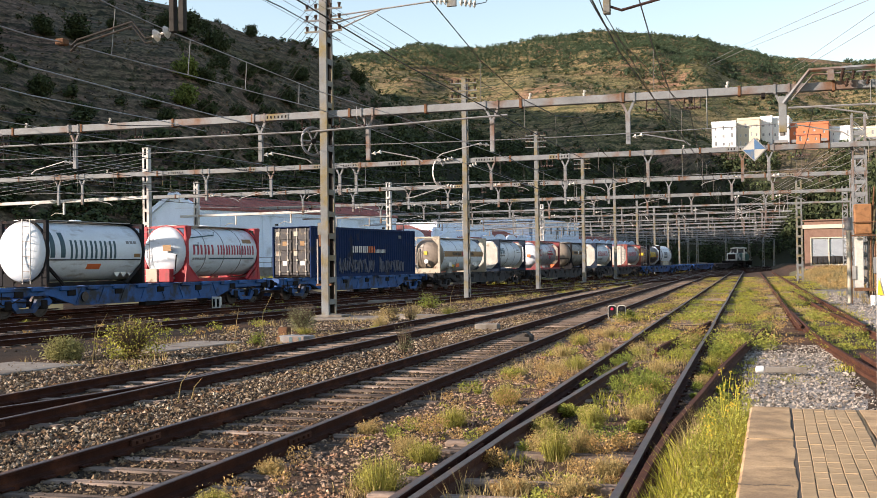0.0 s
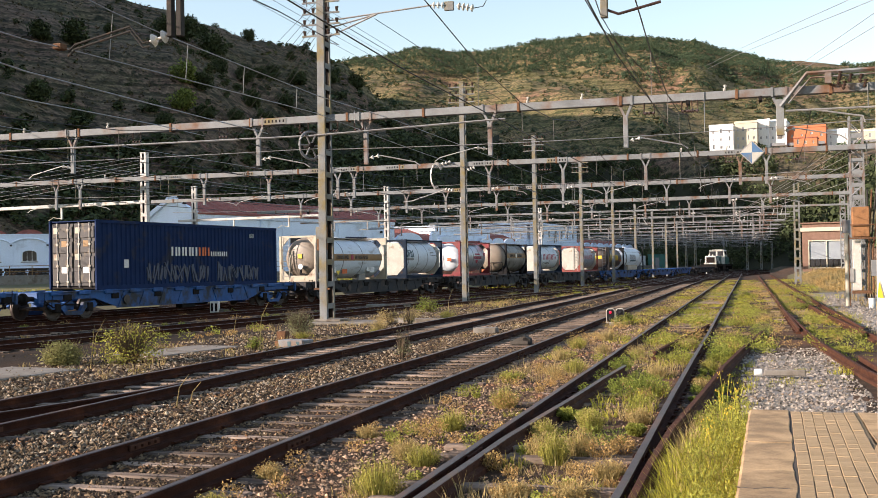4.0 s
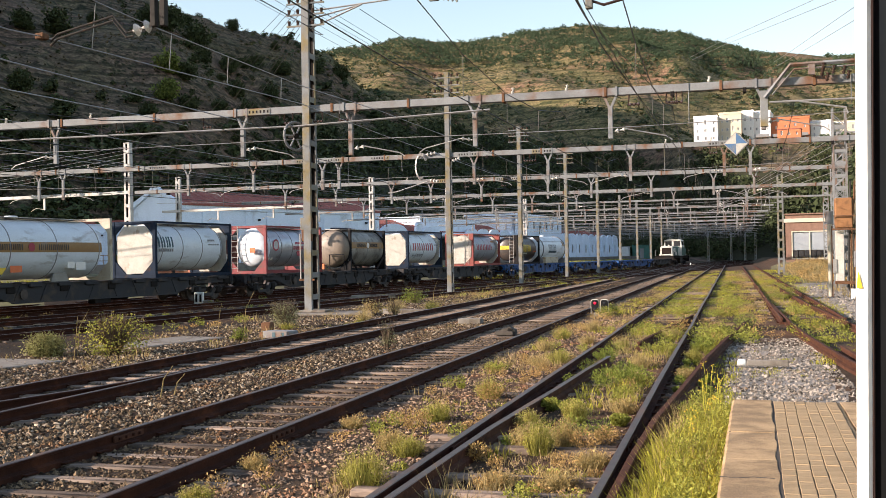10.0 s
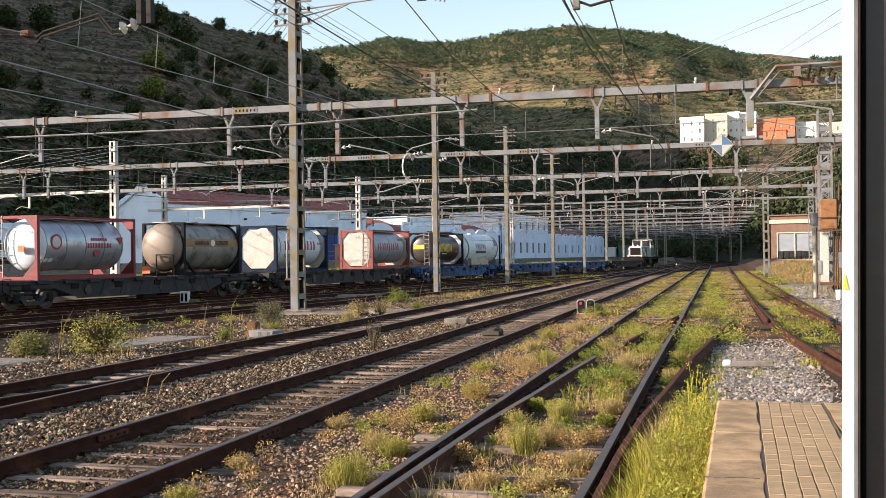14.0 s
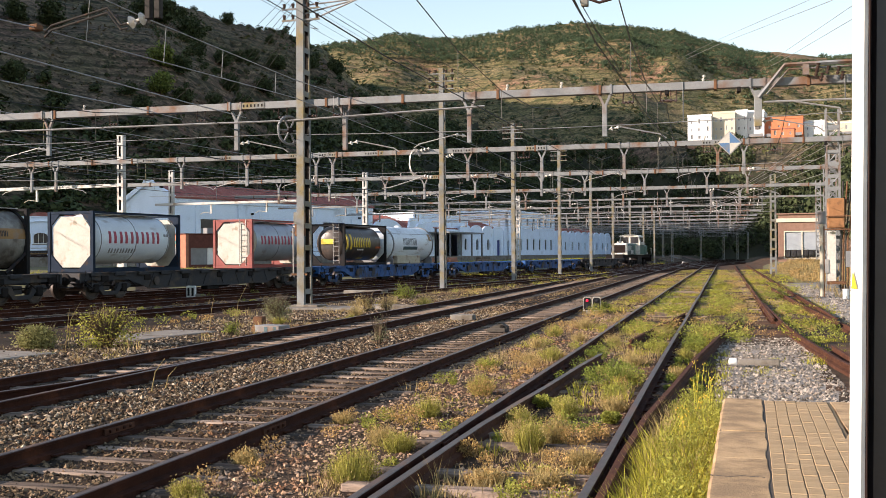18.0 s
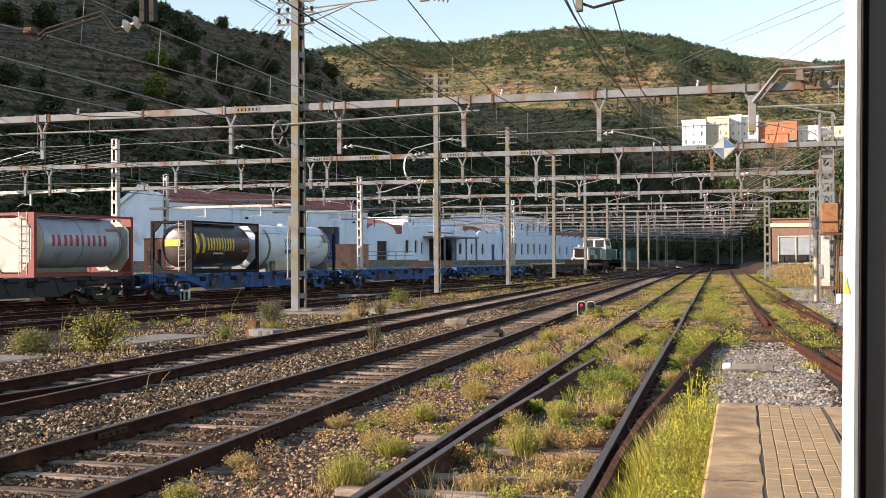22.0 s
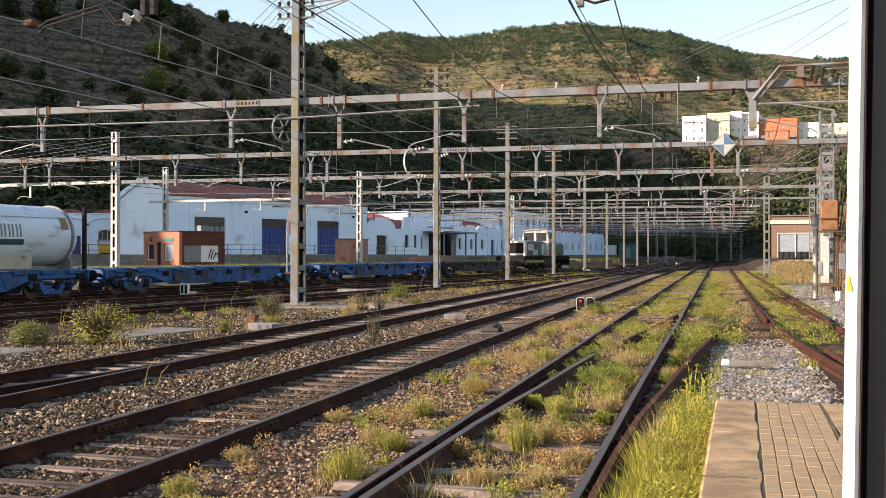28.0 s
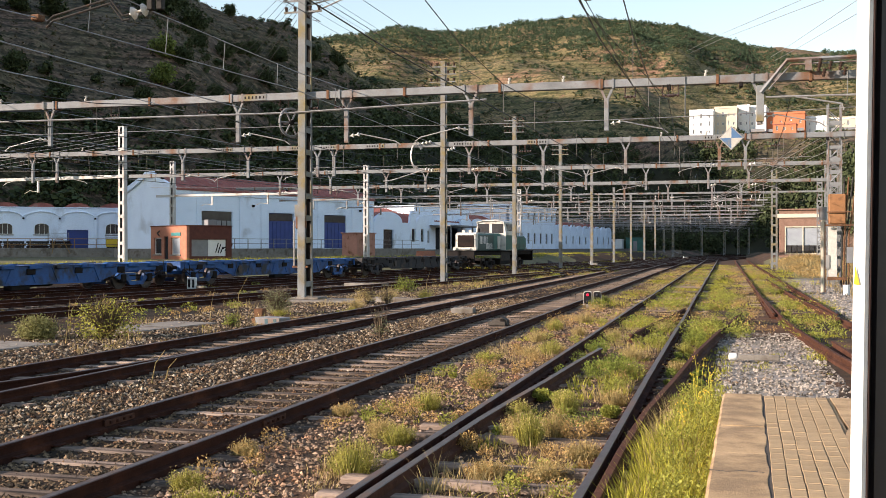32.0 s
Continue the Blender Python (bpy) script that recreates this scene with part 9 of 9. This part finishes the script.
    unit = np.array([(1, 0, 0), (-1, 0, 0), (0, 1, 0), (0, -1, 0), (0, 0, 1), (0, 0, -1)], float)
    s = size * r.uniform(0.5, 1.35, (n, 1, 1))
    k = unit[None] * s * r.uniform(0.6, 1.25, (n, 6, 1)) * np.array([1, 1, 0.75])
    k += r.normal(0, 0.15, (n, 6, 3)) * s
    a = r.uniform(0, 2 * np.pi, n)
    ca, sa = np.cos(a)[:, None], np.sin(a)[:, None]
    k = np.stack([k[..., 0] * ca - k[..., 1] * sa, k[..., 0] * sa + k[..., 1] * ca, k[..., 2]], 2)
    v = (c[:, None] + k).reshape(-1, 3)
    tri = [(0, 2, 4), (2, 1, 4), (1, 3, 4), (3, 0, 4), (2, 0, 5), (1, 2, 5), (3, 1, 5), (0, 3, 5)]
    f = [(i + a_, i + b_, i + c_) for i in range(0, 6 * n, 6) for a_, b_, c_ in tri]
    return v, f


v, f = join(
    stones(15500, -8.75, -6.6, 8.5, 40, 0.032, 1), stones(19000, -6.45, -4.85, 7, 34, 0.026, 2, dz=-0.004),
    stones(8500, -10.4, -9.0, 12, 40, 0.026, 4, dz=-0.006), stones(12500, -14.8, -10.6, 15, 55, 0.035, 5),
    stones(4000, -30, -14, 22, 70, 0.045, 8, 1.2),
    stones(4500, -8.75, -2.9, 36, 80, 0.05, 10, 1.2), stones(2500, -16, -10.6, 50, 95, 0.06, 11, 1.1))
stuff("ballast_stones", v, f, "stone", "loose brown and grey ballast stones", "gravel")
v, f = join(stones(4200, -8.75, -6.6, 8.5, 40, 0.034, 21), stones(1200, -6.45, -4.85, 7, 34, 0.027, 22, dz=-0.014), stones(6500, -15.5, -10.7, 14, 50, 0.038, 23))
stuff("pale_stones", v, f, "stonep", "pale dusty stones scattered over the ballast", "gravel")
v, f = join(stones(18000, -4.75, -2.9, 6.3, 36, 0.025, 3), stones(6000, -2.6, -1.1, 7, 30, 0.022, 7), stones(2500, -1.0, -0.4, 7, 24, 0.022, 12))
stuff("warm_gravel", v, f, "stonew", "loose pinkish brown stones beside the overgrown track", "gravel")
v, f = join(stones(8000, -0.15, 1.7, 11.8, 26, 0.030, 6, 1.25), stones(3500, 3.3, 5.6, 26, 66, 0.045, 9, 1.0))
stuff("grey_gravel", v, f, "stoneg", "loose pale grey gravel beside the platform end", "gravel")


# ---- scrub and woods on the hills ----
def crown(n, leaf, seed, lobes=6):
    """Leaf clumps lying on the skin of an uneven crown of radius 1: (n, 4, 3)."""
    r = np.random.default_rng(seed)
    c = r.normal(0, 1, (lobes, 3))
    c /= np.linalg.norm(c, axis=1)[:, None]
    c *= r.uniform(0.25, 0.6, (lobes, 1))
    d = r.normal(0, 1, (n, 3)) + np.array([0, 0, 0.35])
    d /= np.linalg.norm(d, axis=1)[:, None]
    p = c[r.integers(0, lobes, n)] + d * r.uniform(0.35, 0.52, (n, 1))
    q = d + r.normal(0, 0.35, (n, 3))
    a = np.cross(q, r.normal(0, 1, (n, 3)))
    a /= np.linalg.norm(a, axis=1)[:, None] + 1e-6
    b = np.cross(q, a)
    b /= np.linalg.norm(b, axis=1)[:, None] + 1e-6
    s = (leaf * r.uniform(0.6, 1.4, n))[:, None]
    return np.stack([p - a * s, p - b * s * 0.8, p + a * s, p + b * s * 0.8], 1)


def scrub(count, b0, b1, r0, r1, size, leaves, leaf, seed, m, name, label, test=None, squash=0.7, spread=(0.5, 1.5)):
    rng = random.Random(seed)
    at, tries = [], 0
    while len(at) < count and tries < count * 20:
        tries += 1
        b, r = rng.uniform(b0, b1), math.sqrt(rng.uniform(r0 * r0, r1 * r1))
        x, y = r * math.sin(radians(b)), r * math.cos(radians(b))
        if r < lerp_table(FOOT, b) + 3 or (test and not test(b, r, x, y, rng)):
            continue
        z = height(x, y)
        s = size * rng.uniform(*spread)
        at.append((x, y, z + s * squash * 0.5, s, rng.uniform(0, 6.283), rng.uniform(0.75, 1.3)))
    at = np.array(at)
    n = len(at)
    protos = np.stack([crown(leaves, leaf, seed * 100 + k) for k in range(16)])
    v = protos[np.random.default_rng(seed).integers(0, 16, n)].reshape(n, -1, 3)
    ca, sa = np.cos(at[:, 4])[:, None], np.sin(at[:, 4])[:, None]
    v = np.stack([v[..., 0] * ca - v[..., 1] * sa, v[..., 0] * sa + v[..., 1] * ca, v[..., 2] * squash * at[:, 5][:, None]], 2)
    v = (v * at[:, 3][:, None, None] + at[:, None, :3]).reshape(-1, 3)
    return stuff(name, v, np.arange(len(v)).reshape(-1, 4).tolist(), m, label, "shrubs")


# single trees and large bushes on the shaded hillside
k = 300
for b, r, w, h, bright in ((-34.8, 237, 4.0, 5.4, 0), (-36.4, 233, 3.2, 4.6, 0), (-36.5, 194, 3.1, 4.2, 0), (-29.4, 224, 3.3, 4.4, 1), (-28.5, 226, 3.0, 3.9, 0), (-29.5, 211, 3.1, 4.2, 1), (-28.4, 214, 2.8, 3.4, 0), (-31.0, 207, 1.9, 2.7, 0), (-34.5, 192, 2.6, 3.0, 0), (-27.6, 253, 2.6, 3.7, 0),
                           (-29.4, 273, 5.0, 6.4, 0), (-30.4, 275, 3.7, 5.4, 0), (-27.9, 278, 4.4, 5.8, 0), (-28.5, 309, 2.8, 4.1, 0), (-23.5, 328, 3.9, 5.0, 0), (-26.0, 245, 3.2, 4.4, 0), (-26.8, 221, 2.8, 3.6, 0), (-25.3, 238, 2.7, 3.7, 0), (-30.4, 200, 2.3, 2.8, 0), (-25.5, 281, 2.2, 3.2, 0), (-31.9, 183, 2.5, 3.0, 0),
                           (-26.3, 276, 3.0, 4.0, 0), (-24.2, 274, 3.1, 4.2, 0), (-33.1, 253, 1.7, 2.5, 0), (-33.4, 184, 1.9, 2.4, 0), (-36.0, 174, 2.4, 3.0, 0), (-24.8, 326, 3.0, 4.0, 0), (-20.4, 383, 4.2, 6.0, 0), (-27.8, 346, 1.6, 3.4, 0), (-26.1, 346, 2.6, 4.2, 0), (-23.9, 352, 1.8, 3.4, 0), (-21.7, 358, 3.0, 4.2, 0)):
    k += 1
    # two bushes get sunlight on their crowns through a brighter leaf colour
    bush(r * math.sin(radians(b)), r * math.cos(radians(b)), w * 0.85, h, "sunlitbush" if bright else "leaf", ("bright green" if bright else "dark green") + " round-crowned bush on the shaded hillside", k, 1150, 0.085 * w, name="hill_bush", twigs=8)


def thick(b, r, x, y, rng):
    return noise.noise(Vector((x * 0.02, y * 0.02, 2.2))) + rng.uniform(-0.3, 0.3) > 0.02


def loose(b, r, x, y, rng):
    return noise.noise(Vector((x * 0.012, y * 0.012, 7.2))) + rng.uniform(-0.5, 0.5) > -0.1


def low(b, r, x, y, rng):
    return height(x, y) / r < 0.088 + 0.014 * soft(-2, -8, b) + 0.03 * soft(-7, -15, b) + 0.022 * noise.noise(Vector((b * 0.35, 1.5, 0)))


def foot_test(b, r, x, y, rng):
    return height(x, y) / r < 0.125 + 0.03 * noise.noise(Vector((b * 0.3, 4.5, 0))) + rng.gauss(0, 0.015)


# the lower edge of the pine wood on the far hill: bearing, rise per metre
WOOD = [(-26, 0.188), (-19.9, 0.190), (-17.5, 0.184), (-15.6, 0.175), (-13.8, 0.178), (-10.8, 0.184), (-8.0, 0.184), (-6.3, 0.175), (-4.8, 0.168), (-2.6, 0.164), (0.9, 0.157), (3.7, 0.150), (6.1, 0.146), (12, 0.14)]


def wood(b, r, x, y, rng):
    if r > 900 or height(x, y) / r < lerp_table(WOOD, b) + 0.004 * noise.noise(Vector((b * 0.8, r * 0.01, 0))) + rng.gauss(0, 0.0012):
        return False
    return noise.noise(Vector((x * 0.011, y * 0.011, 5.5))) > -0.42


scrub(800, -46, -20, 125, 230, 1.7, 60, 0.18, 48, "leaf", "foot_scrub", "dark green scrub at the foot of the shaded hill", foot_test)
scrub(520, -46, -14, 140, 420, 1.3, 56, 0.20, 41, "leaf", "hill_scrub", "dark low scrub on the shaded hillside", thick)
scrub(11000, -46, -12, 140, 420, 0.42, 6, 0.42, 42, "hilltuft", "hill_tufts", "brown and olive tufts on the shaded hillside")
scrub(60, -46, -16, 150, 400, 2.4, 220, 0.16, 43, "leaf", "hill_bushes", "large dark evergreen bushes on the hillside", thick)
scrub(1500, -24, 12, 180, 430, 2.9, 100, 0.115, 44, "leaf", "foot_woods", "dark trees at the foot of the hill", low, 0.9)
scrub(7200, -26, 12, 600, 905, 1.9, 26, 0.21, 45, "pine", "pine_woods", "open pine wood along the hilltop", wood, 0.9, spread=(0.65, 1.3))
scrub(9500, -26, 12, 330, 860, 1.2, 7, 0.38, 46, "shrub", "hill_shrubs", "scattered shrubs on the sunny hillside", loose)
scrub(1700, -26, 12, 330, 860, 1.9, 30, 0.26, 47, "pine", "hill_shrubs", "dark rounded shrubs on the sunny hillside", loose)


def end_trees():
    """Dark evergreens round the tunnel mouth and behind the last masts."""
    rng = random.Random(64)
    for k in range(64):
        x, y = rng.uniform(-46, 26), rng.uniform(256, 312)
        if -12 + far_swing(y) < x < -1 + far_swing(y) or x < -20 and y < 268:
            continue
        bush(x, y, rng.uniform(2.2, 4.0), rng.uniform(3.5, 6.5), "leaf", "dark evergreen tree at the end of the yard", 700 + k, 400, 0.29, name="evergreen_tree", twigs=8, cat="tree")


end_trees()

# ---- small things of the yard ----
pl = thing("mast_plinth", "stepped concrete plinth under the mast", "plinth", m=Matrix.Translation((-15.1, 37.5, 0)))
part("step", G().box(-1.1, 2.6, -1.2, 0.9, -0.05, 0.07, 0.02), M["concrete"], pl)
part("block", G().box(-0.55, 0.55, -0.5, 0.5, 0.07, 0.15, 0.02), M["concrete"], pl)


def ground_signal(x, y, lit):
    t = thing("ground_signal", "small twin ground signal, two black heads with white rims", "signal", m=Matrix.Translation((x, y, 0.05)))
    for k, dx in enumerate((-0.155, 0.155)):
        h = part("lamp_head", G().box(dx - 0.12, dx + 0.12, -0.02, 0.12, 0.08, 0.48, 0.03), M["black"], t)
        rim = [(dx - 0.14, 0.05), (dx + 0.14, 0.05), (dx + 0.14, 0.44), (dx + 0.09, 0.51), (dx - 0.09, 0.51), (dx - 0.14, 0.44)]
        part("white_rim", G().prism(rim, -0.04, -0.022), M["insul"], h)
        face = [(dx + (px - dx) * 0.87, 0.28 + (pz - 0.28) * 0.91) for px, pz in rim]
        part("face", G().prism(face, -0.06, -0.042), M["black"], h, "black lamp face")
        for j, z in enumerate((0.385, 0.19)):
            on = lit and k == 0 and j == 0
            part("lens", G().lathe([(0, 0.046), (0.02, 0.042), (0.03, 0.010)], 14, Matrix.Translation((dx, -0.062, z)) @ Matrix.Rotation(math.pi, 4, "Z")), M["redlamp" if on else "darkglass"], h, "glowing red lens" if on else "unlit dark lens")
    part("foot", G().box(-0.2, 0.2, -0.05, 0.1, -0.08, 0.05, 0.01), M["concrete"], t)


ground_signal(-4.23, 35.3, True)


def number_box(x, y, turn=0.0, w=0.62, h=0.6):
    t = thing("shunting_board", "small white board with two dark marks", "board", "white marker boards", m=Matrix.Translation((x, y, height(x, y))) @ Matrix.Rotation(radians(turn), 4, "Z"))
    part("board", G().box(-w / 2, w / 2, -0.05, 0.05, 0.02, h, 0.03), M["whitep"], t)
    for dx in (-0.14, 0.14):
        part("mark_bar", G().box(dx - 0.07, dx + 0.07, -0.056, -0.048, 0.12, 0.50), M["black"], t)
    part("side_box", G().box(w / 2 + 0.05, w / 2 + 0.6, -0.1, 0.1, 0, 0.22, 0.02), M["concrete"], t)


number_box(-24.3, 45.7, -20)
number_box(-14.6, 120, -10, 0.45, 0.45)
number_box(-7.0, 190, -10, 0.42, 0.42)


def slab(x, y, sx, sy, h, turn, m="concrete", label="low concrete slab beside the track", marks=False):
    t = thing("concrete_slab", label, "slab", m=Matrix.Translation((x, y, 0)) @ Matrix.Rotation(radians(turn), 4, "Z"))
    part("block", G().box(-sx / 2, sx / 2, -sy / 2, sy / 2, -0.05, h, 0.02), M[m], t)
    if marks:
        for k, dx in enumerate((-0.42, -0.02, 0.25)):
            part("mark_bar", G().box(dx - 0.05, dx + 0.05, -sy / 2 - 0.006, -sy / 2 + 0.002, 0.02, h - 0.03), M["rust" if k == 0 else "petrol"], t)


slab(-11.45, 25.9, 0.8, 0.5, 0.18, -12, "beam", "pale concrete block with small painted marks", True)
slab(-11.6, 37.4, 2.0, 0.5, 0.16, -12)
slab(-13.9, 24.2, 1.5, 3.2, 0.03, -10, "concrete", "low earth-stained concrete slab beside the track")
slab(-14.6, 18.0, 2.0, 3.0, 0.03, -10, "concrete", "low earth-stained concrete slab beside the track")
slab(-7.7, 31.6, 0.7, 0.4, 0.16, 0)
slab(-12.85, 28.2, 0.28, 0.28, 0.26, 0, "rust", "small rusty brown block")
slab(-17.8, 52, 2.2, 0.7, 0.18, -8)


def stop_block():
    t = thing("derailer", "small black steel derailer on the track", "derailer", m=Matrix.Translation((-5.6, 26.6, 0)))
    part("ramp", G().prism([(-0.26, 0.03), (0.28, 0.03), (0.28, 0.16), (0.14, 0.24), (-0.12, 0.15)], -0.16, 0.16), M["joint"], t)
    for y in (-0.22, 0.22):
        part("cheek", G().box(-0.2, 0.26, y - 0.04, y + 0.04, 0.03, 0.13, 0.01), M["joint"], t)
    part("pivot", G().lathe([(-0.2, 0.05), (0.2, 0.05)], 10, Matrix.Translation((0.16, 0, 0.16))), M["under"], t)


stop_block()
dr = thing("point_lever", "white round-ended point lever with a long rod", "lever", m=Matrix.Translation((0.12, 19.2, 0)))
part("weight", G().lathe([(-0.07, 0.02), (-0.055, 0.06), (0.04, 0.07), (0.07, 0.055)], 14, Matrix.Translation((0, 0, 0.10)) @ Matrix.Rotation(radians(-90), 4, "Z")), M["whitep"], dr, "white round weight", smooth=True)
part("rod", G().box(0.1, 0.78, -0.05, 0.05, 0.05, 0.15, 0.01), M["concrete"], dr)


def pipe_post():
    t = thing("pipe_post", "slender rusty yellow post with a grey cap", "post", m=Matrix.Translation((4.14, 49.7, height(4.14, 49.7))))
    part("shaft", G().tube([(0, 0, 0), (0, 0, 3.2)], 0.095, 12), M["frtan"], t, smooth=True)
    part("rust_side", G().box(0.06, 0.11, -0.07, 0.07, 0, 3.1), M["rust"], t)
    part("cap", G().tube([(0, 0, 3.2), (0, 0, 3.75)], 0.17, 12), M["beam"], t, smooth=True)


pipe_post()


def switch_stand():
    t = thing("transformer_stand", "orange switch cabinet and cables on the lattice mast", "cabinet", m=Matrix.Translation((5.35, 57.2, height(5.35, 57.2))))
    part("cabinet", G().box(-0.35, 0.45, -0.7, -0.1, 3.15, 4.65, 0.04), M["cabinet"], t)
    part("platform_frame", G().box(-0.6, 1.5, -0.8, -0.72, 3.05, 3.13), M["rust"], t)
    part("platform_rail", G().tube([(-0.6, -0.8, 3.1), (-0.6, -0.8, 3.75), (1.5, -0.8, 3.75), (1.5, -0.8, 3.1)], 0.03, 5), M["rust"], t)
    part("cable_duct", G().box(-0.35, 0.05, -0.5, -0.2, 0.5, 3.02, 0.02), M["insul"], t)
    for k in range(4):
        part("cable", G().tube([(0.25 + 0.12 * k, -0.4, 0.1), (0.3 + 0.1 * k, -0.45, 2.5), (0.4 + 0.2 * k, -0.5, 5.5)], 0.04, 5), M["rust" if k % 2 else "wire"], t)
    part("meter_box", G().box(-0.6, -0.3, -0.55, -0.3, 0.9, 1.6, 0.02), M["wirel"], t)
    part("meter_box", G().box(0.5, 0.8, -0.55, -0.3, 1.2, 2.0, 0.02), M["greyp"], t)
    part("step", G().box(-0.4, 0.5, -0.7, -0.3, 0.35, 0.5), M["rust"], t)


switch_stand()
v_ = thing("valve_stub", "small pale round stub by the path", "stub", m=Matrix.Translation((4.9, 47.6, height(4.9, 47.6))))
part("stub", G().tube([(0, 0, 0), (0, 0, 0.42)], 0.13, 10), M["whitep"], v_, smooth=True)


def cabin(x, y, z, sx, sy, h, m, label, turn=0.0):
    t = thing("site_cabin", label, "cabin", m=Matrix.Translation((x, y, z)) @ Matrix.Rotation(radians(turn), 4, "Z"))
    part("body", G().box(-sx / 2, sx / 2, -sy / 2, sy / 2, 0, h, 0.05), M[m], t)
    part("door", G().box(-0.4, 0.5, -sy / 2 - 0.03, -sy / 2 - 0.002, 0.1, h * 0.8), M["greyp"], t)
    part("roof", G().box(-sx / 2 - 0.1, sx / 2 + 0.1, -sy / 2 - 0.1, sy / 2 + 0.1, h + 0.002, h + 0.15, 0.03), M[m], t)


cabin(-21.0, 263, 0.6, 4.4, 5, 3.6, "locogreen", "green steel container by the far tracks")
cabin(-10.2, 235, 0.0, 2.4, 2, 1.3, "concrete", "grey cabinet by the far tracks")
cabin(-26.0, 256, 1.2, 5.0, 4, 2.6, "whitep", "small white hut beyond the station building")
# stacked timber and scrap beyond the train
for k, (s, side, ln, mm) in enumerate(((56, -9.4, 3.2, "brickor"), (63, -9.4, 2.4, "brickor"), (72, -9.2, 3.0, "sleeper"))):
    p = siding(side, s)
    t = thing("material_stack", "low stack of brown timber" if mm != "whitep" else "small white concrete block", "stack", m=Matrix.Translation((p.x, p.y, height(p.x, p.y))) @ Matrix.Rotation(-LEAN, 4, "Z"))
    for j in range(3):
        part("board", G().box(-0.4, 0.4, 0.12 * j, ln - 0.1 * j, 0.02 + j * 0.2, 0.2 + j * 0.2, 0.01), M[mm], t)

# timber, a cart and a yellow bin on the bank before the arcade
bm_, bl = bank_at[0]
for k in range(8):
    t = thing("timber_pile", "low pile of dark brown timber on the loading bank", "timber", "timber piles", m=bm_ @ Matrix.Translation((bl * 0.27 + 2.15 * k, -0.7, 1.062)))
    for j in range(3):
        part("beam", G().box(0.02 + 0.1 * (j % 2), 2.1 - 0.13 * ((j + k) % 2), -0.25, 0.25, 0.002 + j * 0.23, 0.225 + j * 0.23, 0.02), M["oldsteel" if (j + k) % 3 else "grille"], t)
t = thing("yellow_bin", "yellow steel bin on the loading bank", "bin", m=bm_ @ Matrix.Translation((bl * 0.863, -0.4, 1.062)))
part("body", G().box(-0.66, 0.66, -0.4, 0.4, 0.1, 0.84, 0.03), M["yellow"], t)
part("rim", G().box(-0.70, 0.70, -0.44, 0.44, 0.842, 0.92, 0.02), M["yellow"], t)
part("foot", G().box(-0.6, 0.6, -0.35, 0.35, 0.0, 0.098), M["under"], t)
for u in (0.715, 0.872):
    t = thing("mesh_cart", "grey mesh-sided platform cart by the shed wall", "cart", "platform carts", m=bm_ @ Matrix.Translation((bl * u, 1.2, 1.062)))
    part("bed", G().box(-1.0, 1.0, -0.45, 0.45, 0.32, 0.42, 0.02), M["greyp"], t)
    for x in (-0.98, 0.98):
        part("end_frame", G().tube([(x, -0.42, 0.42), (x, -0.42, 1.55), (x, 0.42, 1.55), (x, 0.42, 0.42)], 0.03, 6), M["greyp"], t)
    for z in (0.75, 1.1, 1.5):
        part("side_bar", G().tube([(-0.98, -0.42, z), (0.98, -0.42, z)], 0.025, 5), M["greyp"], t)
    for x in (-0.7, 0.7):
        for y in (-0.38, 0.38):
            part("wheel", G().lathe([(-0.05, 0.16), (0.05, 0.16)], 12, Matrix.Translation((x, y, 0.16))), M["dark"], t)


def travelled(t):
    """Metres that the train has rolled towards the camera's left by t seconds; it slowly loses speed."""
    v0, v1 = 4.33, 3.50
    return v0 * t + (v1 - v0) / 64.0 * t * t + lerp_table([(0, 0.4), (9, 0.3), (18, -0.3), (25, -0.2), (32, 0.0)], t)


def motions():
    for ob, s in TRAIN:
        rows = []
        for t in range(0, 33, 2):
            u = s - travelled(t)
            m = Matrix.Translation(siding(bend(u), u)) @ Matrix.Rotation(-LEAN - (bend(u + 6) - bend(u)) / 6, 4, "Z")
            rows.append((float(t), m))
        walk(ob, rows)
    steps = 192
    for ob, r, y in WHEELS:
        at = ob.location.copy()
        walk(ob, [(32.0 * i / steps, Matrix.Translation(at) @ Matrix.Rotation(travelled(32.0 * i / steps) / r, 4, "X")) for i in range(steps + 1)])


motions()
